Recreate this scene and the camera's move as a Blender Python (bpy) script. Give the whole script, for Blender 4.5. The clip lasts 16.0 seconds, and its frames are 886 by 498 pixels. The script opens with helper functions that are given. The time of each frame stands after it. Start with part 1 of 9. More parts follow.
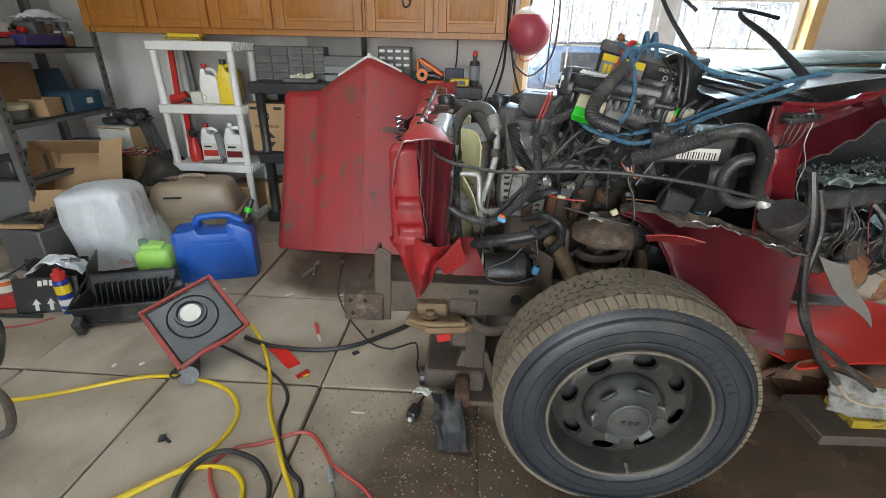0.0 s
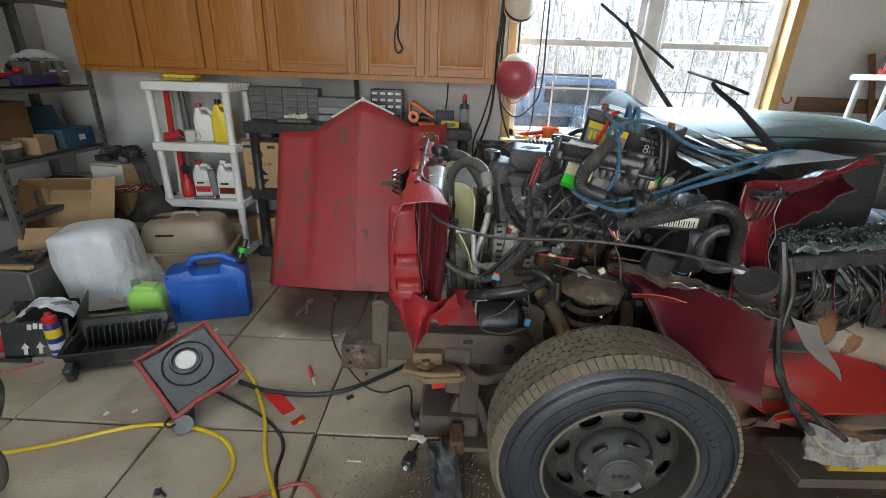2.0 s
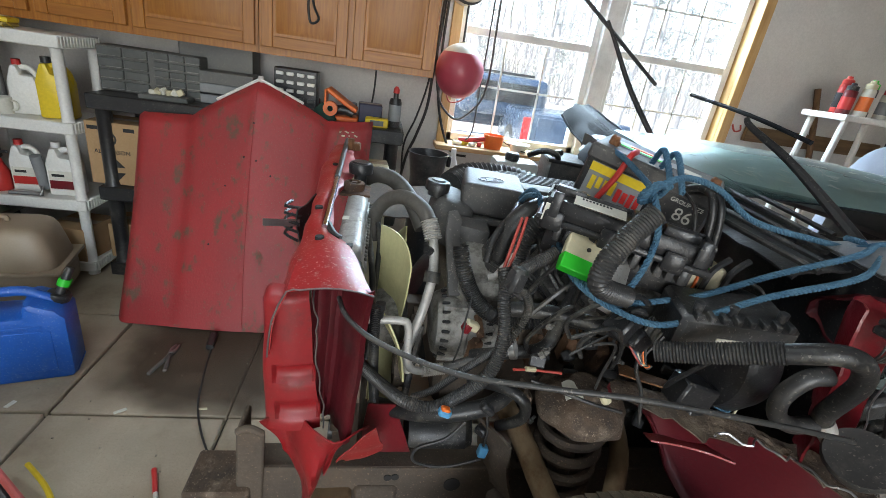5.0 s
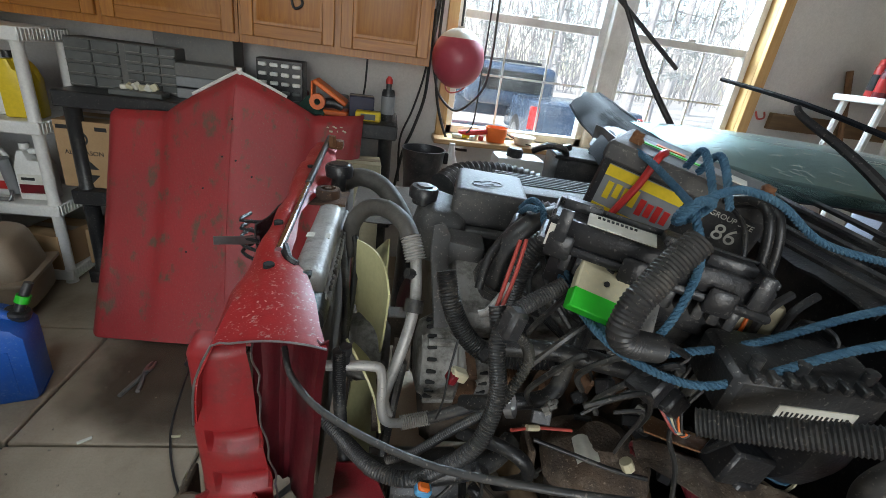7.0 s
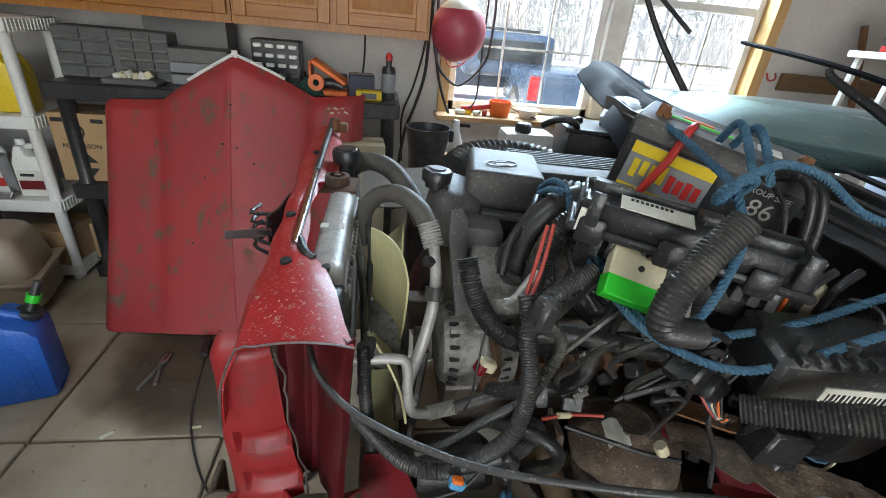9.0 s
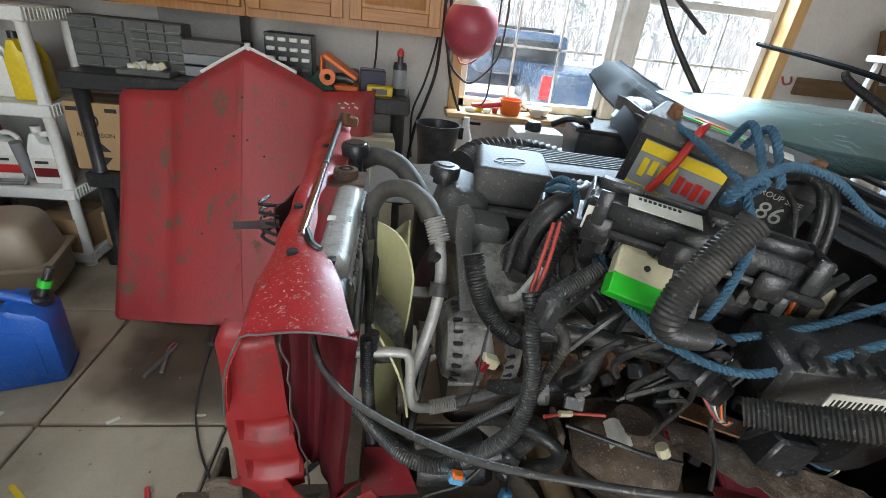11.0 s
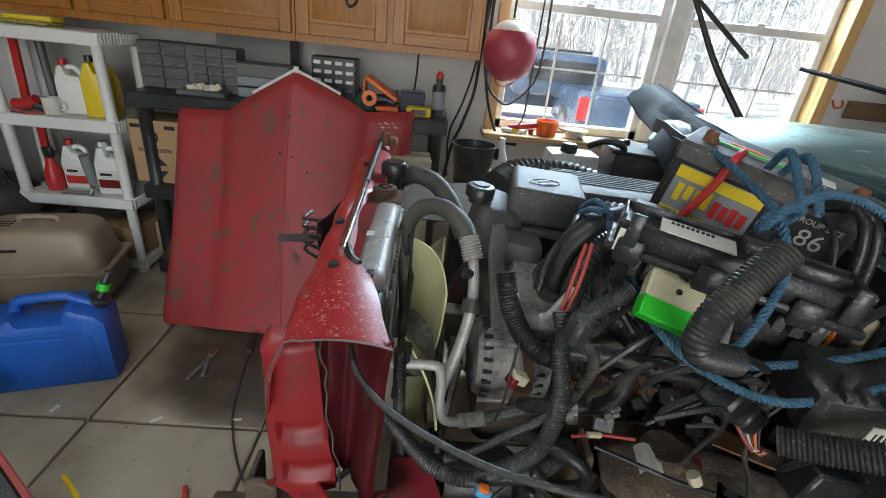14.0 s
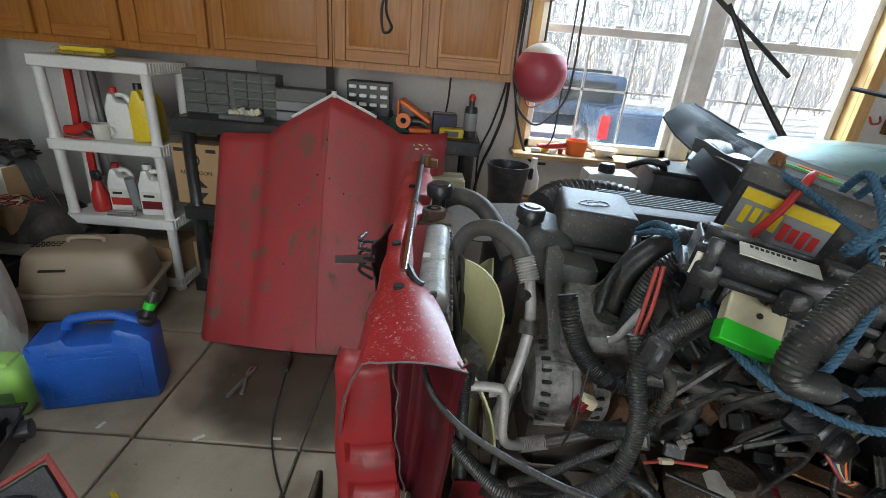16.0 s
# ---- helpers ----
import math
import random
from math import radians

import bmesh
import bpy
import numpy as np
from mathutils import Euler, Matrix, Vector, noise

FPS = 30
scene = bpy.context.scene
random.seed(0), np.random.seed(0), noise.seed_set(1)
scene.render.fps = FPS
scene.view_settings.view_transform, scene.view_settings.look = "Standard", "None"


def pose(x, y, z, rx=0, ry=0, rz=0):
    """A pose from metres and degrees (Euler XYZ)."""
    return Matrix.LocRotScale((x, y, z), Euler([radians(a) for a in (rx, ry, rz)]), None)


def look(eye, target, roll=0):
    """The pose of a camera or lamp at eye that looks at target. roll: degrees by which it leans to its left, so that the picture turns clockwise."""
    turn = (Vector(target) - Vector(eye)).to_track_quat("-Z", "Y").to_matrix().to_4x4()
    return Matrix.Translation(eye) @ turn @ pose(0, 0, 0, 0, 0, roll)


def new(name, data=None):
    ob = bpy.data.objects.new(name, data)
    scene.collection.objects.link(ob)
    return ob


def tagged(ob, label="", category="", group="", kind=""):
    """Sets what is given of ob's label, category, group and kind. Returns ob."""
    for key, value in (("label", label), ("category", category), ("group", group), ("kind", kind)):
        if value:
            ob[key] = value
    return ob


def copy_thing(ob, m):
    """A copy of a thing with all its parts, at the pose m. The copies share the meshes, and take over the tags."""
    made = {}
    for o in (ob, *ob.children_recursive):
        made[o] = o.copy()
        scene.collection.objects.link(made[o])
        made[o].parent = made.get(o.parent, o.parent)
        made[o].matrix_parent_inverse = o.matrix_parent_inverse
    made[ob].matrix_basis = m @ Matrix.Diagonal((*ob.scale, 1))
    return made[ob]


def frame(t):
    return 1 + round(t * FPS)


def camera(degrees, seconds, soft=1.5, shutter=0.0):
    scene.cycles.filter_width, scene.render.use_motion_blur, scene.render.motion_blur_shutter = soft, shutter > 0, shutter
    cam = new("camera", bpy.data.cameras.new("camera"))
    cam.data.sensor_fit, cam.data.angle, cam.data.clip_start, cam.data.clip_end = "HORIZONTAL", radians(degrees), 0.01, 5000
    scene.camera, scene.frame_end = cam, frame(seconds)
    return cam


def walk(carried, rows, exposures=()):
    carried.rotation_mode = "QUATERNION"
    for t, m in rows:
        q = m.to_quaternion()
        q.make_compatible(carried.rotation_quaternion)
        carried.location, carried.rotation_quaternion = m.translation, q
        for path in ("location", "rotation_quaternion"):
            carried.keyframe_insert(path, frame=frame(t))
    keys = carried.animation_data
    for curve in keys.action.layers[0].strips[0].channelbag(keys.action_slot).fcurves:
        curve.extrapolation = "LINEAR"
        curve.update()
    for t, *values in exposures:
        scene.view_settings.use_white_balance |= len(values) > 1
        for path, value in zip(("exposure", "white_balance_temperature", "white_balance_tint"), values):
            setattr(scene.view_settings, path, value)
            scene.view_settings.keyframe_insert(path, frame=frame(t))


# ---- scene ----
cam = camera(89.2, 16.0, soft=0.55)
PATH = [
    (0, (0.315, 0.348, 1.186), (0.222, 2.167, 0.359), 1.2),
    (0.5, (0.31, 0.344, 1.187), (0.206, 2.167, 0.372), 1.1),
    (1, (0.309, 0.344, 1.194), (0.197, 2.17, 0.387), 1.0),
    (1.5, (0.297, 0.343, 1.214), (0.177, 2.174, 0.419), 1.2),
    (2, (0.278, 0.336, 1.31), (0.247, 2.192, 0.565), 2.0),
    (2.5, (0.258, 0.328, 1.338), (0.363, 2.188, 0.611), 3.5),
    (3, (0.24, 0.342, 1.337), (0.558, 2.159, 0.564), 5.7),
    (3.5, (0.177, 0.443, 1.326), (0.679, 2.18, 0.471), 5.0),
    (4, (0.105, 0.57, 1.334), (0.664, 2.278, 0.457), 5.0),
    (4.5, (0.161, 0.739, 1.318), (0.519, 2.529, 0.5), 5.8),
    (4.7, (0.228, 0.824, 1.319), (0.555, 2.644, 0.555), 8.8),
    (6.8, (0.318, 1.108, 1.31), (0.617, 2.911, 0.499), 8.1),
    (7, (0.329, 1.11, 1.311), (0.622, 2.917, 0.504), 7.8),
    (7.5, (0.321, 1.118, 1.318), (0.611, 2.916, 0.491), 6.1),
    (8, (0.308, 1.136, 1.316), (0.596, 2.92, 0.46), 5.2),
    (8.5, (0.302, 1.145, 1.311), (0.589, 2.915, 0.426), 5.3),
    (9, (0.301, 1.145, 1.314), (0.589, 2.906, 0.411), 5.5),
    (11.5, (0.304, 1.139, 1.31), (0.551, 2.901, 0.396), 6.8),
    (12, (0.303, 1.129, 1.311), (0.533, 2.896, 0.404), 6.8),
    (12.5, (0.303, 1.12, 1.314), (0.502, 2.898, 0.42), 6.6),
    (13, (0.302, 1.117, 1.313), (0.47, 2.904, 0.43), 6.4),
    (13.5, (0.298, 1.117, 1.319), (0.426, 2.914, 0.45), 6.2),
    (14, (0.298, 1.118, 1.321), (0.407, 2.921, 0.463), 6.2),
    (14.5, (0.299, 1.119, 1.319), (0.388, 2.93, 0.474), 6.3),
    (15, (0.295, 1.125, 1.322), (0.364, 2.939, 0.482), 6.2),
    (15.5, (0.27, 1.132, 1.321), (0.306, 2.954, 0.497), 6.1),
    (16, (0.219, 1.112, 1.325), (0.248, 2.948, 0.532), 5.1),
]
walk(cam, [(t, look(eye, target, roll)) for t, eye, target, roll in PATH],
     exposures=((0.0, 2.05), (1.2, 2.05), (2.0, 1.65), (2.5, 1.36), (3.0, 1.32), (3.5, 1.80), (4.7, 1.82), (6.8, 1.38), (7.5, 1.32), (8.0, 1.62), (12.5, 1.76), (13.5, 1.52), (14.5, 1.45), (16.0, 1.40)))
# ---- daylight and exposure ----
world = bpy.data.worlds.new("sky")
scene.world = world
world.use_nodes = True
_nt = world.node_tree
_sky = _nt.nodes.new("ShaderNodeTexSky")
_sky.sky_type, _sky.sun_disc = "NISHITA", False
_sky.sun_elevation, _sky.sun_rotation = radians(38), radians(200)
_nt.links.new(_sky.outputs[0], _nt.nodes["Background"].inputs[0])
_nt.nodes["Background"].inputs[1].default_value = 0.15
sun = new("sun", bpy.data.lights.new("sun", "SUN"))
sun.data.energy, sun.data.angle, sun.data.color = 4.5, radians(3), (1, 0.95, 0.88)
sun.matrix_world = look((-8, 1, 8), (0, 3.0, 0))


def area_lamp(name, eye, target, sx, sy, watts, color):
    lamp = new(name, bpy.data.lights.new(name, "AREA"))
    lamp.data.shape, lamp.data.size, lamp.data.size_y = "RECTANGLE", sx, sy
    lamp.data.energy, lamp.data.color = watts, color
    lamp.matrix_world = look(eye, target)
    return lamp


# window's upper sky light; fill from an unseen opening added behind the camera
area_lamp("window_skylight", (1.62, 4.65, 2.55), (1.1, 2.0, 0.8), 2.4, 1.0, 230, (0.64, 0.83, 1.0))
area_lamp("rear_fill", (0.35, -2.60, 1.25), (0.35, 2.0, 0.4), 2.4, 2.0, 33, (0.85, 0.93, 1.0))
# unseen ceiling fixture assumed above the camera, added for overhead light
area_lamp("overhead_fill", (-0.75, 1.35, 2.44), (-0.75, 1.35, 0), 1.25, 0.22, 4.5, (0.84, 0.96, 1.0))


# ---- materials ----
def mat(name, col, rough=0.5, metal=0.0, col2=None, scale=6.0, dirt=None, amt=0.0, dscale=2.5, bump=0.15, bscale=90.0,
        coat=0.0, trans=0.0, alpha=1.0, stretch=(1, 1, 1), emit=0.0, isle=0.0, sharp=0.12):
    """A surface with broad variation (col to col2), patches of dirt, fine grain and relief; sizes in metres."""
    m = bpy.data.materials.new(name)
    m.use_nodes = True
    n, k = m.node_tree.nodes, m.node_tree.links
    b = n["Principled BSDF"]
    tc = n.new("ShaderNodeTexCoord")
    mp = n.new("ShaderNodeMapping")
    mp.inputs["Scale"].default_value = stretch
    k.new(tc.outputs["Object"], mp.inputs["Vector"])

    def noi(s, det, r=0.55):
        t = n.new("ShaderNodeTexNoise")
        t.inputs["Scale"].default_value, t.inputs["Detail"].default_value, t.inputs["Roughness"].default_value = s, det, r
        k.new(mp.outputs[0], t.inputs["Vector"])
        return t.outputs["Fac"]

    def ramp(src, lo, hi):
        t = n.new("ShaderNodeMapRange")
        t.inputs["From Min"].default_value, t.inputs["From Max"].default_value = lo, hi
        k.new(src, t.inputs["Value"])
        return t.outputs[0]

    def mix(fac, a, c):
        t = n.new("ShaderNodeMix")
        t.data_type = "RGBA"
        for sock, v in ((t.inputs[0], fac), (t.inputs[6], a), (t.inputs[7], c)):
            if isinstance(v, (tuple, list)):
                sock.default_value = (*v[:3], 1)
            elif isinstance(v, (int, float)):
                sock.default_value = v
            else:
                k.new(v, sock)
        return t.outputs[2]

    c2 = col2 or tuple(min(1, c * 0.72) for c in col)
    out = mix(ramp(noi(scale, 5), 0.35, 0.68), col, c2)
    grain = noi(bscale, 4, 0.65)
    out = mix(ramp(grain, 0.3, 0.9), out, mix(0.5, out, tuple(c * 0.55 for c in col)))
    if isle:
        rnd = n.new("ShaderNodeObjectInfo").outputs["Random"]
        t = n.new("ShaderNodeMath")
        t.operation = "MULTIPLY"
        t.inputs[1].default_value = isle
        k.new(rnd, t.inputs[0])
        out = mix(t.outputs[0], out, tuple(c * 0.55 for c in col))
    rsock = rough
    if dirt:
        f = ramp(noi(dscale, 9, 0.68), 0.62 - amt * 0.35, 0.62 - amt * 0.35 + sharp)
        out = mix(f, out, dirt)
        sp = n.new("ShaderNodeMath")
        sp.operation = "MULTIPLY"
        sp.inputs[1].default_value = 0.55
        k.new(ramp(noi(bscale * 2.2, 2), 0.63, 0.70), sp.inputs[0])
        out = mix(sp.outputs[0], out, tuple(min(1, c * 1.7) for c in dirt))
        t = n.new("ShaderNodeMapRange")
        t.inputs["To Min"].default_value, t.inputs["To Max"].default_value = rough, min(0.95, rough + 0.35)
        k.new(f, t.inputs["Value"])
        k.new(t.outputs[0], b.inputs["Roughness"])
    else:
        t = n.new("ShaderNodeMapRange")
        t.inputs["To Min"].default_value, t.inputs["To Max"].default_value = max(0.02, rough - 0.08), min(1, rough + 0.12)
        k.new(noi(scale * 2.3, 5), t.inputs["Value"])
        k.new(t.outputs[0], b.inputs["Roughness"])
    k.new(out, b.inputs["Base Color"])
    b.inputs["Metallic"].default_value = metal
    b.inputs["Coat Weight"].default_value = coat
    b.inputs["Coat Roughness"].default_value = 0.15
    b.inputs["Transmission Weight"].default_value = trans
    b.inputs["Alpha"].default_value = alpha
    if emit:
        k.new(out, b.inputs["Emission Color"])
        b.inputs["Emission Strength"].default_value = emit
    if bump:
        bp = n.new("ShaderNodeBump")
        bp.inputs["Strength"].default_value, bp.inputs["Distance"].default_value = bump, 0.004
        k.new(grain, bp.inputs["Height"])
        k.new(bp.outputs[0], b.inputs["Normal"])
    return m


def wood_mat(name, col, col2, stretch, rough=0.42, isle=0.25):
    m = mat(name, col, rough, col2=col2, scale=4.0, stretch=stretch, bump=0.2, bscale=34.0, isle=isle)
    return m


DUST = (0.22, 0.18, 0.14)
M = {
    "paver": mat("paver", (0.43, 0.355, 0.265), 0.88, col2=(0.31, 0.25, 0.18), scale=4.0, dirt=(0.15, 0.108, 0.07), amt=0.27, dscale=2.6, bump=0.35, bscale=120, isle=0.25, sharp=0.3),
    "joint": mat("joint", (0.09, 0.075, 0.06), 0.95, bump=0.4),
    "wall": mat("wall", (0.66, 0.64, 0.61), 0.8, col2=(0.56, 0.54, 0.52), scale=2.0, dirt=(0.40, 0.38, 0.36), amt=0.1, dscale=1.5, sharp=0.4, bump=0.2),
    "ceiling": mat("ceiling", (0.7, 0.69, 0.67), 0.9, scale=2.0),
    "vinyl": mat("vinyl", (0.78, 0.78, 0.76), 0.4, bump=0.05),
    "pine": wood_mat("pine", (0.62, 0.40, 0.17), (0.50, 0.29, 0.10), (14, 14, 1.2)),
    "pine_h": wood_mat("pine_h", (0.55, 0.36, 0.17), (0.40, 0.25, 0.11), (1.2, 14, 14)),
    "oak": wood_mat("oak", (0.45, 0.178, 0.027), (0.31, 0.105, 0.014), (22, 22, 1.4), 0.35, 0.3),
    "oak_h": wood_mat("oak_h", (0.44, 0.172, 0.026), (0.30, 0.100, 0.014), (1.4, 22, 22), 0.35, 0.3),
    "old_wood": wood_mat("old_wood", (0.23, 0.12, 0.055), (0.10, 0.05, 0.025), (9, 9, 1.0), 0.7),
    "old_wood_h": wood_mat("old_wood_h", (0.22, 0.135, 0.065), (0.11, 0.065, 0.032), (1.2, 10, 10), 0.75),
    "white_plastic": mat("white_plastic", (0.78, 0.77, 0.74), 0.42, col2=(0.68, 0.67, 0.63), bump=0.08, dirt=(0.45, 0.42, 0.36), amt=0.05, sharp=0.3),
    "black_plastic": mat("black_plastic", (0.017, 0.017, 0.019), 0.34, col2=(0.028, 0.028, 0.029), dirt=(0.10, 0.092, 0.082), amt=0.25, dscale=6, bump=0.3, sharp=0.2),
    "engine_plastic": mat("engine_plastic", (0.028, 0.029, 0.032), 0.34, col2=(0.042, 0.042, 0.043), dirt=(0.16, 0.15, 0.135), amt=0.33, dscale=7, bump=0.3, sharp=0.3),
    "rubber": mat("rubber", (0.013, 0.013, 0.014), 0.4, col2=(0.028, 0.028, 0.028), dirt=(0.13, 0.12, 0.10), amt=0.29, dscale=11, bump=0.25, sharp=0.22),
    "hose_grey": mat("hose_grey", (0.030, 0.030, 0.031), 0.42, col2=(0.050, 0.048, 0.046), dirt=(0.14, 0.125, 0.105), amt=0.22, dscale=14, sharp=0.25),
    "tyre_side": mat("tyre_side", (0.018, 0.022, 0.028), 0.45, col2=(0.034, 0.038, 0.044), scale=7, dirt=(0.085, 0.075, 0.060), amt=0.13, dscale=6, bump=0.25, sharp=0.3),
    "tyre_tread": mat("tyre_tread", (0.175, 0.14, 0.098), 0.92, col2=(0.115, 0.095, 0.07), scale=12, dirt=(0.21, 0.165, 0.11), amt=0.4, dscale=8, bump=0.5, sharp=0.3),
    "rim": mat("rim", (0.034, 0.034, 0.032), 0.42, 0.3, col2=(0.062, 0.060, 0.052), dirt=(0.085, 0.070, 0.050), amt=0.26, dscale=7, bump=0.2, sharp=0.3),
    "cap": mat("cap", (0.060, 0.064, 0.060), 0.38, 0.25, col2=(0.11, 0.112, 0.105), dirt=(0.035, 0.034, 0.03), amt=0.35, dscale=9, bump=0.25, sharp=0.3),
    "red_old": mat("red_old", (0.36, 0.026, 0.029), 0.5, col2=(0.27, 0.030, 0.032), scale=3.4, dirt=(0.13, 0.075, 0.05), amt=0.19, dscale=13, bump=0.2, coat=0.0, sharp=0.10, stretch=(1.2, 1, 0.7)),
    "red_bright": mat("red_bright", (0.31, 0.010, 0.014), 0.50, col2=(0.22, 0.012, 0.015), scale=5, dirt=(0.13, 0.035, 0.03), amt=0.3, dscale=12, bump=0.15, coat=0.08, sharp=0.2),
    "red_dusty": mat("red_dusty", (0.36, 0.022, 0.022), 0.4, col2=(0.27, 0.03, 0.03), scale=6, dirt=(0.42, 0.27, 0.24), amt=0.2, dscale=10, bump=0.1, coat=0.2, sharp=0.3),
    "red_chipped": mat("red_chipped", (0.42, 0.014, 0.018), 0.42, col2=(0.36, 0.02, 0.022), scale=5, dirt=(0.46, 0.27, 0.24), amt=0.09, dscale=75, bump=0.15, coat=0.12, sharp=0.08),
    # darker copy of the truck's red for inner and far panels, also small parts
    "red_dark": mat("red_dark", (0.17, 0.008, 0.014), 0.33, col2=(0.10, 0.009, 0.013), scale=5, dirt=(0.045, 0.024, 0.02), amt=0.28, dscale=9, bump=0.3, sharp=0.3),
    "rust": mat("rust", (0.13, 0.062, 0.028), 0.85, 0.15, col2=(0.05, 0.032, 0.024), scale=14, dirt=(0.19, 0.12, 0.07), amt=0.2, dscale=16, bump=0.6, sharp=0.25),
    "rust_orange": mat("rust_orange", (0.22, 0.095, 0.035), 0.85, 0.05, col2=(0.12, 0.05, 0.025), scale=14, dirt=(0.30, 0.23, 0.16), amt=0.2, dscale=9, bump=0.6, sharp=0.25),
    "frame_steel": mat("frame_steel", (0.085, 0.068, 0.054), 0.8, 0.2, col2=(0.13, 0.10, 0.075), scale=5, dirt=(0.17, 0.12, 0.08), amt=0.3, dscale=7, bump=0.5, sharp=0.3),
    "muddy_steel": mat("muddy_steel", (0.24, 0.165, 0.09), 0.85, 0.1, col2=(0.15, 0.10, 0.055), scale=8, dirt=(0.14, 0.08, 0.04), amt=0.3, dscale=9, bump=0.5),
    "aluminium": mat("aluminium", (0.50, 0.485, 0.46), 0.45, 0.3, col2=(0.38, 0.365, 0.34), scale=9, dirt=(0.12, 0.11, 0.095), amt=0.35, dscale=12, bump=0.4, sharp=0.3),
    "cast_alu": mat("cast_alu", (0.36, 0.35, 0.33), 0.6, 0.5, col2=(0.24, 0.23, 0.21), scale=12, dirt=(0.11, 0.10, 0.085), amt=0.42, dscale=22, bump=0.8, sharp=0.2),
    "steel": mat("steel", (0.42, 0.42, 0.43), 0.32, 0.9, col2=(0.30, 0.30, 0.30), dirt=(0.16, 0.14, 0.12), amt=0.15, dscale=8),
    "chrome": mat("chrome", (0.55, 0.56, 0.58), 0.16, 1.0, bump=0.02),
    "grey_steel": mat("grey_steel", (0.13, 0.13, 0.125), 0.55, 0.4, col2=(0.17, 0.165, 0.155), dirt=(0.20, 0.17, 0.14), amt=0.15, dscale=5, sharp=0.3),
    "fan": mat("fan", (0.66, 0.62, 0.33), 0.5, col2=(0.56, 0.52, 0.27), scale=8, dirt=(0.32, 0.28, 0.16), amt=0.15, dscale=6, sharp=0.4),
    "cardboard": mat("cardboard", (0.42, 0.27, 0.14), 0.9, col2=(0.36, 0.225, 0.115), scale=5, bump=0.2, bscale=150),
    "tan": mat("tan", (0.37, 0.29, 0.205), 0.4, col2=(0.33, 0.255, 0.18), bump=0.15, bscale=200, dirt=(0.22, 0.17, 0.12), amt=0.08, sharp=0.4),
    "blue": mat("blue", (0.010, 0.115, 0.52), 0.42, col2=(0.008, 0.085, 0.40), scale=6, dirt=(0.14, 0.20, 0.32), amt=0.10, dscale=7, bump=0.15, sharp=0.35),
    "bag": mat("bag", (0.74, 0.76, 0.78), 0.35, col2=(0.64, 0.67, 0.70), scale=5, bump=0.3, bscale=30),
    "clear_bag": mat("clear_bag", (0.75, 0.82, 0.76), 0.25, bump=0.5, bscale=25, alpha=0.17),
    "lime": mat("lime", (0.36, 0.80, 0.02), 0.4, col2=(0.30, 0.70, 0.02), bump=0.1),
    "green": mat("green", (0.03, 0.62, 0.03), 0.4, bump=0.05),
    "yellow": mat("yellow", (0.75, 0.55, 0.02), 0.42, col2=(0.68, 0.48, 0.02), bump=0.08),
    "orange": mat("orange", (0.80, 0.17, 0.02), 0.4, col2=(0.7, 0.13, 0.02), bump=0.08),
    "red_plastic": mat("red_plastic", (0.55, 0.03, 0.025), 0.4, bump=0.08),
    "ivory": mat("ivory", (0.62, 0.56, 0.38), 0.45, dirt=(0.36, 0.30, 0.18), amt=0.15),
    "paper": mat("paper", (0.70, 0.68, 0.60), 0.8, bump=0.1),
    "ink": mat("ink", (0.02, 0.02, 0.02), 0.7, bump=0),
    "grey_print": mat("grey_print", (0.25, 0.26, 0.27), 0.5, bump=0.05),
    "seat": mat("seat", (0.30, 0.315, 0.365), 0.95, col2=(0.25, 0.265, 0.31), scale=9, bump=0.5, bscale=260),
    "seat_tan": mat("seat_tan", (0.180, 0.165, 0.150), 0.95, col2=(0.140, 0.127, 0.115), dirt=(0.19, 0.165, 0.135), amt=0.15, dscale=3, scale=7, bump=0.5, bscale=240),
    "carpet": mat("carpet", (0.30, 0.27, 0.22), 0.95, col2=(0.22, 0.19, 0.15), scale=8, dirt=(0.33, 0.16, 0.06), amt=0.12, bump=0.6, bscale=180),
    "rope": mat("rope", (0.045, 0.125, 0.21), 0.9, col2=(0.075, 0.165, 0.24), scale=30, bump=0.8, bscale=260),
    "yellow_cord": mat("yellow_cord", (0.66, 0.46, 0.01), 0.45, bump=0.05),
    "red_cord": mat("red_cord", (0.42, 0.06, 0.045), 0.45, bump=0.05),
    "black_cord": mat("black_cord", (0.02, 0.02, 0.02), 0.5, bump=0.05),
    # near-black paints the shade inside holes, slots, the rim and rear window
    "inside_shade": mat("inside_shade", (0.02, 0.02, 0.02), 0.9),
    "buoy": mat("buoy", (0.40, 0.045, 0.075), 0.4, col2=(0.32, 0.05, 0.075), scale=3, dirt=(0.55, 0.25, 0.25), amt=0.06, bump=0.1, sharp=0.4),
    "cream": mat("cream", (0.66, 0.60, 0.50), 0.45, col2=(0.55, 0.48, 0.38)),
    "clearbin": mat("clearbin", (0.115, 0.12, 0.115), 0.3, col2=(0.075, 0.08, 0.076), scale=14, bump=0.2),
    "snow": mat("gravel_outside", (0.55, 0.54, 0.52), 0.9, col2=(0.42, 0.40, 0.37), scale=0.7, bump=0.3),
    # tree colours are lightened to paint the yard's bright haze into them
    "hazed_bark": mat("hazed_bark", (0.42, 0.41, 0.42), 0.9, bump=0.5, bscale=30),
    "hazed_needles": mat("hazed_needles", (0.30, 0.33, 0.33), 0.9, col2=(0.40, 0.42, 0.42), bump=0.2),
    "car_blue": mat("car_blue", (0.055, 0.085, 0.14), 0.25, coat=0.6, bump=0.02),
    "tail_red": mat("tail_red", (0.60, 0.02, 0.02), 0.25, bump=0.02),
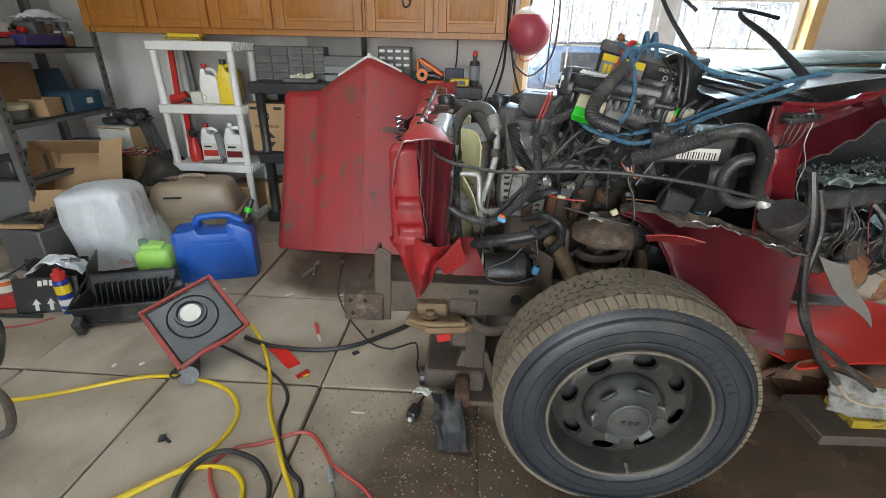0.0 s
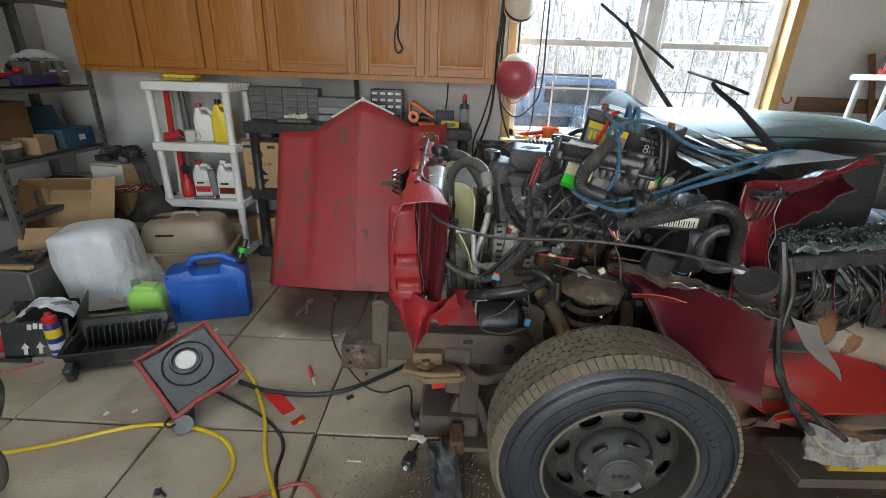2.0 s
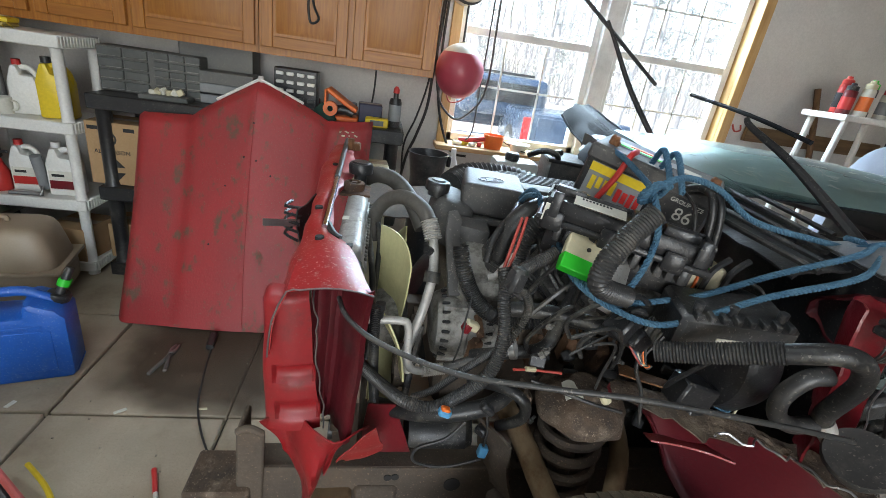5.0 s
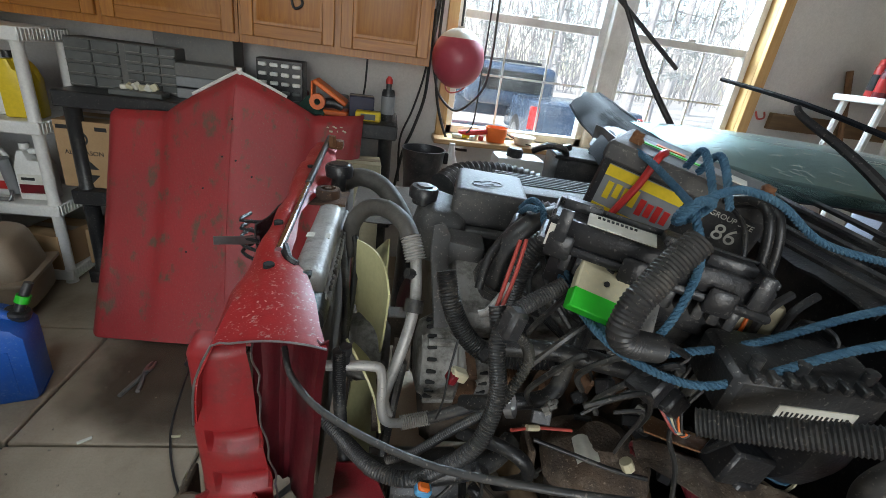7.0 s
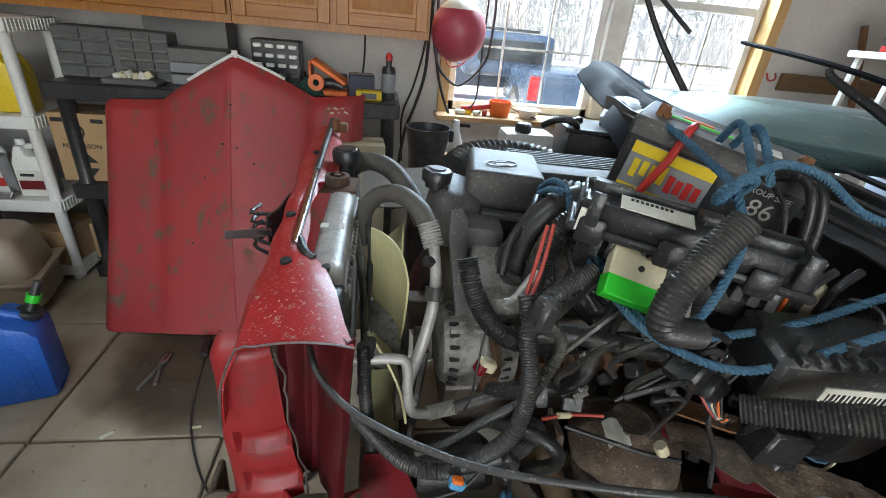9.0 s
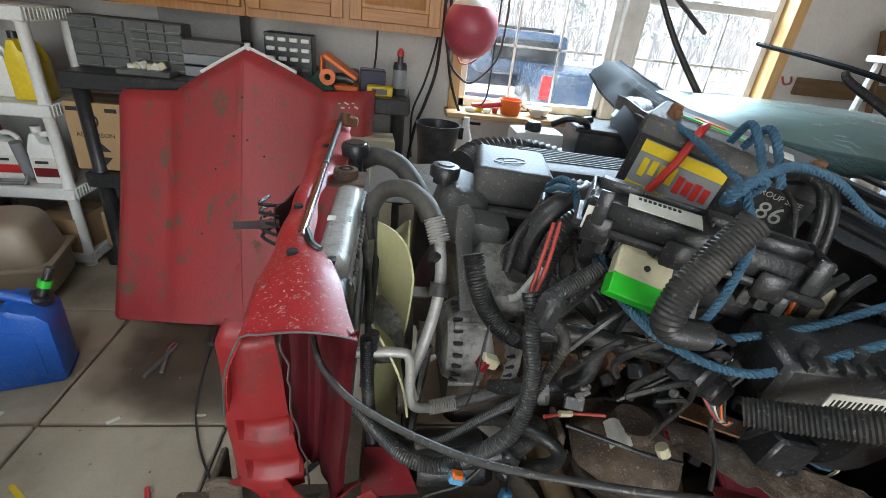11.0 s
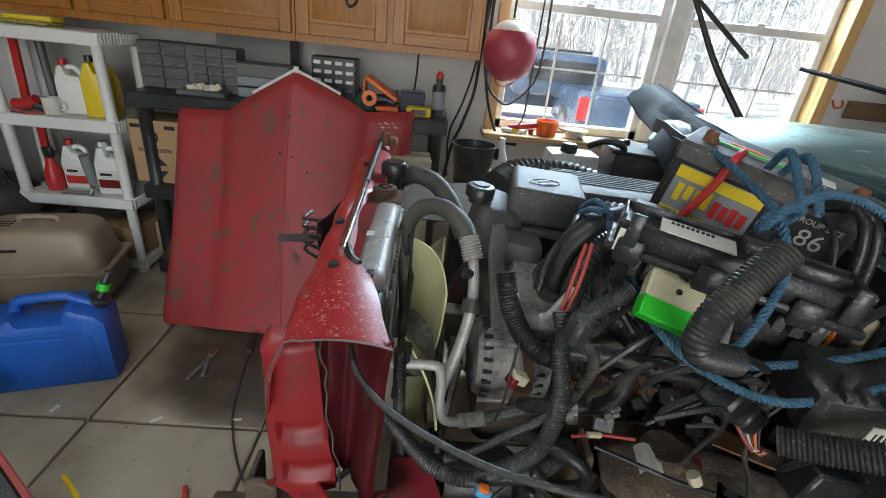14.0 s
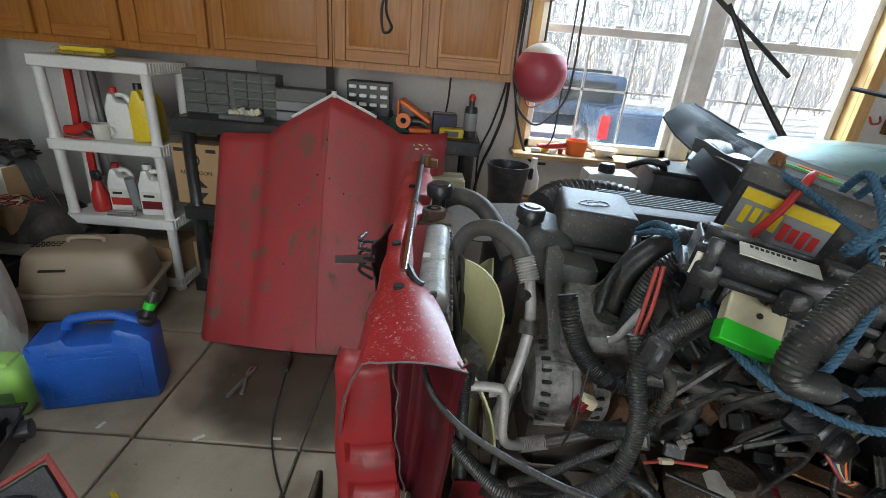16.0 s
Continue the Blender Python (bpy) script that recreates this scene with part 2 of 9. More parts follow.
    "tarp": mat("tarp", (0.10, 0.35, 0.62), 0.5, bump=0.2),
}


def glass_mat(name, tint, rough, least, dust=None, amt=0.3, ior=1.45):
    """Thin pane: mostly clear, with a gloss that Fresnel drives, and a diffuse film."""
    m = bpy.data.materials.new(name)
    m.use_nodes = True
    n, k = m.node_tree.nodes, m.node_tree.links
    n.remove(n["Principled BSDF"])
    tr, gl, df = n.new("ShaderNodeBsdfTransparent"), n.new("ShaderNodeBsdfGlossy"), n.new("ShaderNodeBsdfDiffuse")
    tr.inputs[0].default_value = (*tint, 1)
    gl.inputs["Roughness"].default_value = rough
    df.inputs[0].default_value = (*(dust or (0.5, 0.5, 0.5)), 1)
    fr = n.new("ShaderNodeFresnel")
    fr.inputs[0].default_value = ior
    tc, no, mr = n.new("ShaderNodeTexCoord"), n.new("ShaderNodeTexNoise"), n.new("ShaderNodeMapRange")
    no.inputs["Scale"].default_value, no.inputs["Detail"].default_value = 7, 8
    k.new(tc.outputs["Object"], no.inputs["Vector"])
    k.new(no.outputs["Fac"], mr.inputs["Value"])
    mr.inputs["From Min"].default_value, mr.inputs["From Max"].default_value = 0.35, 0.75
    mr.inputs["To Min"].default_value, mr.inputs["To Max"].default_value = least, amt
    a, c = n.new("ShaderNodeMixShader"), n.new("ShaderNodeMixShader")
    k.new(mr.outputs[0], a.inputs[0])
    k.new(tr.outputs[0], a.inputs[1])
    k.new(df.outputs[0], a.inputs[2])
    k.new(fr.outputs[0], c.inputs[0])
    k.new(a.outputs[0], c.inputs[1])
    k.new(gl.outputs[0], c.inputs[2])
    k.new(c.outputs[0], n["Material Output"].inputs[0])
    return m


M["pane"] = glass_mat("pane", (0.93, 0.95, 0.95), 0.02, 0.0, (0.6, 0.6, 0.58), 0.10)
# aqua film paints the window's sheen and the laminate's milkiness into the windscreen
M["screen_glass"] = glass_mat("screen_glass", (0.68, 0.84, 0.82), 0.3, 0.0, (0.24, 0.35, 0.35), 0.22, 1.05)
M["glass_dirty"] = glass_mat("glass_dirty", (0.45, 0.55, 0.53), 0.08, 0.45, (0.17, 0.21, 0.20), 0.95)
M["hose_dusty"] = mat("hose_dusty", (0.075, 0.069, 0.061), 0.6, col2=(0.11, 0.10, 0.088), scale=9, dirt=(0.035, 0.033, 0.03), amt=0.25, dscale=8, bump=0.3, sharp=0.3)
M["dusty_plastic"] = mat("dusty_plastic", (0.085, 0.082, 0.08), 0.55, col2=(0.055, 0.054, 0.054), scale=7, dirt=(0.17, 0.155, 0.135), amt=0.28, dscale=10, bump=0.35, sharp=0.3)
# darkest copy of the truck's red, for recessed inner panels
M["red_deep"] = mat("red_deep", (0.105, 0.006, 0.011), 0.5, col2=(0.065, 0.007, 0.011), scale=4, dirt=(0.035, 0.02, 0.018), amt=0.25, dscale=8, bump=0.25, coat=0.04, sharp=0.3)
M["rust_scale"] = mat("rust_scale", (0.105, 0.070, 0.046), 0.85, 0.05, col2=(0.045, 0.034, 0.028), scale=18, dirt=(0.21, 0.165, 0.12), amt=0.3, dscale=20, bump=0.8, bscale=120, sharp=0.2)
M["cowl_flap"] = mat("cowl_flap", (0.20, 0.215, 0.235), 0.28, col2=(0.15, 0.16, 0.18), scale=6, dirt=(0.30, 0.29, 0.27), amt=0.12, dscale=9, sharp=0.3)
M["cowl_plastic"] = mat("cowl_plastic", (0.010, 0.012, 0.016), 0.6, col2=(0.016, 0.018, 0.023), scale=5, dirt=(0.034, 0.035, 0.037), amt=0.22, dscale=6, bump=0.2, sharp=0.3)
M["cowl_plastic"].node_tree.nodes["Principled BSDF"].inputs["Specular IOR Level"].default_value = 0.1
M["rim_dust"] = mat("rim_dust", (0.17, 0.145, 0.11), 0.7, 0.2, col2=(0.09, 0.08, 0.065), scale=14, bump=0.3)


# ---- building helpers ----
def join(bm, other):
    me = bpy.data.meshes.new("tmp")
    other.to_mesh(me)
    other.free()
    bm.from_mesh(me)
    bpy.data.meshes.remove(me)


def box(bm, c, s, m=None, bev=0.0, seg=1):
    t = bmesh.new()
    bmesh.ops.create_cube(t, size=1)
    bmesh.ops.scale(t, vec=s, verts=t.verts)
    if bev:
        bmesh.ops.bevel(t, geom=t.edges[:], offset=bev, segments=seg, affect="EDGES", profile=0.6)
    t.transform((Matrix.Translation(c) @ m) if m else Matrix.Translation(c))
    join(bm, t)


def rot(rx=0, ry=0, rz=0):
    return pose(0, 0, 0, rx, ry, rz)


def smooth_path(pts, sub=5):
    p = [Vector(q) for q in pts]
    if len(p) < 3 or sub < 2:
        return p
    out = []
    for i in range(len(p) - 1):
        a, b, c, d = p[max(i - 1, 0)], p[i], p[i + 1], p[min(i + 2, len(p) - 1)]
        for j in range(sub):
            t = j / sub
            out.append(0.5 * ((2 * b) + (c - a) * t + (2 * a - 5 * b + 4 * c - d) * t * t + (3 * b - a - 3 * c + d) * t ** 3))
    out.append(p[-1])
    return out


def tube(bm, pts, r, n=8, sub=5, rib=0.0, pitch=0.012, r1=None):
    """A round pipe through pts; rib: depth of its corrugations, pitch their spacing."""
    path = smooth_path(pts, sub)
    if rib:
        q, step = [path[0]], pitch / 2
        left = step
        for a, b in zip(path, path[1:]):
            d = (b - a).length
            pos = 0.0
            while d - pos >= left:
                pos += left
                q.append(a.lerp(b, pos / d))
                left = step
            left -= d - pos
        path = q
    N = len(path)
    tan = [(path[min(i + 1, N - 1)] - path[max(i - 1, 0)]).normalized() for i in range(N)]
    up = tan[0].orthogonal().normalized()
    rings = []
    for i, p in enumerate(path):
        up = (up - tan[i] * up.dot(tan[i])).normalized()
        side = tan[i].cross(up)
        rr = r if r1 is None else r + (r1 - r) * i / (N - 1)
        if rib:
            rr -= rib * (i % 2)
        rings.append([bm.verts.new(p + (up * math.cos(2 * math.pi * j / n) + side * math.sin(2 * math.pi * j / n)) * rr) for j in range(n)])
    for a, b in zip(rings, rings[1:]):
        for j in range(n):
            bm.faces.new((a[j], a[(j + 1) % n], b[(j + 1) % n], b[j]))
    bm.faces.new(rings[0][::-1])
    bm.faces.new(rings[-1])


def cyl(bm, p0, p1, r, r1=None, n=16):
    tube(bm, [p0, p1], r, n, 1, r1=r1)


def lathe(bm, prof, m=None, n=32, close=False):
    """Turn the profile [(radius, height)] about z, then place it by m."""
    t = bmesh.new()
    rings = []
    for r, z in prof:
        if r < 1e-5:
            rings.append([t.verts.new((0, 0, z))])
        else:
            rings.append([t.verts.new((r * math.cos(2 * math.pi * j / n), r * math.sin(2 * math.pi * j / n), z)) for j in range(n)])
    pairs = list(zip(rings, rings[1:])) + ([(rings[-1], rings[0])] if close else [])
    for a, b in pairs:
        for j in range(n):
            q = (j + 1) % n
            if len(a) == 1 and len(b) > 1:
                t.faces.new((a[0], b[q], b[j]))
            elif len(b) == 1 and len(a) > 1:
                t.faces.new((a[j], a[q], b[0]))
            elif len(a) > 1:
                t.faces.new((a[j], a[q], b[q], b[j]))
    bmesh.ops.recalc_face_normals(t, faces=t.faces)
    if m:
        t.transform(m)
    join(bm, t)


def prism(bm, poly, depth, m=None, bev=0.0):
    """The outline poly in x, y, pushed depth along z."""
    t = bmesh.new()
    a = [t.verts.new((x, y, 0)) for x, y in poly]
    f = t.faces.new(a)
    ext = bmesh.ops.extrude_face_region(t, geom=[f])
    bmesh.ops.translate(t, vec=(0, 0, depth), verts=[v for v in ext["geom"] if isinstance(v, bmesh.types.BMVert)])
    bmesh.ops.recalc_face_normals(t, faces=t.faces)
    if bev:
        bmesh.ops.bevel(t, geom=t.edges[:], offset=bev, segments=2, affect="EDGES", profile=0.6)
    if m:
        t.transform(m)
    join(bm, t)


def sheet(bm, fn, nu, nv, thick=0.003):
    """A sheet of that thickness over fn(u, v), u and v from 0 to 1."""
    t = bmesh.new()
    g = [[t.verts.new(fn(i / nu, j / nv)) for j in range(nv + 1)] for i in range(nu + 1)]
    for i in range(nu):
        for j in range(nv):
            t.faces.new((g[i][j], g[i + 1][j], g[i + 1][j + 1], g[i][j + 1]))
    bmesh.ops.recalc_face_normals(t, faces=t.faces)
    if thick:
        bmesh.ops.solidify(t, geom=t.faces[:], thickness=thick)
    join(bm, t)


def jig(p, amp, freq=6.0):
    """A lump of noise at p, for dents and creases."""
    return noise.noise_vector(Vector(p) * freq) * amp


def quad(a, b, c, d):
    a, b, c, d = Vector(a), Vector(b), Vector(c), Vector(d)
    return lambda u, v: a.lerp(b, u).lerp(d.lerp(c, u), v)


def crumpled(a, b, c, d, amp, freq=6.0):
    q = quad(a, b, c, d)
    return lambda u, v: q(u, v) + jig(q(u, v), amp, freq)


def finish(bm, name, material, angle=38):
    bm.normal_update()
    for f in bm.faces:
        f.smooth = True
    lim = radians(angle)
    for e in bm.edges:
        if len(e.link_faces) == 2 and e.calc_face_angle(0) > lim:
            e.smooth = False
    me = bpy.data.meshes.new(name)
    bm.to_mesh(me)
    bm.free()
    me.materials.append(material)
    return me


def thing(name, label, category, at=(0, 0, 0), rx=0, ry=0, rz=0, group="", kind=""):
    ob = new(name)
    ob.empty_display_size = 0.05
    ob.matrix_world = pose(*at, rx, ry, rz)
    return tagged(ob, label, category, group, kind)


def root_pose(ob):
    while ob.parent:
        ob = ob.parent
    return ob.matrix_basis.copy()


def part(name, bm, material, parent, label="", local=False):
    """One mesh under a thing or a part. bm is in world metres, or with local in the thing's own."""
    if not local:
        bm.transform(root_pose(parent).inverted())
    ob = new(name, finish(bm, name, M[material] if isinstance(material, str) else material))
    ob.parent = parent
    return tagged(ob, label)


def solo(name, bm, material, label, category, group="", kind=""):
    """A thing of one mesh, in world metres."""
    ob = new(name, finish(bm, name, M[material] if isinstance(material, str) else material))
    return tagged(ob, label, category, group, kind)


def B(*args, **kw):
    bm = bmesh.new()
    box(bm, *args, **kw)
    return bm


def T(*args, **kw):
    bm = bmesh.new()
    tube(bm, *args, **kw)
    return bm


def L(*args, **kw):
    bm = bmesh.new()
    lathe(bm, *args, **kw)
    return bm


def S(*args, **kw):
    bm = bmesh.new()
    sheet(bm, *args, **kw)
    return bm


def P(*args, **kw):
    bm = bmesh.new()
    prism(bm, *args, **kw)
    return bm


def writing(name, text, size, material, m, parent, depth=0.0006):
    """Lettering in the built-in font, turned into a mesh, on a thing at the world pose m."""
    cu = bpy.data.curves.new(name, "FONT")
    cu.body, cu.size, cu.extrude, cu.align_x, cu.align_y = text, size, depth, "CENTER", "CENTER"
    tmp = bpy.data.objects.new("tmp", cu)
    me = bpy.data.meshes.new_from_object(tmp)
    bpy.data.objects.remove(tmp)
    bpy.data.curves.remove(cu)
    bm = bmesh.new()
    bm.from_mesh(me)
    bpy.data.meshes.remove(me)
    bm.transform(m)
    return part(name, bm, material, parent)


# ---- the garage ----
def structure(name, bm, material, label, category):
    return solo(name, bm, material, label, category, kind="structure")


WX0, WX1, WY0, WY1, WZ = -2.75, 5.6, -2.7, 3.86, 2.55      # inner faces of the room
# window opening in the north wall
OX0, OX1, OZ0, OZ1 = 0.66, 2.58, 0.84, 2.12
bm = bmesh.new()
for x0, x1, z0, z1 in ((WX0 - 0.15, OX0, 0, WZ), (OX1, WX1 + 0.15, 0, WZ), (OX0, OX1, 0, OZ0), (OX0, OX1, OZ1, WZ)):
    box(bm, ((x0 + x1) / 2, WY1 + 0.09, (z0 + z1) / 2), (x1 - x0, 0.18, z1 - z0))
structure("wall_north", bm, "wall", "off-white painted drywall with a wide window opening", "wall")
structure("wall_west", B((WX0 - 0.08, (WY0 + WY1) / 2, WZ / 2), (0.16, WY1 - WY0, WZ)), "wall", "plain off-white painted garage side wall", "wall")
structure("wall_east", B((WX1 + 0.08, (WY0 + WY1) / 2, WZ / 2), (0.16, WY1 - WY0, WZ)), "wall", "plain off-white painted garage end wall", "wall")
bm = bmesh.new()
# the opening is unseen, added to go with the rear fill lamp
for x0, x1, z0, z1 in ((WX0, -0.9, 0, WZ), (1.6, WX1, 0, WZ), (-0.9, 1.6, 2.3, WZ)):
    box(bm, ((x0 + x1) / 2, WY0 - 0.08, (z0 + z1) / 2), (x1 - x0, 0.16, z1 - z0))
structure("wall_south", bm, "wall", "plain off-white garage wall with an unseen opening added for fill light", "wall")
structure("ceiling", B(((WX0 + WX1) / 2, (WY0 + WY1) / 2, WZ + 0.06), (WX1 - WX0 + 0.4, WY1 - WY0 + 0.4, 0.12)), "ceiling", "plain white painted garage ceiling", "ceiling")
floor = structure("floor", B(((WX0 + WX1) / 2, (WY0 + WY1) / 2, -0.11), (WX1 - WX0 + 0.3, WY1 - WY0 + 0.3, 0.18)), "joint", "stained concrete paver floor with dark gritty joints", "floor")

# window: two white double-hung units in a raw pine casing
win = thing("window_1", "white vinyl double-hung window pair with grilles and raw pine trim", "window", (1.62, WY1, OZ0), kind="structure")
for nm, c, s in (("casing", (OX0 - 0.005, WY1 - 0.012, 1.48), (0.06, 0.035, 1.36)), ("casing", (OX1 + 0.012, WY1 - 0.012, 1.48), (0.07, 0.035, 1.36)),
                 ("casing", (OX0 + 0.012, WY1 + 0.07, 1.48), (0.02, 0.13, 1.27)), ("casing", (OX1 - 0.012, WY1 + 0.07, 1.48), (0.02, 0.13, 1.27))):
    part(nm, B(c, s, bev=0.003), "pine", win, "raw pine board")
part("window_sill", B((1.62, WY1 - 0.045, OZ0 - 0.012), (2.02, 0.23, 0.028), bev=0.004), "pine_h", win, "raw pine sill board")
GY = WY1 + 0.11
for x0, x1 in ((0.69, 1.585), (1.695, 2.555)):
    fr = bmesh.new()
    for c, s in ((((x0 + x1) / 2, GY, OZ0 + 0.03), (x1 - x0, 0.07, 0.05)), (((x0 + x1) / 2, GY, OZ1 - 0.03), (x1 - x0, 0.07, 0.05)),
                 ((x0 + 0.022, GY, 1.48), (0.044, 0.07, 1.27)), ((x1 - 0.022, GY, 1.48), (0.044, 0.07, 1.27))):
        box(fr, c, s, bev=0.004)
    unit = part("window_frame", fr, "vinyl", win)
    part("meeting_rail", B(((x0 + x1) / 2, GY - 0.012, 1.515), (x1 - x0 - 0.09, 0.05, 0.045), bev=0.004), "vinyl", unit)
    for k, (z0, z1) in enumerate(((OZ0 + 0.055, 1.49), (1.54, OZ1 - 0.055))):
        part("pane", B(((x0 + x1) / 2, GY + 0.012 * k, (z0 + z1) / 2), (x1 - x0 - 0.09, 0.004, z1 - z0)), "pane", unit).visible_shadow = False
        for i in (1, 2):
            x = x0 + 0.045 + (x1 - x0 - 0.09) * i / 3
            part("muntin", B((x, GY + 0.012 * k - 0.006, (z0 + z1) / 2), (0.012, 0.006, z1 - z0)), "vinyl", unit)
        part("muntin", B(((x0 + x1) / 2, GY + 0.012 * k - 0.0065, (z0 + z1) / 2 + 0.01), (x1 - x0 - 0.09, 0.005, 0.012)), "vinyl", unit)
    part("sash_latch", B(((x0 + x1) / 2, GY - 0.03, 1.545), (0.05, 0.03, 0.018), bev=0.004), "vinyl", unit)
part("mullion", B((1.64, GY - 0.03, 1.48), (0.112, 0.1, 1.268), bev=0.004), "vinyl", win)


# ---- upper cabinets ----
def cabinet_door(parent, x0, x1, z0, z1, y):
    w = 0.055
    door = part("door", B(((x0 + x1) / 2, y + 0.006, (z0 + z1) / 2), (x1 - x0 - 2 * w + 0.01, 0.008, z1 - z0 - 2 * w + 0.01)), "oak", parent)
    for x in (x0 + w / 2, x1 - w / 2):
        part("stile", B((x, y, (z0 + z1) / 2), (w, 0.02, z1 - z0), bev=0.003), "oak", door)
    for z in (z0 + w / 2, z1 - w / 2):
        part("rail", B(((x0 + x1) / 2, y + 0.001, z), (x1 - x0 - 2 * w, 0.018, w), bev=0.003), "oak_h", door)
    bm = bmesh.new()
    t = bmesh.new()
    bmesh.ops.create_cube(t, size=1)
    for v in t.verts:
        e = 0.008 if v.co.y > 0 else 0.04
        v.co = Vector(((x0 + x1) / 2 + math.copysign((x1 - x0) / 2 - w - e, v.co.x), y + (0.004 if v.co.y > 0 else -0.007), (z0 + z1) / 2 + math.copysign((z1 - z0) / 2 - w - e, v.co.z)))
    join(bm, t)
    part("raised_panel", bm, "oak", door)


CZ0, CZ1, CY = 1.222, 2.02, 3.505
for doors in (((-2.24, -1.815), (-1.785, -1.392), (-1.362, -0.972)), ((-0.945, -0.388),), ((-0.358, 0.062), (0.092, 0.51))):
    a, b = doors[0][0] - 0.014, doors[-1][1] + 0.014
    cab = thing("wall_cabinet", "honey oak wall cabinet with raised panel doors", "cabinet", ((a + b) / 2, CY + 0.18, CZ0), group="oak wall cabinets")
    part("carcass", B(((a + b) / 2, (CY + 0.012 + WY1) / 2, (CZ0 + CZ1) / 2), (b - a - 0.002, WY1 - CY - 0.016, CZ1 - CZ0)), "oak", cab)
    for x0, x1 in doors:
        cabinet_door(cab, x0, x1, CZ0 + 0.035, CZ1 - 0.02, CY)


# ---- white resin shelf ----
def shelf_board(x0, x1, y0, y1, z, h, material, parent):
    bm = bmesh.new()
    box(bm, ((x0 + x1) / 2, (y0 + y1) / 2, z - 0.006), (x1 - x0 - 0.01, y1 - y0 - 0.01, 0.012), bev=0.003)
    for c, s in ((((x0 + x1) / 2, y0 + 0.008, z - h / 2 - 0.001), (x1 - x0, 0.016, h)), (((x0 + x1) / 2, y1 - 0.008, z - h / 2 - 0.001), (x1 - x0, 0.016, h)),
                 ((x0 + 0.008, (y0 + y1) / 2, z - h / 2 - 0.001), (0.016, y1 - y0 - 0.034, h)), ((x1 - 0.008, (y0 + y1) / 2, z - h / 2 - 0.001), (0.016, y1 - y0 - 0.034, h))):
        box(bm, c, s, bev=0.005)
    n = int((y1 - y0) / 0.022)
    for i in range(1, n):
        for x in (x0 - 0.001, x1 + 0.001):
            box(bm, (x, y0 + (y1 - y0) * i / n, z - h / 2), (0.006, 0.007, h * 0.8))
    return part("shelf", bm, material, parent)


RX0, RX1, RY0, RY1 = -1.715, -1.160, 3.285, 3.62
resin = thing("shelving_unit", "white resin shelving unit holding jugs, sprays and tools", "shelving", ((RX0 + RX1) / 2, (RY0 + RY1) / 2, 0))
for z in (1.18, 0.80, 0.415, 0.075):
    shelf_board(RX0, RX1, RY0, RY1, z, 0.055, "white_plastic", resin)
for x in (RX0 + 0.03, RX1 - 0.03):
    for y in (RY0 + 0.03, RY1 - 0.03):
        for z0, z1 in ((0, 0.02), (0.075, 0.36), (0.415, 0.745), (0.80, 1.125)):
            part("post", L([(0.0, z0), (0.028, z0), (0.024, z0 + 0.02), (0.024, z1 - 0.01), (0.028, z1), (0, z1)], pose(x, y, 0), 14), "white_plastic", resin)

# ---- black resin shelf used as a bench ----
UX0, UX1, UY0, UY1 = -1.10, 0.385, 3.30, 3.76
bench = thing("utility_shelf", "black resin utility shelf used as a cluttered bench", "shelving", ((UX0 + UX1) / 2, (UY0 + UY1) / 2, 0))
for z in (0.95, 0.50, 0.075):
    shelf_board(UX0, UX1, UY0, UY1, z, 0.07, "black_plastic", bench)
for x in (UX0 + 0.05, -0.36, UX1 - 0.05):
    for y in (UY0 + 0.05, UY1 - 0.05):
        for z0, z1 in ((0, 0.005), (0.075, 0.43), (0.50, 0.88)):
            part("post", L([(0, z0), (0.04, z0), (0.034, z0 + 0.02), (0.034, z1 - 0.01), (0.04, z1), (0, z1)], pose(x, y, 0), 14), "black_plastic", bench)

# unseen fixture with glowing tubes, added to go with the overhead fill
lampf = thing("ceiling_light", "unseen white ceiling fixture with two tubes, added for overhead light", "ceiling light", (-0.75, 1.35, 2.55), kind="structure")
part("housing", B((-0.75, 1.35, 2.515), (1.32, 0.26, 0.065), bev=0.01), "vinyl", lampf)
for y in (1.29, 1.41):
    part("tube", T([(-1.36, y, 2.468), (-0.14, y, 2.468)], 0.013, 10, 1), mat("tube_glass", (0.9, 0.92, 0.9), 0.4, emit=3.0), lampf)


# ---- the loose hood ----
def hood_at(u, v):
    x = -0.865 + 1.095 * u
    side = 0.885 + 0.085 * u
    mid = max(0.0, 1 - abs(x + 0.30) / 0.31)
    top = side + 0.17 * mid ** 0.85
    z = top * v
    y = 2.845 + 0.40 * v
    rise = 1 / (1 + math.exp(-(0.31 - abs(x + 0.30)) / 0.012))
    y -= 0.020 * rise * min(1, v * 1.6 + 0.25)
    edge = min(u, 1 - u) * 1.095
    y += 0.05 * max(0, 1 - edge / 0.05) ** 2
    y += 0.035 * max(0, 1 - (1 - v) / 0.035) ** 2 * 1.1
    x += 0.012 * math.sin(v * 3.0) * (1 if u < 0.5 else -1)
    p = Vector((x, y - 0.025 * math.sin(math.pi * u), z + 0.012))
    return p + jig(p, 0.003, 5)


hood = thing("hood", "loose faded red pickup hood leaning upright, scratched and rusty", "hood", (-0.3, 2.87, 0))
skin = part("outer_skin", S(hood_at, 66, 44, 0.004), "red_old", hood)
bm = bmesh.new()
sheet(bm, lambda u, v: hood_at(0.05 + 0.9 * u, 0.03 + 0.90 * v) + Vector((0, 0.028, -0.010)), 20, 14, 0.004)
part("inner_frame", bm, "frame_steel", hood, "dark inner stiffening panel")
bm = bmesh.new()
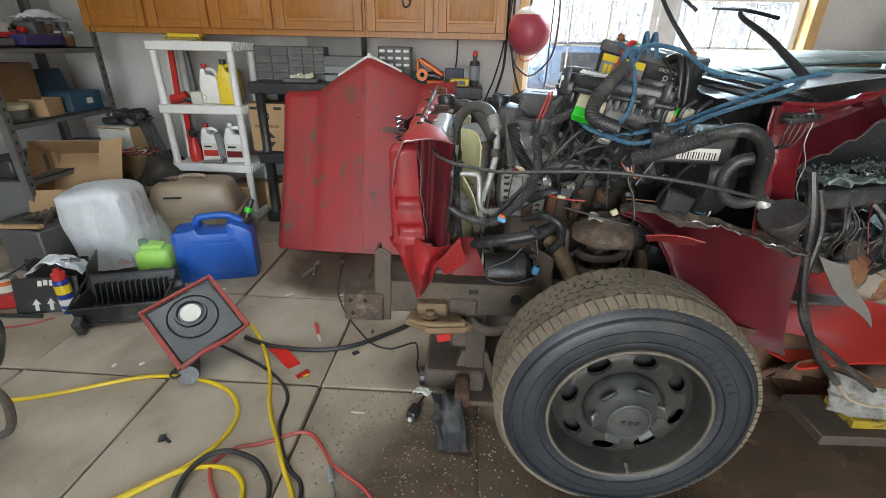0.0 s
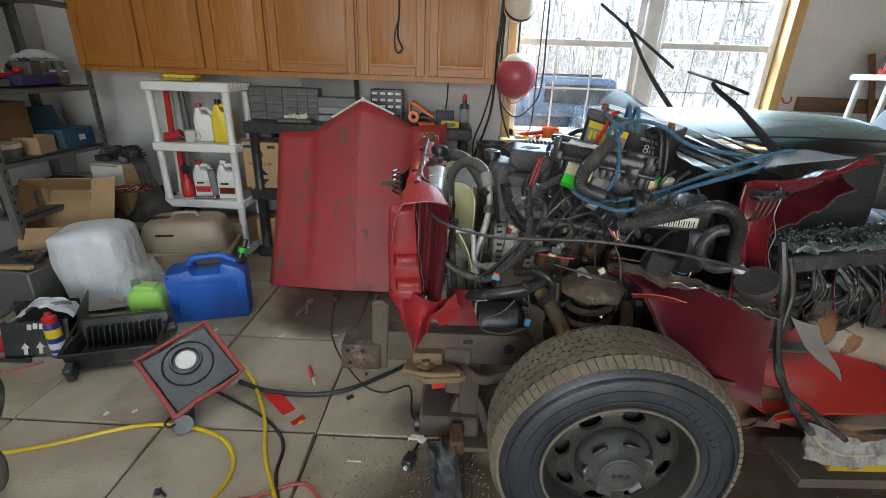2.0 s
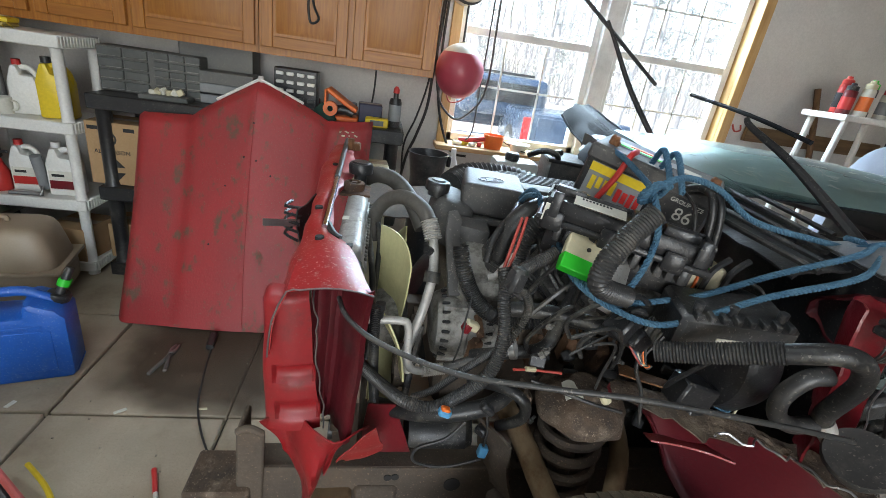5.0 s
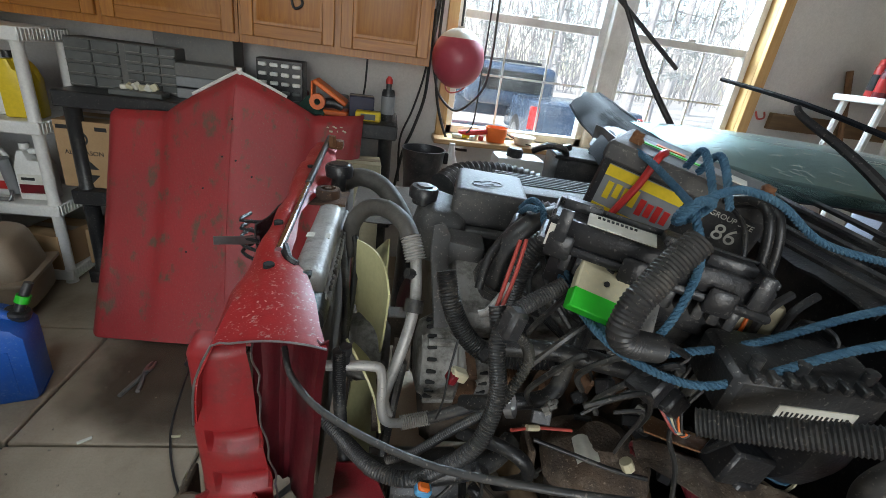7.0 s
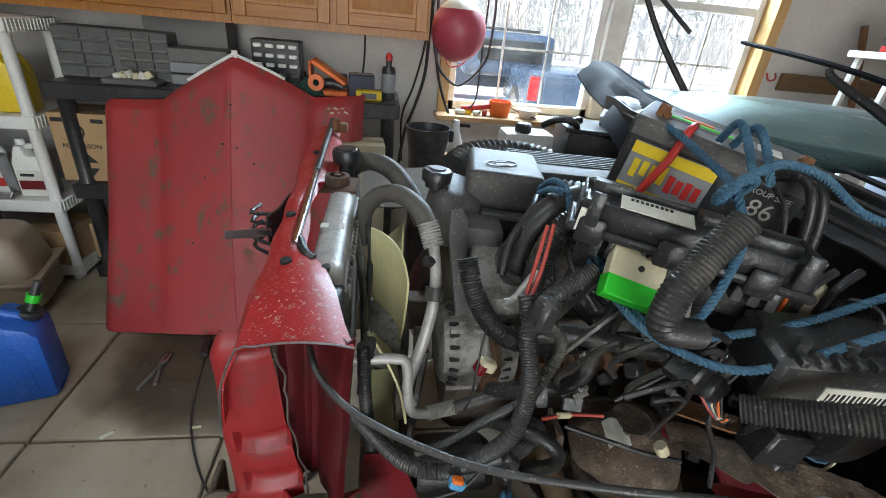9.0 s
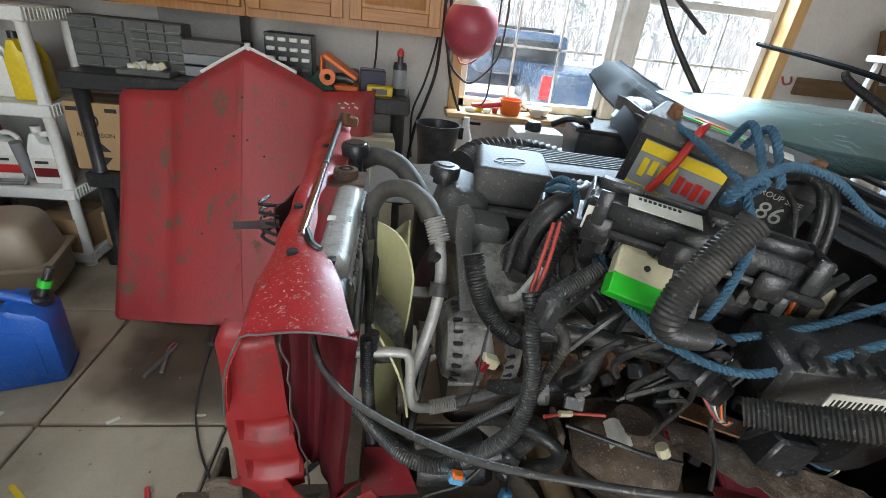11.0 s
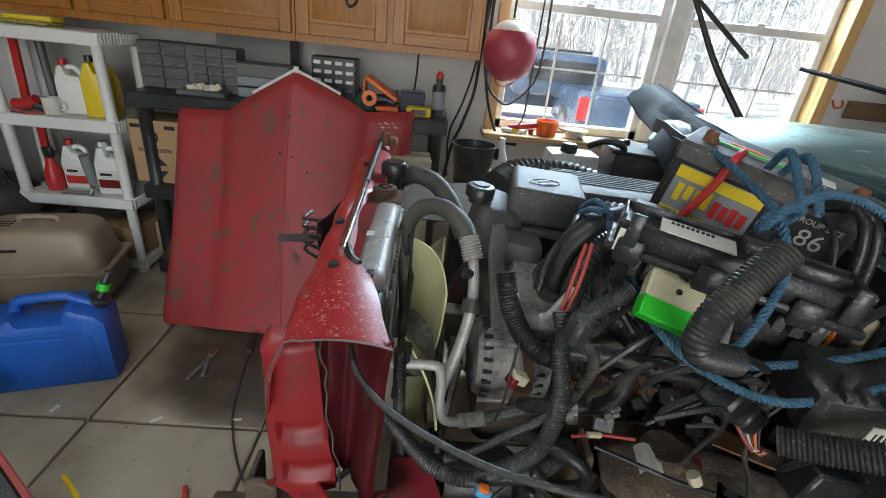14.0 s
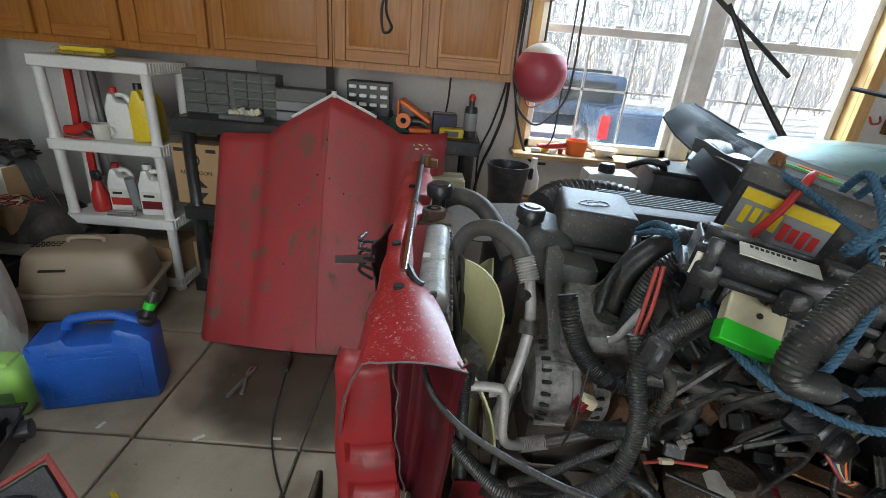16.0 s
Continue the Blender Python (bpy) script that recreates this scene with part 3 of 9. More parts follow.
tube(bm, [hood_at(0.5165, v) + Vector((0, -0.0012, 0)) for v in (0.02, 0.25, 0.5, 0.75, 0.97)], 0.0016, 6, 4)
part("crease", bm, "red_old", skin)
bm = bmesh.new()
for dx in (-1, 1):
    tube(bm, [hood_at(0.516 + dx * t, 1.0) + Vector((0, -0.004, 0.007)) for t in (0.0, 0.09, 0.18)], 0.007, 6, 3)
# white colour stands in for the gleam of a bright metal edge
part("edge_trim", bm, "white_plastic", hood, "edge strip, painted white for the gleam of bright metal")
bm = bmesh.new()
lathe(bm, [(0, 0), (0.013, 0), (0.013, 0.03), (0.009, 0.034), (0.009, 0.055), (0.012, 0.06), (0.012, 0.075), (0, 0.075)], pose(-0.298, 3.240, 1.058), 14)
part("emblem_post", bm, "white_plastic", hood)
for u, v in ((0.516, 0.84), (0.47, 0.72), (0.54, 0.70), (0.60, 0.66), (0.40, 0.62), (0.35, 0.38)):
    p = hood_at(u, v)
    bm = bmesh.new()
    cyl(bm, p + Vector((0, -0.004, 0)), p + Vector((0, 0.01, 0)), 0.004, n=8)
    part("bolt_hole", bm, "inside_shade", skin)
bm = bmesh.new()
for i in range(9):
    u = 0.86 + 0.014 * (i % 6) + 0.004 * (i // 6)
    p = hood_at(min(0.97, u), 0.955 - 0.018 * (i % 2))
    box(bm, p + Vector((0, -0.004, 0)), (0.006 + 0.006 * (i % 3), 0.002, 0.004 + 0.003 * (i % 2)), rot(0, 20 * (i % 3) - 15, 0))
part("sticker_scraps", bm, "ivory", skin, "peeling cream sticker remains")


# ---- the wreck ----
truck = thing("pickup_wreck", "wrecked red pickup with its front end cut away", "pickup truck", (0.9, 1.9, 0))

WXc, WZc, WYf = 0.756, 0.320, 1.245        # front wheel: centre and outer face
R0 = 0.345
wheel = part("wheel", L([(0.184, 0.0), (0.192, 0.0), (0.196, 0.12), (0.188, 0.12)], pose(WXc, WYf + 0.07, WZc, -90), 40, True), "rim", truck)
tread_prof = [(0.205, 0.022), (0.215, 0.010), (0.232, 0.004), (0.255, 0.000), (0.285, 0.002), (0.312, 0.014), (0.328, 0.030), (0.334, 0.045),
              (0.337, 0.075), (0.338, 0.115), (0.337, 0.155), (0.334, 0.19), (0.312, 0.222), (0.26, 0.235), (0.205, 0.21)]
def grounded(bm):
    """Flatten what would sink into the floor, as a loaded tyre does."""
    for v in bm.verts:
        v.co.z = max(v.co.z, 0.002)
    return bm


side_prof = tread_prof[:7] + [(0.322, 0.06), (0.322, 0.19)] + tread_prof[-3:]
tyre = part("tyre", grounded(L(side_prof, pose(WXc, WYf, WZc, -90), 96)), "tyre_side", wheel, "worn all-terrain tyre with dusty tread")
band = part("tread_band", grounded(L([(0.3225, 0.0225), (0.329, 0.030), (0.335, 0.045), (0.3385, 0.075), (0.3395, 0.115), (0.3385, 0.155), (0.334, 0.19), (0.318, 0.216)], pose(WXc, WYf, WZc, -90), 96)), "tyre_tread", wheel, "mud-dusted tread")
# seven rows of worn, mud-filled blocks
bm = bmesh.new()
rt_ = random.Random(17)
for row, (w, y, rr, n, skew) in enumerate(((0.034, 0.034, 0.3325, 92, 6), (0.026, 0.066, 0.3385, 62, 20), (0.023, 0.093, 0.3405, 62, -26), (0.022, 0.1175, 0.3410, 62, 26), (0.023, 0.142, 0.3405, 62, -26), (0.026, 0.169, 0.3375, 62, 20), (0.034, 0.202, 0.3285, 92, -6))):
    pitch = 2 * math.pi * rr / n
    for i in range(n):
        a = 2 * math.pi * (i + 0.5 * (row % 2)) / n
        m = pose(WXc, WYf + y, WZc) @ Matrix.Rotation(a, 4, "Y") @ pose(0, 0, rr - 0.001 + 0.0008 * rt_.random(), 0, 0, skew + rt_.uniform(-4, 4))
        if row in (0, 6):
            m = m @ rot((26 if row == 0 else -30), 0, 0)
        box(bm, (0, 0, 0), (pitch * rt_.uniform(0.86, 0.93), w * 1.03, 0.0085), m)
tagged(part("tread_relief", grounded(bm), "tyre_tread", band), kind="stuff")
bm = bmesh.new()
for r, h in ((0.236, 0.0006), (0.268, 0.0012), (0.300, 0.0008)):
    lathe(bm, [(r - 0.004, 0.004), (r - 0.002, -h), (r + 0.002, -h), (r + 0.004, 0.006)], pose(WXc, WYf, WZc, -90), 64)
part("sidewall_rib", bm, "tyre_side", tyre)
bm = bmesh.new()
for k in range(9):
    a = radians(18 + k * 6.2)
    box(bm, (0, 0, 0), (0.017, 0.0024, 0.020), pose(WXc, WYf + 0.0007, WZc) @ Matrix.Rotation(a, 4, "Y") @ pose(0, 0, 0.252))
part("name_bar", bm, "tyre_side", tyre)

# steel rim: well, flange and a dish with eight oval holes
bm = bmesh.new()
lathe(bm, [(0.206, 0.022), (0.213, 0.012), (0.210, 0.005), (0.203, 0.006), (0.198, 0.016), (0.190, 0.052), (0.183, 0.066), (0.183, 0.073), (0.193, 0.060), (0.204, 0.03)], pose(WXc, WYf, WZc, -90), 64, True)
part("rim", bm, "rim", wheel, "dirty steel rim with oval holes")
part("rim_edge", T([(WXc + 0.2075 * math.cos(i * math.pi / 32), WYf + 0.006, WZc + 0.2075 * math.sin(i * math.pi / 32)) for i in range(65)], 0.0048, 8, 1), "rim_dust", wheel, "dust-caked rim edge")
dish = bmesh.new()
def dish_z(r):
    return 0.046 + 0.020 * max(0, (r - 0.150) / 0.035) ** 2 + 0.010 * max(0, (0.130 - r) / 0.03) ** 2


for k in range(8):
    base_a = 2 * math.pi * k / 8 + 0.2
    ring_in, ring_mid, ring_out = [], [], []
    for i in range(32):
        q = 2 * math.pi * i / 32
        cx, cy = math.cos(q), math.sin(q)
        f = 1 / max(abs(cx), abs(cy))
        hole = (0.200 * cx, 0.0185 * cy)
        edge = (math.pi / 8 * cx * f, 0.0385 * cy * f)
        for lst, s_, dz in ((ring_in, 0.0, 0.008), (ring_mid, 0.12, 0.0), (ring_out, 1.0, 0.0)):
            aa, r = base_a + hole[0] * (1 - s_) + edge[0] * s_, 0.1475 + hole[1] * (1 - s_) + edge[1] * s_
            lst.append(dish.verts.new((r * math.cos(aa), r * math.sin(aa), dish_z(r) + dz)))
    for ra, rb in ((ring_in, ring_mid), (ring_mid, ring_out)):
        for i in range(32):
            j = (i + 1) % 32
            dish.faces.new((ra[i], ra[j], rb[j], rb[i]))
bmesh.ops.remove_doubles(dish, verts=dish.verts, dist=0.0005)
bmesh.ops.recalc_face_normals(dish, faces=dish.faces)
lathe(dish, [(0.111, dish_z(0.111)), (0.100, 0.062), (0.085, 0.062), (0.04, 0.06)], pose(0, 0, 0), 64)
dish.transform(pose(WXc, WYf, WZc, -90))
part("rim_dish", dish, "rim", wheel, "dusty steel wheel centre")
# drum disc in near-black paints the shade behind the rim holes
part("brake_drum", L([(0, 0.085), (0.17, 0.085), (0.18, 0.2), (0, 0.2)], pose(WXc, WYf, WZc, -90), 32), "inside_shade", wheel)
cap = part("hubcap", L([(0.101, 0.058), (0.100, 0.046), (0.096, 0.038), (0.084, 0.022), (0.070, 0.008), (0.060, -0.001), (0.056, -0.010), (0.052, -0.012), (0, -0.013)], pose(WXc, WYf, WZc, -90), 40), "cap", wheel, "scuffed grey plastic centre cap")
for i in range(6):
    bm = bmesh.new()
    a = 2 * math.pi * i / 6 + 0.3
    box(bm, (0, 0, 0), (0.044, 0.010, 0.040), pose(WXc, WYf + 0.017, WZc) @ Matrix.Rotation(a, 4, "Y") @ pose(0, 0, 0.077, 0, 0, 0) @ rot(38, 0, 0), bev=0.004)
    part("cap_lug", bm, "cap", cap)
part("cap_badge", L([(0.045, -0.0135), (0.047, -0.0155), (0.050, -0.0155), (0.052, -0.0135)], pose(WXc, WYf, WZc, -90), 36), "cap", cap)
bm = bmesh.new()
for dx in (-0.018, 0, 0.018):
    box(bm, (WXc + dx, WYf - 0.0145, WZc), (0.012, 0.003, 0.013), bev=0.001)
part("badge_bars", bm, "rim", cap)
part("valve", T([(WXc + 0.03, WYf + 0.02, WZc - 0.18), (WXc + 0.03, WYf - 0.004, WZc - 0.185)], 0.005, 8, 1), "cast_alu", wheel)


def frame3(o, e1, e2):
    """A pose with its origin at o, x along e1 and y near e2."""
    x = Vector(e1).normalized()
    z = x.cross(Vector(e2)).normalized()
    y = z.cross(x)
    return Matrix(((x.x, y.x, z.x, o[0]), (x.y, y.y, z.y, o[1]), (x.z, y.z, z.z, o[2]), (0, 0, 0, 1)))


# chassis
def rail(y):
    bm = bmesh.new()
    for c, s in (((0.68, y, 0.40), (1.30, 0.006, 0.118)), ((0.68, y + 0.033, 0.457), (1.30, 0.066, 0.006)), ((0.68, y + 0.033, 0.343), (1.30, 0.066, 0.006))):
        box(bm, c, s, bev=0.002)
    box(bm, (1.75, y + 0.07, 0.36), (0.9, 0.07, 0.11), rot(0, 3, 0), bev=0.005)
    return bm


near_rail = part("frame_rail", rail(1.672), "frame_steel", truck, "rusty steel chassis rail with holes")
part("frame_rail", rail(2.42), "frame_steel", truck, "rusty steel chassis rail with holes")
for x, z, r in ((0.498, 0.408, 0.020), (0.362, 0.432, 0.009), (0.362, 0.380, 0.009), (0.345, 0.430, 0.009), (0.63, 0.415, 0.010)):
    bm = bmesh.new()
    cyl(bm, (x, 1.667, z), (x, 1.675, z), r, n=14)
    part("rail_hole", bm, "inside_shade", near_rail)
bm = bmesh.new()
box(bm, (0.32, 2.05, 0.37), (0.10, 0.78, 0.07), bev=0.008)
box(bm, (0.80, 2.05, 0.36), (0.14, 0.70, 0.08), bev=0.01)
part("crossmember", bm, "frame_steel", truck)
part("bumper_beam", B((-0.018, 1.70, 0.365), (0.135, 0.12, 0.10), bev=0.006), "rust_scale", truck, "rusty square steel bumper stub with bolt holes")
for x, z in ((-0.06, 0.395), (-0.055, 0.345), (-0.01, 0.395)):
    part("bolt_hole", L([(0, 0), (0.007, 0), (0.007, 0.003), (0, 0.003)], pose(x, 1.6395, z, 90), 12), "inside_shade", truck)
bm = bmesh.new()
box(bm, (0.048, 1.664, 0.44), (0.055, 0.012, 0.26), rot(0, 2, 0), bev=0.004)
box(bm, (0.025, 1.70, 0.44), (0.012, 0.08, 0.26), rot(0, 2, 0), bev=0.004)
tube(bm, [(0.025, 1.664, 0.565), (0.05, 1.664, 0.575), (0.075, 1.664, 0.56)], 0.008, 8, 4)
part("bumper_bracket", bm, "frame_steel", truck, "bent rusty bumper bracket")
part("bumper_bracket", B((0.05, 2.30, 0.44), (0.06, 0.012, 0.28), bev=0.004), "rust", truck, "bent rusty bumper bracket")
bm = bmesh.new()
prism(bm, [(0.115, 1.60), (0.20, 1.555), (0.315, 1.565), (0.335, 1.585), (0.28, 1.67), (0.13, 1.67)], 0.022, pose(0.015, 0, 0.330), 0.005)
tube(bm, [(0.15, 1.59, 0.360), (0.225, 1.565, 0.362), (0.325, 1.575, 0.360)], 0.009, 8, 4)
box(bm, (0.215, 1.655, 0.375), (0.10, 0.05, 0.05), bev=0.006)
lathe(bm, [(0.030, 0), (0.030, 0.012), (0.014, 0.016), (0.014, 0.03), (0, 0.03)], pose(0.21, 1.62, 0.350), 12)
for v in bm.verts:
    v.co += jig(v.co, 0.008, 10)
cyl(bm, (0.32, 1.585, 0.350), (0.32, 1.585, 0.370), 0.010, n=6)
part("body_mount", bm, "muddy_steel", truck, "mud-coated radiator support mount")
part("sway_bar", T([(0.33, 1.75, 0.33), (0.365, 1.63, 0.330), (0.42, 1.60, 0.325), (0.50, 1.61, 0.345), (0.58, 1.60, 0.34)], 0.0165, 10, 6), "frame_steel", truck)

# suspension
SP = Vector((0.745, 1.66, 0))
bm = bmesh.new()
helix = [SP + Vector((0.064 * math.cos(a), 0.064 * math.sin(a), 0.42 + 0.235 * a / (2 * math.pi * 4.7))) for a in [i * 0.32 for i in range(int(2 * math.pi * 4.7 / 0.32))]]
tube(bm, helix, 0.0125, 8, 1)
part("coil_spring", bm, "frame_steel", truck, "grimy front coil spring")
bm = bmesh.new()
lathe(bm, [(0.090, 0.648), (0.098, 0.656), (0.098, 0.676), (0.090, 0.690), (0.070, 0.704), (0.042, 0.716), (0.034, 0.728), (0, 0.728)], pose(SP.x, SP.y, 0), 48)
for dx in (-0.095, 0.095):
    box(bm, (SP.x + dx, SP.y + 0.055, 0.535), (0.014, 0.07, 0.26), rot(0, dx * 60, 0), bev=0.004)
for v in bm.verts:
    v.co += jig(v.co, 0.007, 22) + jig(v.co, 0.004, 55)
part("spring_tower", bm, "rust_scale", truck, "rust-scaled coil spring tower")
part("shock_absorber", T([(SP.x, SP.y, 0.42), (SP.x, SP.y, 0.68)], 0.026, 14, 1), "frame_steel", truck)
bm = bmesh.new()
tube(bm, [(0.60, 1.74, 0.60), (0.635, 1.66, 0.565), (0.67, 1.56, 0.51), (0.72, 1.46, 0.45)], 0.026, 10, 5)
tube(bm, [(0.90, 1.74, 0.56), (0.86, 1.62, 0.54), (0.76, 1.46, 0.45)], 0.022, 10, 5)
box(bm, (0.74, 1.455, 0.44), (0.10, 0.06, 0.05), bev=0.015, seg=2)
part("control_arm", bm, "muddy_steel", truck, "rusty dirt-caked upper control arm")
bm = bmesh.new()
tube(bm, [(0.58, 1.73, 0.40), (0.72, 1.52, 0.27), (0.74, 1.47, 0.25)], 0.028, 10, 4)
tube(bm, [(0.95, 1.73, 0.38), (0.78, 1.52, 0.27), (0.74, 1.47, 0.25)], 0.028, 10, 4)
tube(bm, [(0.74, 1.44, 0.25), (0.74, 1.44, 0.44)], 0.03, 10, 1)
part("control_arm", bm, "frame_steel", truck)
bm = bmesh.new()
sheet(bm, crumpled((0.535, 1.70, 0.60), (0.585, 1.60, 0.60), (0.63, 1.60, 0.42), (0.575, 1.70, 0.42), 0.015, 10), 6, 8, 0.006)
part("shock_bracket", bm, "frame_steel", truck)

# near front sheet metal: lamp panel, return panel, torn foot
def lamp_panel(u, v):
    z = 0.925 - 0.305 * v
    x = 0.082 + (0.080 + 0.03 * v) * u + 0.0015 * math.sin(9 * v)
    y = 1.628 - 0.012 * math.sin(math.pi * u)
    for s in (0.52, 0.62, 0.80, 0.90):
        y += 0.007 * math.tanh((v - s) * 60) * (1 if s in (0.52, 0.80) else -1) * (0.25 < u < 0.95)
    e = 0.10
    y += 0.035 * max(0, 1 - u / e) ** 2 + 0.03 * max(0, 1 - v / 0.05) ** 2
    z -= 0.03 * max(0, 1 - u / 0.25) ** 2 * max(0, 1 - v / 0.12)
    return Vector((x, y, z)) + jig((x, y, z), 0.0018, 10)


front = part("lamp_panel", S(lamp_panel, 16, 36, 0.003), "red_bright", truck, "glossy red stamped headlamp panel")
def return_panel(u, v):
    z = 0.945 - 0.345 * v
    x = 0.168 + 0.105 * u - 0.012 * v * (1 - u) - 0.02 * v * u
    y = 1.645 + 0.055 * math.sin(math.pi * min(1, u * 1.15)) - 0.035 * u + 0.006 * math.sin(26 * u)
    return Vector((x, y, z)) + jig((x, y, z), 0.006, 11)


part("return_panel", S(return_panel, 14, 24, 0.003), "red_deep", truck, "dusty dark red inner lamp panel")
part("cut_edge", T([lamp_panel(1.0, v) + Vector((0.008, -0.004, 0)) + jig((0, 0, v), 0.005, 25) for v in [i / 16 for i in range(17)]], 0.0016, 5, 2), "steel", truck, "bare torn metal edge")
def torn_foot(u, v):
    top = Vector((0.083, 1.622, 0.655)).lerp(Vector((0.285, 1.615, 0.625)), u)
    x = top.x * (1 - v) + (0.155 + 0.045 * u) * v
    z = top.z + (0.43 - top.z) * v + 0.035 * v * u
    y = 1.615 + 0.035 * math.sin(7 * u + 2 * v) + 0.02 * v
    return Vector((x, y, z)) + jig((x, y, z), 0.016, 13)


part("torn_foot", S(torn_foot, 14, 14, 0.003), "red_bright", truck, "crumpled torn red sheet metal")
bm = bmesh.new()
sheet(bm, crumpled((0.225, 1.60, 0.555), (0.30, 1.585, 0.665), (0.325, 1.64, 0.55), (0.25, 1.66, 0.50), 0.012, 15), 8, 8, 0.003)
part("torn_foot", bm, "red_dusty", truck, "bent flap of red sheet metal")
bm = bmesh.new()
sheet(bm, crumpled((0.285, 1.70, 0.62), (0.345, 1.70, 0.62), (0.39, 1.70, 0.475), (0.28, 1.70, 0.475), 0.008, 10), 6, 6, 0.003)
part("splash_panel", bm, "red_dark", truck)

# tie bar over the radiator
def tie_bar(u, v):
    y = 1.60 + 1.08 * v
    w0 = 0.115 + 0.010 * math.sin(6 * v) - 0.02 * v
    w1 = 0.275 - 0.10 * min(1, v * 4.5) + 0.012 * math.sin(11 * v) + 0.01 * v
    if u < 0.35:
        k = u / 0.35
        p = Vector((w0 - 0.012 + 0.012 * k, y, 0.86 + 0.085 * k))
    else:
        k = (u - 0.35) / 0.65
        p = Vector((w0 + (w1 - w0) * k, y, 0.945 + 0.018 * math.sin(math.pi * k) + 0.012 * v))
    p.z -= 0.055 * max(0, 0.12 - v) / 0.12 * (1 if u < 0.35 else 0.2)
    return p + jig(p, 0.009, 9)


bar = part("radiator_support", S(tie_bar, 12, 44, 0.003), "red_chipped", truck, "dented red radiator support with chipped paint")
part("cut_edge", T([tie_bar(u, 0.0) + Vector((0, -0.003, 0)) for u in [i / 12 for i in range(13)]], 0.0016, 5, 2), "steel", bar, "bare torn metal edge")
for v in (0.16, 0.33, 0.72):
    bm = bmesh.new()
    p = tie_bar(0.62, v)
    cyl(bm, p + Vector((0, 0, -0.004)), p + Vector((0, 0, 0.005)), 0.009, n=10)
    part("bolt_hole", bm, "inside_shade", bar)
bm = bmesh.new()
box(bm, (0.175, 2.62, 0.985), (0.05, 0.04, 0.03), bev=0.01, seg=2)
cyl(bm, (0.165, 2.60, 0.98), (0.165, 2.60, 1.015), 0.012, n=6)
part("hinge_stop", bm, "rust_orange", truck)
bm = bmesh.new()
sheet(bm, crumpled((0.075, 2.0, 0.93), (0.10, 2.10, 0.95), (0.11, 2.12, 0.84), (0.085, 2.0, 0.82), 0.02, 12), 8, 8, 0.004)
for i in range(5):
    z = 0.86 + 0.018 * i
    tube(bm, [(0.085, 1.99 + 0.01 * i, z), (0.05, 2.01, z + 0.01), (0.06, 2.05, z + 0.012)], 0.004, 5, 3)
part("hood_latch", bm, "black_plastic", truck, "tangled black hood latch and brackets")
part("latch_strap", S(crumpled((0.085, 2.02, 0.905), (0.005, 1.98, 0.915), (0.005, 1.98, 0.897), (0.085, 2.02, 0.887), 0.004, 14), 8, 2, 0.003), "steel", truck)

# radiator, hoses to it, struts
rad = part("radiator_core", B((0.222, 2.17, 0.68), (0.040, 0.78, 0.46), bev=0.004), "frame_steel", truck)
bm = bmesh.new()
box(bm, (0.218, 2.00, 0.922), (0.056, 0.44, 0.056), bev=0.024, seg=4)
box(bm, (0.247, 2.00, 0.900), (0.010, 0.44, 0.012), bev=0.003)
tank = part("radiator_tank", bm, "aluminium", truck, "dull aluminium radiator top tank")
for i in range(20):
    part("crimp_tab", B((0.2545, 1.80 + 0.0208 * i, 0.893), (0.007, 0.011, 0.028), bev=0.002), "cast_alu", tank)
part("tank_sticker", B((0.215, 1.945, 0.9485), (0.045, 0.022, 0.002)), "paper", tank, "small faded label")
part("tank_end", L([(0, 0), (0.020, 0), (0.031, 0.004), (0.034, 0.02), (0.034, 0.06), (0, 0.06)], pose(0.222, 1.735, 0.885, -90), 20), "black_plastic", truck)
bm = bmesh.new()
lathe(bm, [(0.028, 0), (0.030, 0.02), (0.028, 0.028), (0.018, 0.030), (0.018, 0.022), (0.008, 0.022), (0.008, 0.03), (0, 0.03)], pose(0.205, 2.175, 0.945), 18)
sheet(bm, crumpled((0.165, 2.13, 0.955), (0.25, 2.13, 0.95), (0.25, 2.23, 0.95), (0.165, 2.22, 0.955), 0.006, 15), 5, 5, 0.006)
part("radiator_bushing", bm, "rust", truck, "rusty radiator mounting bushing")
bm = bmesh.new()
lathe(bm, [(0.020, 0), (0.020, 0.05), (0.036, 0.052), (0.038, 0.075), (0.034, 0.084), (0.030, 0.084), (0.026, 0.088), (0, 0.088)], pose(0.215, 2.33, 0.91), 18)
part("filler_neck", bm, "black_plastic", truck, "black plastic filler cap")
part("upper_hose", T([(0.225, 2.40, 0.925), (0.27, 2.38, 0.950), (0.33, 2.35, 0.940), (0.38, 2.30, 0.895), (0.42, 2.24, 0.83)], 0.026, 12, 6), "hose_dusty", truck, "thick black radiator hose")
part("gas_strut", T([(0.165, 1.83, 0.965), (0.152, 2.30, 0.975)], 0.0072, 10, 1), "chrome", truck)
part("gas_strut", T([(0.155, 2.20, 0.974), (0.145, 2.70, 0.99)], 0.0085, 10, 1), "rubber", truck)
bm = bmesh.new()
tube(bm, [(0.155, 1.86, 0.955), (0.150, 1.81, 0.95), (0.165, 1.775, 0.945), (0.205, 1.775, 0.945), (0.225, 1.80, 0.94)], 0.009, 8, 4)
tube(bm, [(0.17, 1.85, 0.965), (0.185, 1.81, 0.96), (0.20, 1.80, 0.955)], 0.008, 8, 4)
part("latch_hook", bm, "rubber", truck)

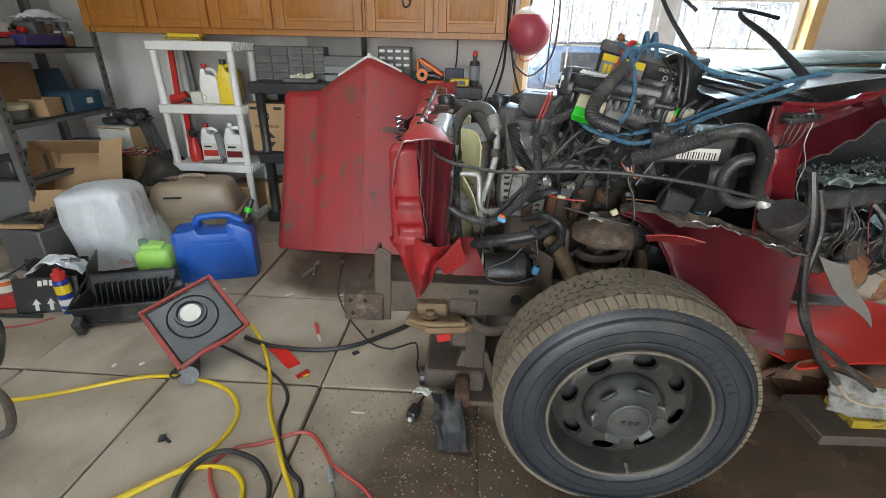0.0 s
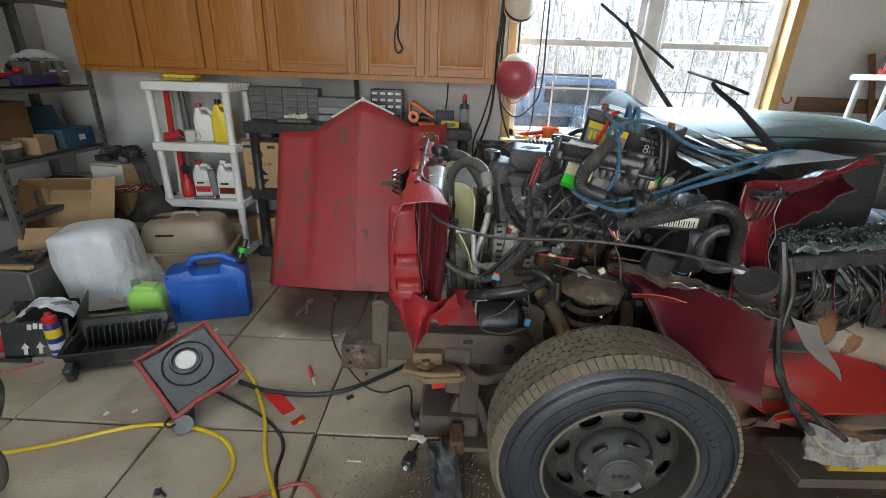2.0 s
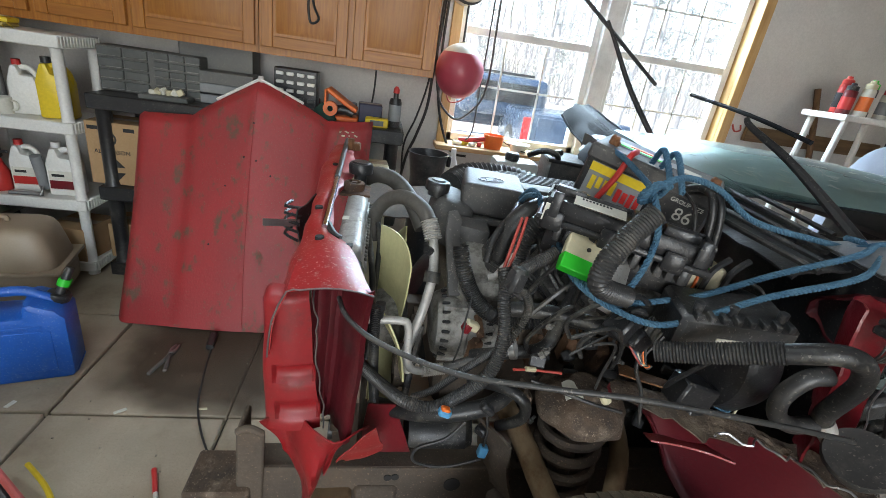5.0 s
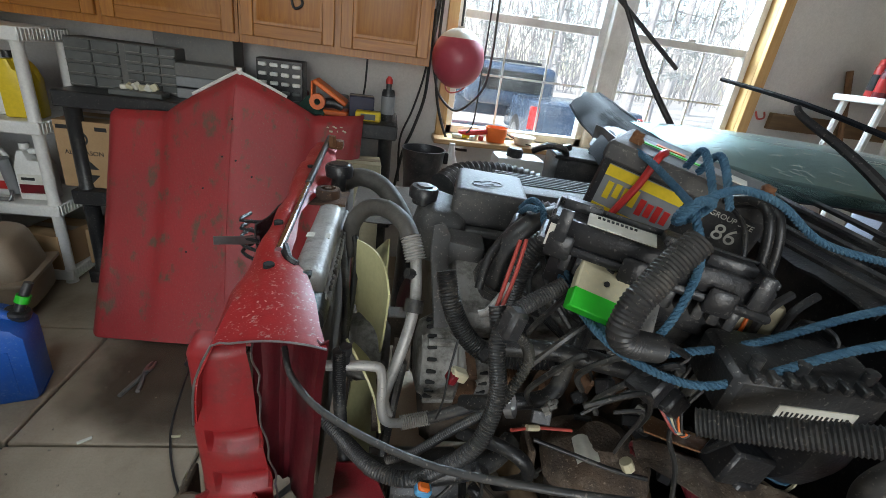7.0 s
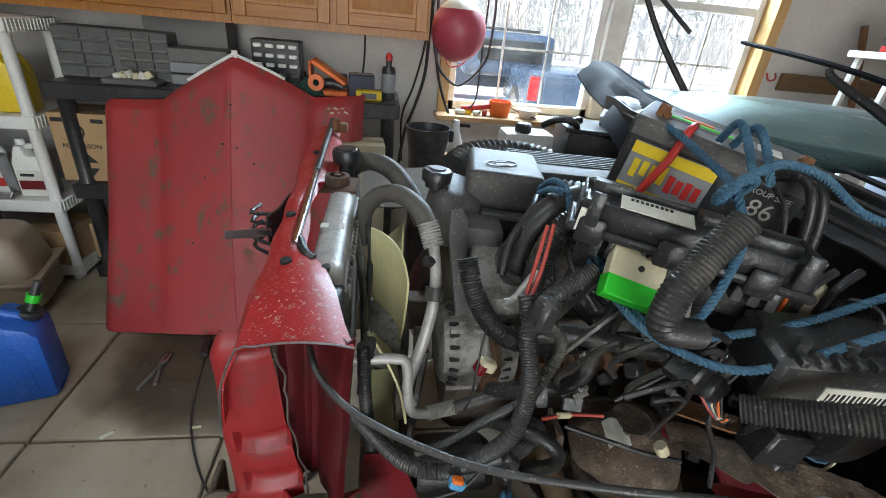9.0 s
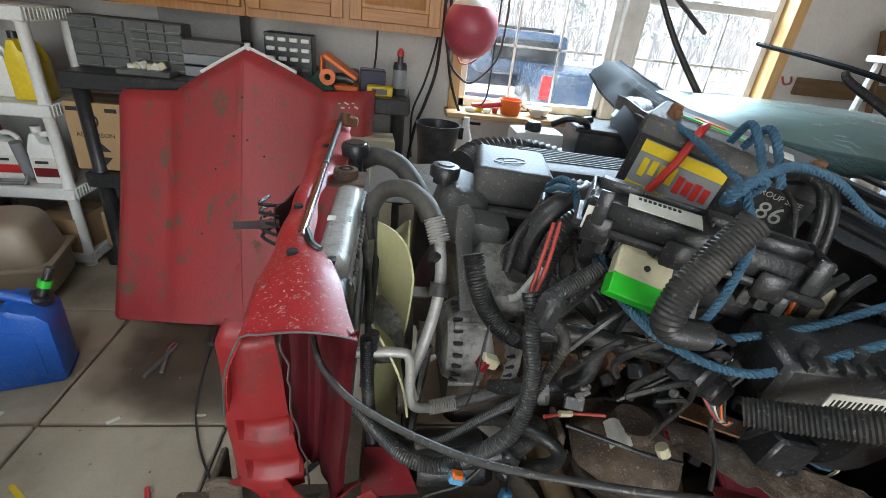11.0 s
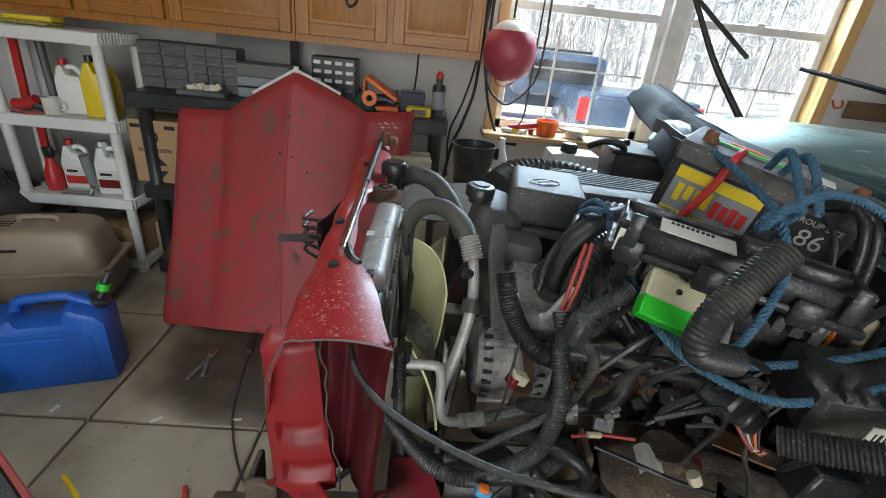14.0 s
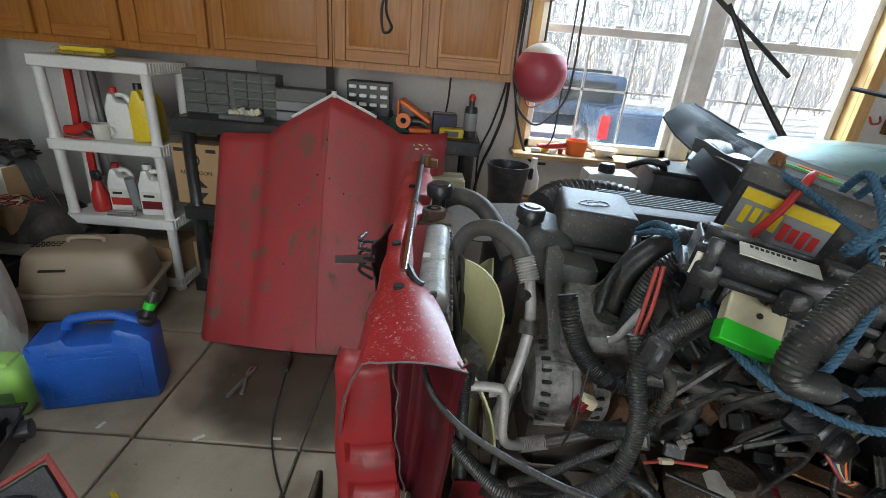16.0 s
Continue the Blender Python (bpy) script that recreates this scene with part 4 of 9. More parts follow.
# fan with twisted nylon blades
fan_m = pose(0.325, 1.99, 0.655)
fan = part("fan_hub", L([(0, -0.045), (0.07, -0.045), (0.08, -0.02), (0.08, 0.03), (0.05, 0.05), (0, 0.05)], fan_m @ rot(0, 90, 0), 24), "cast_alu", truck, "dirty viscous fan clutch")
for k in range(6):
    def blade(u, v, k=k):
        r = 0.075 + 0.185 * v
        tw = radians(62 + 6 * v)
        w = (0.062 + 0.034 * v) * (u - 0.5) * 2
        a = 2 * math.pi * k / 6 + 0.19 + 0.25 * (1 - v)
        q = Vector((-math.cos(tw) * w + 0.016 * math.sin(math.pi * u), math.sin(tw) * w, r - 0.02 * (u - 0.5) ** 2 * 4 * v))
        return fan_m @ (Matrix.Rotation(a, 4, "X") @ q)
    part("fan_blade", S(blade, 10, 14, 0.004), "fan", fan, "yellowed nylon fan blade")

# engine
bm = bmesh.new()
box(bm, (0.74, 2.08, 0.63), (0.56, 0.40, 0.36), bev=0.02)
engine = part("engine_block", bm, "frame_steel", truck, "oily dark engine block")
part("cylinder_head", B((0.73, 1.90, 0.84), (0.52, 0.16, 0.13), rot(28, 0, 0), bev=0.02), "cast_alu", engine)
part("cylinder_head", B((0.73, 2.30, 0.84), (0.52, 0.16, 0.13), rot(-28, 0, 0), bev=0.02), "cast_alu", engine)
part("oil_pan", B((0.70, 2.08, 0.43), (0.44, 0.26, 0.10), bev=0.02), "frame_steel", engine)
for i in range(6):
    bm = bmesh.new()
    box(bm, (0.52 + 0.08 * i, 1.80, 0.70 + 0.02 * (i % 2)), (0.035, 0.05, 0.10), rot(20, 0, 0), bev=0.01)
    cyl(bm, (0.52 + 0.08 * i, 1.80, 0.79), (0.52 + 0.08 * i, 1.75, 0.77), 0.010, n=6)
    part("exhaust_port", bm, "rust", engine)
bm = bmesh.new()
box(bm, (0.592, 2.155, 0.990), (0.170, 0.215, 0.085), rot(0, 2, -10), bev=0.016, seg=3)
box(bm, (0.580, 2.150, 0.940), (0.172, 0.24, 0.016), rot(0, 2, -10), bev=0.005)
cover = part("intake_cover", bm, "dusty_plastic", truck, "dusty dark grey intake cover")
bm = bmesh.new()
box(bm, (0.79, 2.195, 1.002), (0.34, 0.185, 0.040), rot(0, 1, -6), bev=0.010, seg=2)
runner = part("intake_runner", bm, "dusty_plastic", cover)
for i in range(7):
    part("runner_rib", B((0.79, 2.172 + 0.018 * i, 1.0225), (0.31, 0.005, 0.005), rot(0, 1, -6)), "dusty_plastic", cover)
bm = bmesh.new()
lathe(bm, [(0.030, 0), (0.033, 0), (0.033, 0.002), (0.030, 0.002)], pose(0.578, 2.125, 1.0338, 0, 2, 20) @ Matrix.Diagonal((1.25, 0.7, 1, 1)), 28, True)
for i in range(3):
    box(bm, (0.578, 2.113 + 0.012 * i, 1.0345), (0.034, 0.005, 0.0015), rot(0, 2, 20))
part("cover_badge", bm, "black_plastic", cover)
part("throttle_duct", T([(0.70, 2.07, 0.975), (0.745, 2.055, 0.975), (0.80, 2.06, 0.965)], 0.047, 18, 4, rib=0.005, pitch=0.014), "engine_plastic", truck)
part("intake_hose", T([(0.50, 2.32, 0.96), (0.55, 2.37, 0.98), (0.63, 2.40, 0.985), (0.72, 2.41, 0.98), (0.80, 2.40, 0.965)], 0.042, 16, 6, rib=0.006, pitch=0.018), "engine_plastic", truck, "ribbed black intake duct")
bm = bmesh.new()
box(bm, (0.470, 2.12, 0.922), (0.115, 0.20, 0.13), rot(0, 14, -6), bev=0.045, seg=5)
box(bm, (0.525, 2.03, 0.905), (0.085, 0.09, 0.055), rot(0, 8, -6), bev=0.012, seg=2)
part("valve_cover", bm, "dusty_plastic", truck, "dusty grey plastic valve cover")
bm = bmesh.new()
lathe(bm, [(0.024, 0), (0.024, 0.012), (0.033, 0.014), (0.034, 0.034), (0.030, 0.040), (0.020, 0.041), (0.018, 0.044), (0, 0.044)], pose(0.425, 2.09, 0.985, 0, 4, 0), 12)
part("oil_cap", bm, "black_plastic", truck, "dark grey oil filler cap")
bm = bmesh.new()
prism(bm, [(-0.018, -0.09), (0.010, -0.09), (0.014, 0.05), (0.022, 0.09), (0.010, 0.115), (-0.012, 0.11), (-0.02, 0.06)], 0.012, frame3((0.458, 1.885, 0.895), (1, 0.15, 0), (0.0, 0.55, 0.85)), 0.003)
part("lift_bracket", bm, "dusty_plastic", truck)

# alternator: cast shell with vent slots
AX, AY, AZ = 0.500, 1.868, 0.728
alt_m = pose(AX, AY, AZ, 0, 90, 0) @ rot(0, 0, 0)
alt = part("alternator", L([(0, -0.070), (0.046, -0.078), (0.074, -0.070), (0.087, -0.046), (0.090, -0.004), (0.086, 0.0), (0.090, 0.004), (0.088, 0.046), (0.078, 0.074), (0.040, 0.082), (0, 0.082)], alt_m, 36), "cast_alu", truck, "corroded cast aluminium alternator")
for row, xo in enumerate((-0.052, 0.050)):
    for i in range(14):
        a = math.pi * (0.98 + 0.085 * i)
        bm = bmesh.new()
        r = 0.0845
        box(bm, (0, 0, 0), (0.019, 0.008, 0.0075), pose(AX + xo, AY, AZ) @ Matrix.Rotation(a - math.pi * 1.5, 4, "X") @ pose(0, -r, 0), bev=0.002)
        part("vent_slot", bm, "inside_shade", alt)
for a in (0.3, 2.2, 3.9, 5.2):
    bm = bmesh.new()
    tube(bm, [(AX - 0.060, AY + 0.085 * math.cos(a), AZ + 0.085 * math.sin(a)), (AX + 0.062, AY + 0.085 * math.cos(a), AZ + 0.085 * math.sin(a))], 0.009, 8, 1)
    part("case_bolt", bm, "cast_alu", alt)
bm = bmesh.new()
box(bm, (0.468, 1.655, 0.857), (0.028, 0.02, 0.018), rot(0, 25, 10), bev=0.003)
part("alternator_plug", bm, "ivory", alt, "cream connector shell")
bm = bmesh.new()
box(bm, (0.458, 1.653, 0.854), (0.014, 0.022, 0.020), rot(0, 25, 10), bev=0.003)
part("alternator_plug", bm, "red_dark", alt, "maroon connector")
for c, r in (((AX - 0.105, AY, AZ), 0.034), ((0.36, 2.02, 0.50), 0.085), ((0.36, 1.86, 0.60), 0.055), ((0.36, 1.80, 0.45), 0.062)):
    bm = bmesh.new()
    lathe(bm, [(0, -0.018), (r * 0.4, -0.018), (r * 0.5, -0.006), (r * 0.85, -0.006), (r, -0.016), (r * 0.96, 0.0), (r, 0.016), (r * 0.8, 0.014), (0, 0.014)], pose(*c, 0, 90, 0), 28)
    part("pulley", bm, "frame_steel", truck)
bm = bmesh.new()
lathe(bm, [(0, 0), (0.062, 0), (0.066, 0.02), (0.066, 0.14), (0.05, 0.16), (0, 0.16)], pose(0.39, 1.79, 0.455, 0, 90, 0), 28)
part("compressor", bm, "rubber", truck, "grimy black air-conditioning compressor")
part("drive_belt", T([(0.397, 1.828, 0.74), (0.375, 1.79, 0.58), (0.36, 1.735, 0.46), (0.36, 1.80, 0.385), (0.36, 1.95, 0.42)], 0.009, 6, 6), "rubber", truck)

# pipes and hoses
HOSES = (
    ("ac_hose", [(0.268, 2.10, 0.84), (0.270, 2.09, 0.915), (0.298, 2.07, 0.965), (0.340, 2.02, 0.990), (0.378, 1.96, 0.985), (0.395, 1.922, 0.964)], 0.019, "hose_dusty", 0, "grey-black air-conditioning hose"),
    ("ac_ferrule", [(0.394, 1.925, 0.968), (0.407, 1.900, 0.930)], 0.0215, "aluminium", 0.004, ""),
    ("ac_pipe", [(0.407, 1.900, 0.930), (0.410, 1.866, 0.888), (0.406, 1.838, 0.845), (0.391, 1.812, 0.785), (0.373, 1.797, 0.725), (0.363, 1.79, 0.68), (0.375, 1.80, 0.63)], 0.0112, "aluminium", 0, "bent aluminium pipe"),
    ("ac_clip", [(0.409, 1.852, 0.870), (0.406, 1.840, 0.848)], 0.0185, "rubber", 0, ""),
    ("liquid_line", [(0.262, 1.707, 0.824), (0.332, 1.707, 0.826), (0.352, 1.706, 0.812), (0.357, 1.695, 0.742), (0.372, 1.698, 0.713), (0.41, 1.712, 0.700)], 0.0085, "aluminium", 0, "bent aluminium pipe"),
    ("line_ferrule", [(0.393, 1.708, 0.702), (0.445, 1.720, 0.703)], 0.0135, "aluminium", 0.003, ""),
    ("liquid_line", [(0.44, 1.718, 0.703), (0.50, 1.71, 0.735), (0.56, 1.70, 0.775)], 0.011, "hose_grey", 0, ""),
    ("wiring_loom", [(0.26, 1.70, 0.72), (0.30, 1.66, 0.71), (0.35, 1.60, 0.715), (0.40, 1.58, 0.72), (0.44, 1.565, 0.76), (0.48, 1.555, 0.81), (0.50, 1.565, 0.85), (0.507, 1.58, 0.90), (0.50, 1.60, 0.955), (0.515, 1.62, 0.985), (0.55, 1.64, 1.0), (0.60, 1.655, 1.025)], 0.0125, "hose_grey", 0.0016, "split corrugated wiring loom"),
    ("wiring_loom", [(0.452, 1.80, 0.962), (0.462, 1.78, 0.919), (0.488, 1.77, 0.865), (0.53, 1.76, 0.825), (0.60, 1.75, 0.815), (0.68, 1.74, 0.83), (0.76, 1.74, 0.83)], 0.0185, "rubber", 0.0022, "black corrugated wiring loom"),
    ("wiring_loom", [(0.50, 1.60, 0.985), (0.535, 1.60, 0.965), (0.55, 1.60, 0.93), (0.53, 1.59, 0.885), (0.515, 1.585, 0.86)], 0.0085, "rubber", 0.002, ""),
    ("wiring_loom", [(0.50, 1.575, 0.86), (0.46, 1.60, 0.80), (0.41, 1.62, 0.73), (0.37, 1.64, 0.69)], 0.0075, "hose_grey", 0.0018, ""),
    ("big_loom", [(0.692, 1.545, 1.149), (0.676, 1.541, 1.132), (0.657, 1.536, 1.112), (0.642, 1.530, 1.094), (0.626, 1.525, 1.074), (0.617, 1.520, 1.046), (0.622, 1.521, 1.030), (0.642, 1.525, 1.019), (0.686, 1.54, 1.003)], 0.0185, "hose_grey", 0.0016, "thick grey corrugated conduit"),
    ("heater_hose", [(0.56, 1.74, 0.85), (0.64, 1.72, 0.86), (0.74, 1.70, 0.85), (0.84, 1.69, 0.83)], 0.017, "rubber", 0, ""),
    ("heater_hose", [(0.50, 1.72, 0.74), (0.56, 1.68, 0.78), (0.64, 1.68, 0.80), (0.68, 1.72, 0.86), (0.74, 1.78, 0.92)], 0.014, "rubber", 0, ""),
    ("coolant_hose", [(0.30, 1.76, 0.56), (0.36, 1.70, 0.60), (0.44, 1.66, 0.63), (0.54, 1.66, 0.655), (0.60, 1.70, 0.67)], 0.019, "rubber", 0, ""),
    ("coolant_hose", [(0.50, 1.70, 0.69), (0.56, 1.64, 0.72), (0.60, 1.62, 0.70), (0.61, 1.64, 0.64), (0.58, 1.68, 0.58)], 0.012, "rubber", 0, ""),
    ("duct", [(0.728, 1.484, 0.938), (0.765, 1.455, 0.958), (0.805, 1.420, 0.985), (0.845, 1.385, 1.012)], 0.0175, "hose_grey", 0.0022, "black corrugated conduit"),
    ("duct", [(0.843, 1.386, 1.011), (0.887, 1.355, 1.034), (0.930, 1.352, 1.022), (0.962, 1.362, 0.985), (0.975, 1.378, 0.945), (0.985, 1.395, 0.905), (1.010, 1.412, 0.870), (1.035, 1.402, 0.838)], 0.0150, "rubber", 0, "torn rubber duct"),
    ("duct", [(0.960, 1.400, 0.965), (0.930, 1.405, 0.955), (0.912, 1.412, 0.915), (0.925, 1.415, 0.875), (0.962, 1.415, 0.855), (1.000, 1.412, 0.862)], 0.0140, "hose_grey", 0, ""),
    ("taped_end", [(1.012, 1.411, 0.868), (1.035, 1.402, 0.838), (1.075, 1.382, 0.806)], 0.0160, "aluminium", 0, "silver taped hose end"),
    ("hood_cable", [(0.215, 1.63, 0.915), (0.235, 1.58, 0.905), (0.29, 1.52, 0.90), (0.40, 1.455, 0.90), (0.52, 1.41, 0.917), (0.65, 1.38, 0.927), (0.79, 1.36, 0.918), (0.90, 1.358, 0.90), (1.01, 1.36, 0.877)], 0.0044, "hose_grey", 0, "taut grey release cable"),
    ("brake_line", [(0.50, 1.67, 0.60), (0.46, 1.66, 0.56), (0.40, 1.66, 0.53), (0.40, 1.66, 0.49), (0.47, 1.66, 0.475), (0.55, 1.66, 0.50)], 0.0035, "hose_grey", 0, ""),
    ("ground_wire", [(0.60, 1.62, 0.76), (0.66, 1.60, 0.75), (0.72, 1.58, 0.74), (0.78, 1.57, 0.73)], 0.004, "rubber", 0, ""),
    ("ground_wire", [(0.75, 1.53, 0.93), (0.735, 1.52, 0.88), (0.755, 1.51, 0.83), (0.765, 1.50, 0.77)], 0.0035, "rubber", 0, ""),
    ("thin_hose", [(0.25, 2.05, 0.90), (0.265, 2.0, 0.84), (0.275, 1.92, 0.80), (0.28, 1.84, 0.74), (0.275, 1.80, 0.66)], 0.008, "rubber", 0, ""),
    ("thin_hose", [(0.262, 2.10, 0.92), (0.285, 2.06, 0.87), (0.285, 1.98, 0.81), (0.28, 1.90, 0.76)], 0.007, "rubber", 0, ""),
    ("wiring_loom", [(0.283, 1.70, 0.86), (0.285, 1.70, 0.78), (0.29, 1.705, 0.70), (0.30, 1.71, 0.60)], 0.011, "rubber", 0.002, ""),
    ("runner_hose", [(0.66, 1.87, 1.05), (0.610, 1.86, 1.032), (0.572, 1.86, 0.985), (0.556, 1.86, 0.915), (0.56, 1.88, 0.85)], 0.026, "hose_grey", 0, "fat black hose"),
    ("runner_hose", [(0.66, 1.80, 1.065), (0.605, 1.80, 1.022), (0.580, 1.80, 0.962), (0.578, 1.81, 0.89)], 0.021, "rubber", 0.0016, ""),
    ("thin_hose", [(0.60, 1.92, 1.03), (0.58, 1.88, 1.02), (0.535, 1.84, 0.975), (0.52, 1.82, 0.92)], 0.009, "rubber", 0, ""),
    ("heater_pipe", [(0.545, 1.72, 0.985), (0.525, 1.71, 0.962), (0.508, 1.70, 0.945), (0.495, 1.70, 0.94)], 0.0065, "aluminium", 0, "small pipe elbow"),
    ("red_lead", [(0.537, 1.70, 1.070), (0.520, 1.67, 1.035), (0.502, 1.64, 0.990)], 0.003, "red_cord", 0, "red battery lead"),
    ("red_lead", [(0.546, 1.70, 1.072), (0.528, 1.665, 1.030), (0.507, 1.635, 0.988)], 0.003, "red_cord", 0, "red battery lead"),
    ("wire", [(0.44, 1.64, 0.78), (0.445, 1.63, 0.83), (0.45, 1.64, 0.88), (0.46, 1.66, 0.92)], 0.0018, "black_cord", 0, ""),
    ("wire", [(0.55, 1.60, 0.80), (0.60, 1.62, 0.785), (0.66, 1.62, 0.78)], 0.0028, "red_cord", 0, ""),
)
for nm, pts, r, mt, ribs, lab in HOSES:
    part(nm, T(pts, r, 18 if r > 0.012 else 14, 6, rib=ribs, pitch=max(0.0042, r * 0.27)), mt, truck, lab)
part("purge_valve", L([(0, 0), (0.008, 0), (0.008, 0.014), (0.006, 0.016), (0.010, 0.018), (0.010, 0.032), (0, 0.032)], pose(0.292, 1.707, 0.832), 14), "black_plastic", truck)
part("service_port", T([(0.412, 1.884, 0.905), (0.390, 1.874, 0.914)], 0.011, 10, 1), "black_plastic", truck)
for c, rz in (((0.545, 1.615, 0.835), 20),):
    part("loom_clamp", L([(0.017, -0.006), (0.019, -0.006), (0.019, 0.006), (0.017, 0.006)], pose(*c, 40, 60, rz), 16, True), "steel", truck)
bm = bmesh.new()
box(bm, (0.418, 1.545, 0.742), (0.024, 0.018, 0.016), rot(0, 20, 0), bev=0.004)
conn = part("sensor_plug", bm, "tarp", truck, "blue weatherproof connector")
part("seal_ring", B((0.418, 1.542, 0.752), (0.018, 0.014, 0.008), rot(0, 20, 0), bev=0.003), "orange", conn, "orange seal")
part("sensor_plug", B((0.548, 1.655, 0.530), (0.020, 0.02, 0.028), rot(0, 10, 0), bev=0.003), "tarp", truck, "blue weatherproof connector")
part("wire", T([(0.548, 1.655, 0.545), (0.55, 1.66, 0.59), (0.54, 1.67, 0.64)], 0.003, 6, 4), "rubber", truck)
part("tape_tag", S(lambda u, v: Vector((0.675 + 0.046 * u + 0.008 * v, 1.600 + 0.050 * v + 0.01 * u, 0.728 + 0.006 * math.sin(5 * u) + 0.004 * v)), 10, 6, 0.001), "paper", truck, "loose paper tag")
part("tape_tag", T([(0.578, 1.61, 0.795), (0.600, 1.615, 0.790)], 0.005, 8, 1), "ivory", truck, "wrap of masking tape")
part("tape_tag", T([(0.727, 1.566, 0.775), (0.735, 1.562, 0.762)], 0.010, 8, 1), "ivory", truck, "wrap of masking tape")
bm = bmesh.new()
box(bm, (0.515, 1.60, 0.99), (0.028, 0.03, 0.045), rot(0, 15, 15), bev=0.006)
box(bm, (0.525, 1.61, 0.965), (0.035, 0.025, 0.02), rot(10, 30, 0), bev=0.004)
part("junction_plug", bm, "engine_plastic", truck)
bm = bmesh.new()
box(bm, (0.70, 1.545, 0.945), (0.035, 0.045, 0.05), rot(0, 40, 20), bev=0.005)
box(bm, (0.725, 1.54, 0.925), (0.045, 0.045, 0.035), rot(0, 40, 20), bev=0.004)
part("bulkhead_plug", bm, "black_plastic", truck, "black multi-pin connector")
for i in range(6):
    part("wire", T([(0.712 + 0.006 * i, 1.525, 0.918), (0.725 + 0.005 * i, 1.515, 0.90 - 0.004 * i), (0.74 + 0.004 * i, 1.515, 0.885)], 0.0022, 5, 3), ("red_cord", "rope", "ivory", "black_cord", "orange", "black_cord")[i], truck)

# plug cluster low by the cut fender
bm = bmesh.new()
box(bm, (0.875, 1.535, 0.815), (0.075, 0.05, 0.06), rot(0, 15, 0), bev=0.005)
box(bm, (0.885, 1.53, 0.780), (0.05, 0.05, 0.03), rot(0, 15, 0), bev=0.005)
plug = part("fender_plug", bm, "black_plastic", truck, "black connector with coloured wires")
for i in range(0, 8, 2):
    part("wire", T([(0.91, 1.52 + 0.004 * i, 0.83 - 0.007 * i), (0.935 + 0.003 * i, 1.51, 0.825 - 0.008 * i), (0.94 + 0.003 * i, 1.51, 0.86), (0.925, 1.52, 0.885 + 0.005 * i)], 0.0024, 5, 4), ("yellow_cord", "green", "paper", "red_cord", "rope", "yellow_cord", "ivory", "black_cord")[i], plug)

# fuse box, relay, control module
fz = frame3((0.574, 1.690, 1.140), (0.90, -0.42, -0.12), (0.42, 0.90, -0.02)) @ Matrix.Diagonal((0.78, 0.62, 1, 1))
bm = bmesh.new()
box(bm, (0.185, 0.01, -0.03), (0.37, 0.13, 0.035), bev=0.006)
box(bm, (0.185, 0.01, -0.052), (0.39, 0.145, 0.012), bev=0.004)
box(bm, (0.195, 0.04, -0.09), (0.34, 0.06, 0.07), bev=0.006)
for x in (0.03, 0.16, 0.30):
    box(bm, (x, -0.064, -0.05), (0.045, 0.012, 0.035), bev=0.004)
bm.transform(fz)
fuse = part("fuse_box", bm, "black_plastic", truck, "scuffed black fuse box")
for c, sz, nm in (((0.185, 0.070, -0.009), (0.36, 0.006, 0.010), "lid_rail"), ((0.004, 0.01, -0.009), (0.006, 0.12, 0.010), "lid_rail"), ((0.366, 0.01, -0.009), (0.006, 0.12, 0.010), "lid_rail"),
                  ((0.20, 0.030, -0.0095), (0.006, 0.070, 0.007), "lid_rib"), ((0.26, 0.030, -0.0095), (0.006, 0.070, 0.007), "lid_rib"), ((0.30, -0.01, -0.006), (0.075, 0.040, 0.016), "relay_cover"), ((0.05, 0.045, -0.006), (0.07, 0.035, 0.016), "relay_cover"), ((0.215, 0.03, -0.006), (0.04, 0.05, 0.014), "relay_cover"),
                  ((0.025, -0.068, -0.020), (0.022, 0.010, 0.045), "lid_clip"), ((0.345, -0.068, -0.020), (0.022, 0.010, 0.045), "lid_clip")):
    bm = bmesh.new()
    box(bm, c, sz, bev=0.002)
    bm.transform(fz)
    part(nm, bm, "engine_plastic", fuse)
for i in range(12):
    bm = bmesh.new()
    box(bm, (0.05 + 0.026 * i, -0.02, -0.072), (0.016, 0.05, 0.030), bev=0.002)
    bm.transform(fz)
    part("fuse_slot", bm, "engine_plastic", fuse)
bm = bmesh.new()
box(bm, (0.118, -0.040, -0.0045), (0.115, 0.050, 0.0014), rot(8, 0, 0))
bm.transform(fz)
part("fuse_label", bm, "paper", fuse, "curled white paper label")
bm = bmesh.new()
box(bm, (0.018, -0.0635, -0.038), (0.028, 0.003, 0.032), rot(6, 0, 0))
bm.transform(fz)
part("fuse_label", bm, "paper", fuse, "white sticker")
for i in range(9):
    bm = bmesh.new()
    box(bm, (0.078 + 0.0078 * i, -0.026, -0.0015), (0.0048, 0.008, 0.0012), rot(8, 0, 0))
    bm.transform(fz)
    part("label_mark", bm, "ink", fuse)
rz_ = frame3((0.612, 1.645, 1.088), (0.93, -0.25, -0.25), (0.25, 0.6, 0.75))
bm = bmesh.new()
box(bm, (0.04, -0.020, -0.012), (0.075, 0.076, 0.022), bev=0.003)
box(bm, (0.012, -0.002, -0.01), (0.02, 0.02, 0.03), bev=0.003)
bm.transform(rz_)
relay = part("relay_block", bm, "ivory", truck, "cream relay block with green base")
bm = bmesh.new()
box(bm, (0.04, -0.068, -0.014), (0.075, 0.03, 0.026), bev=0.002)
bm.transform(rz_)
part("relay_base", bm, "green", relay, "bright green plastic")
bm = bmesh.new()
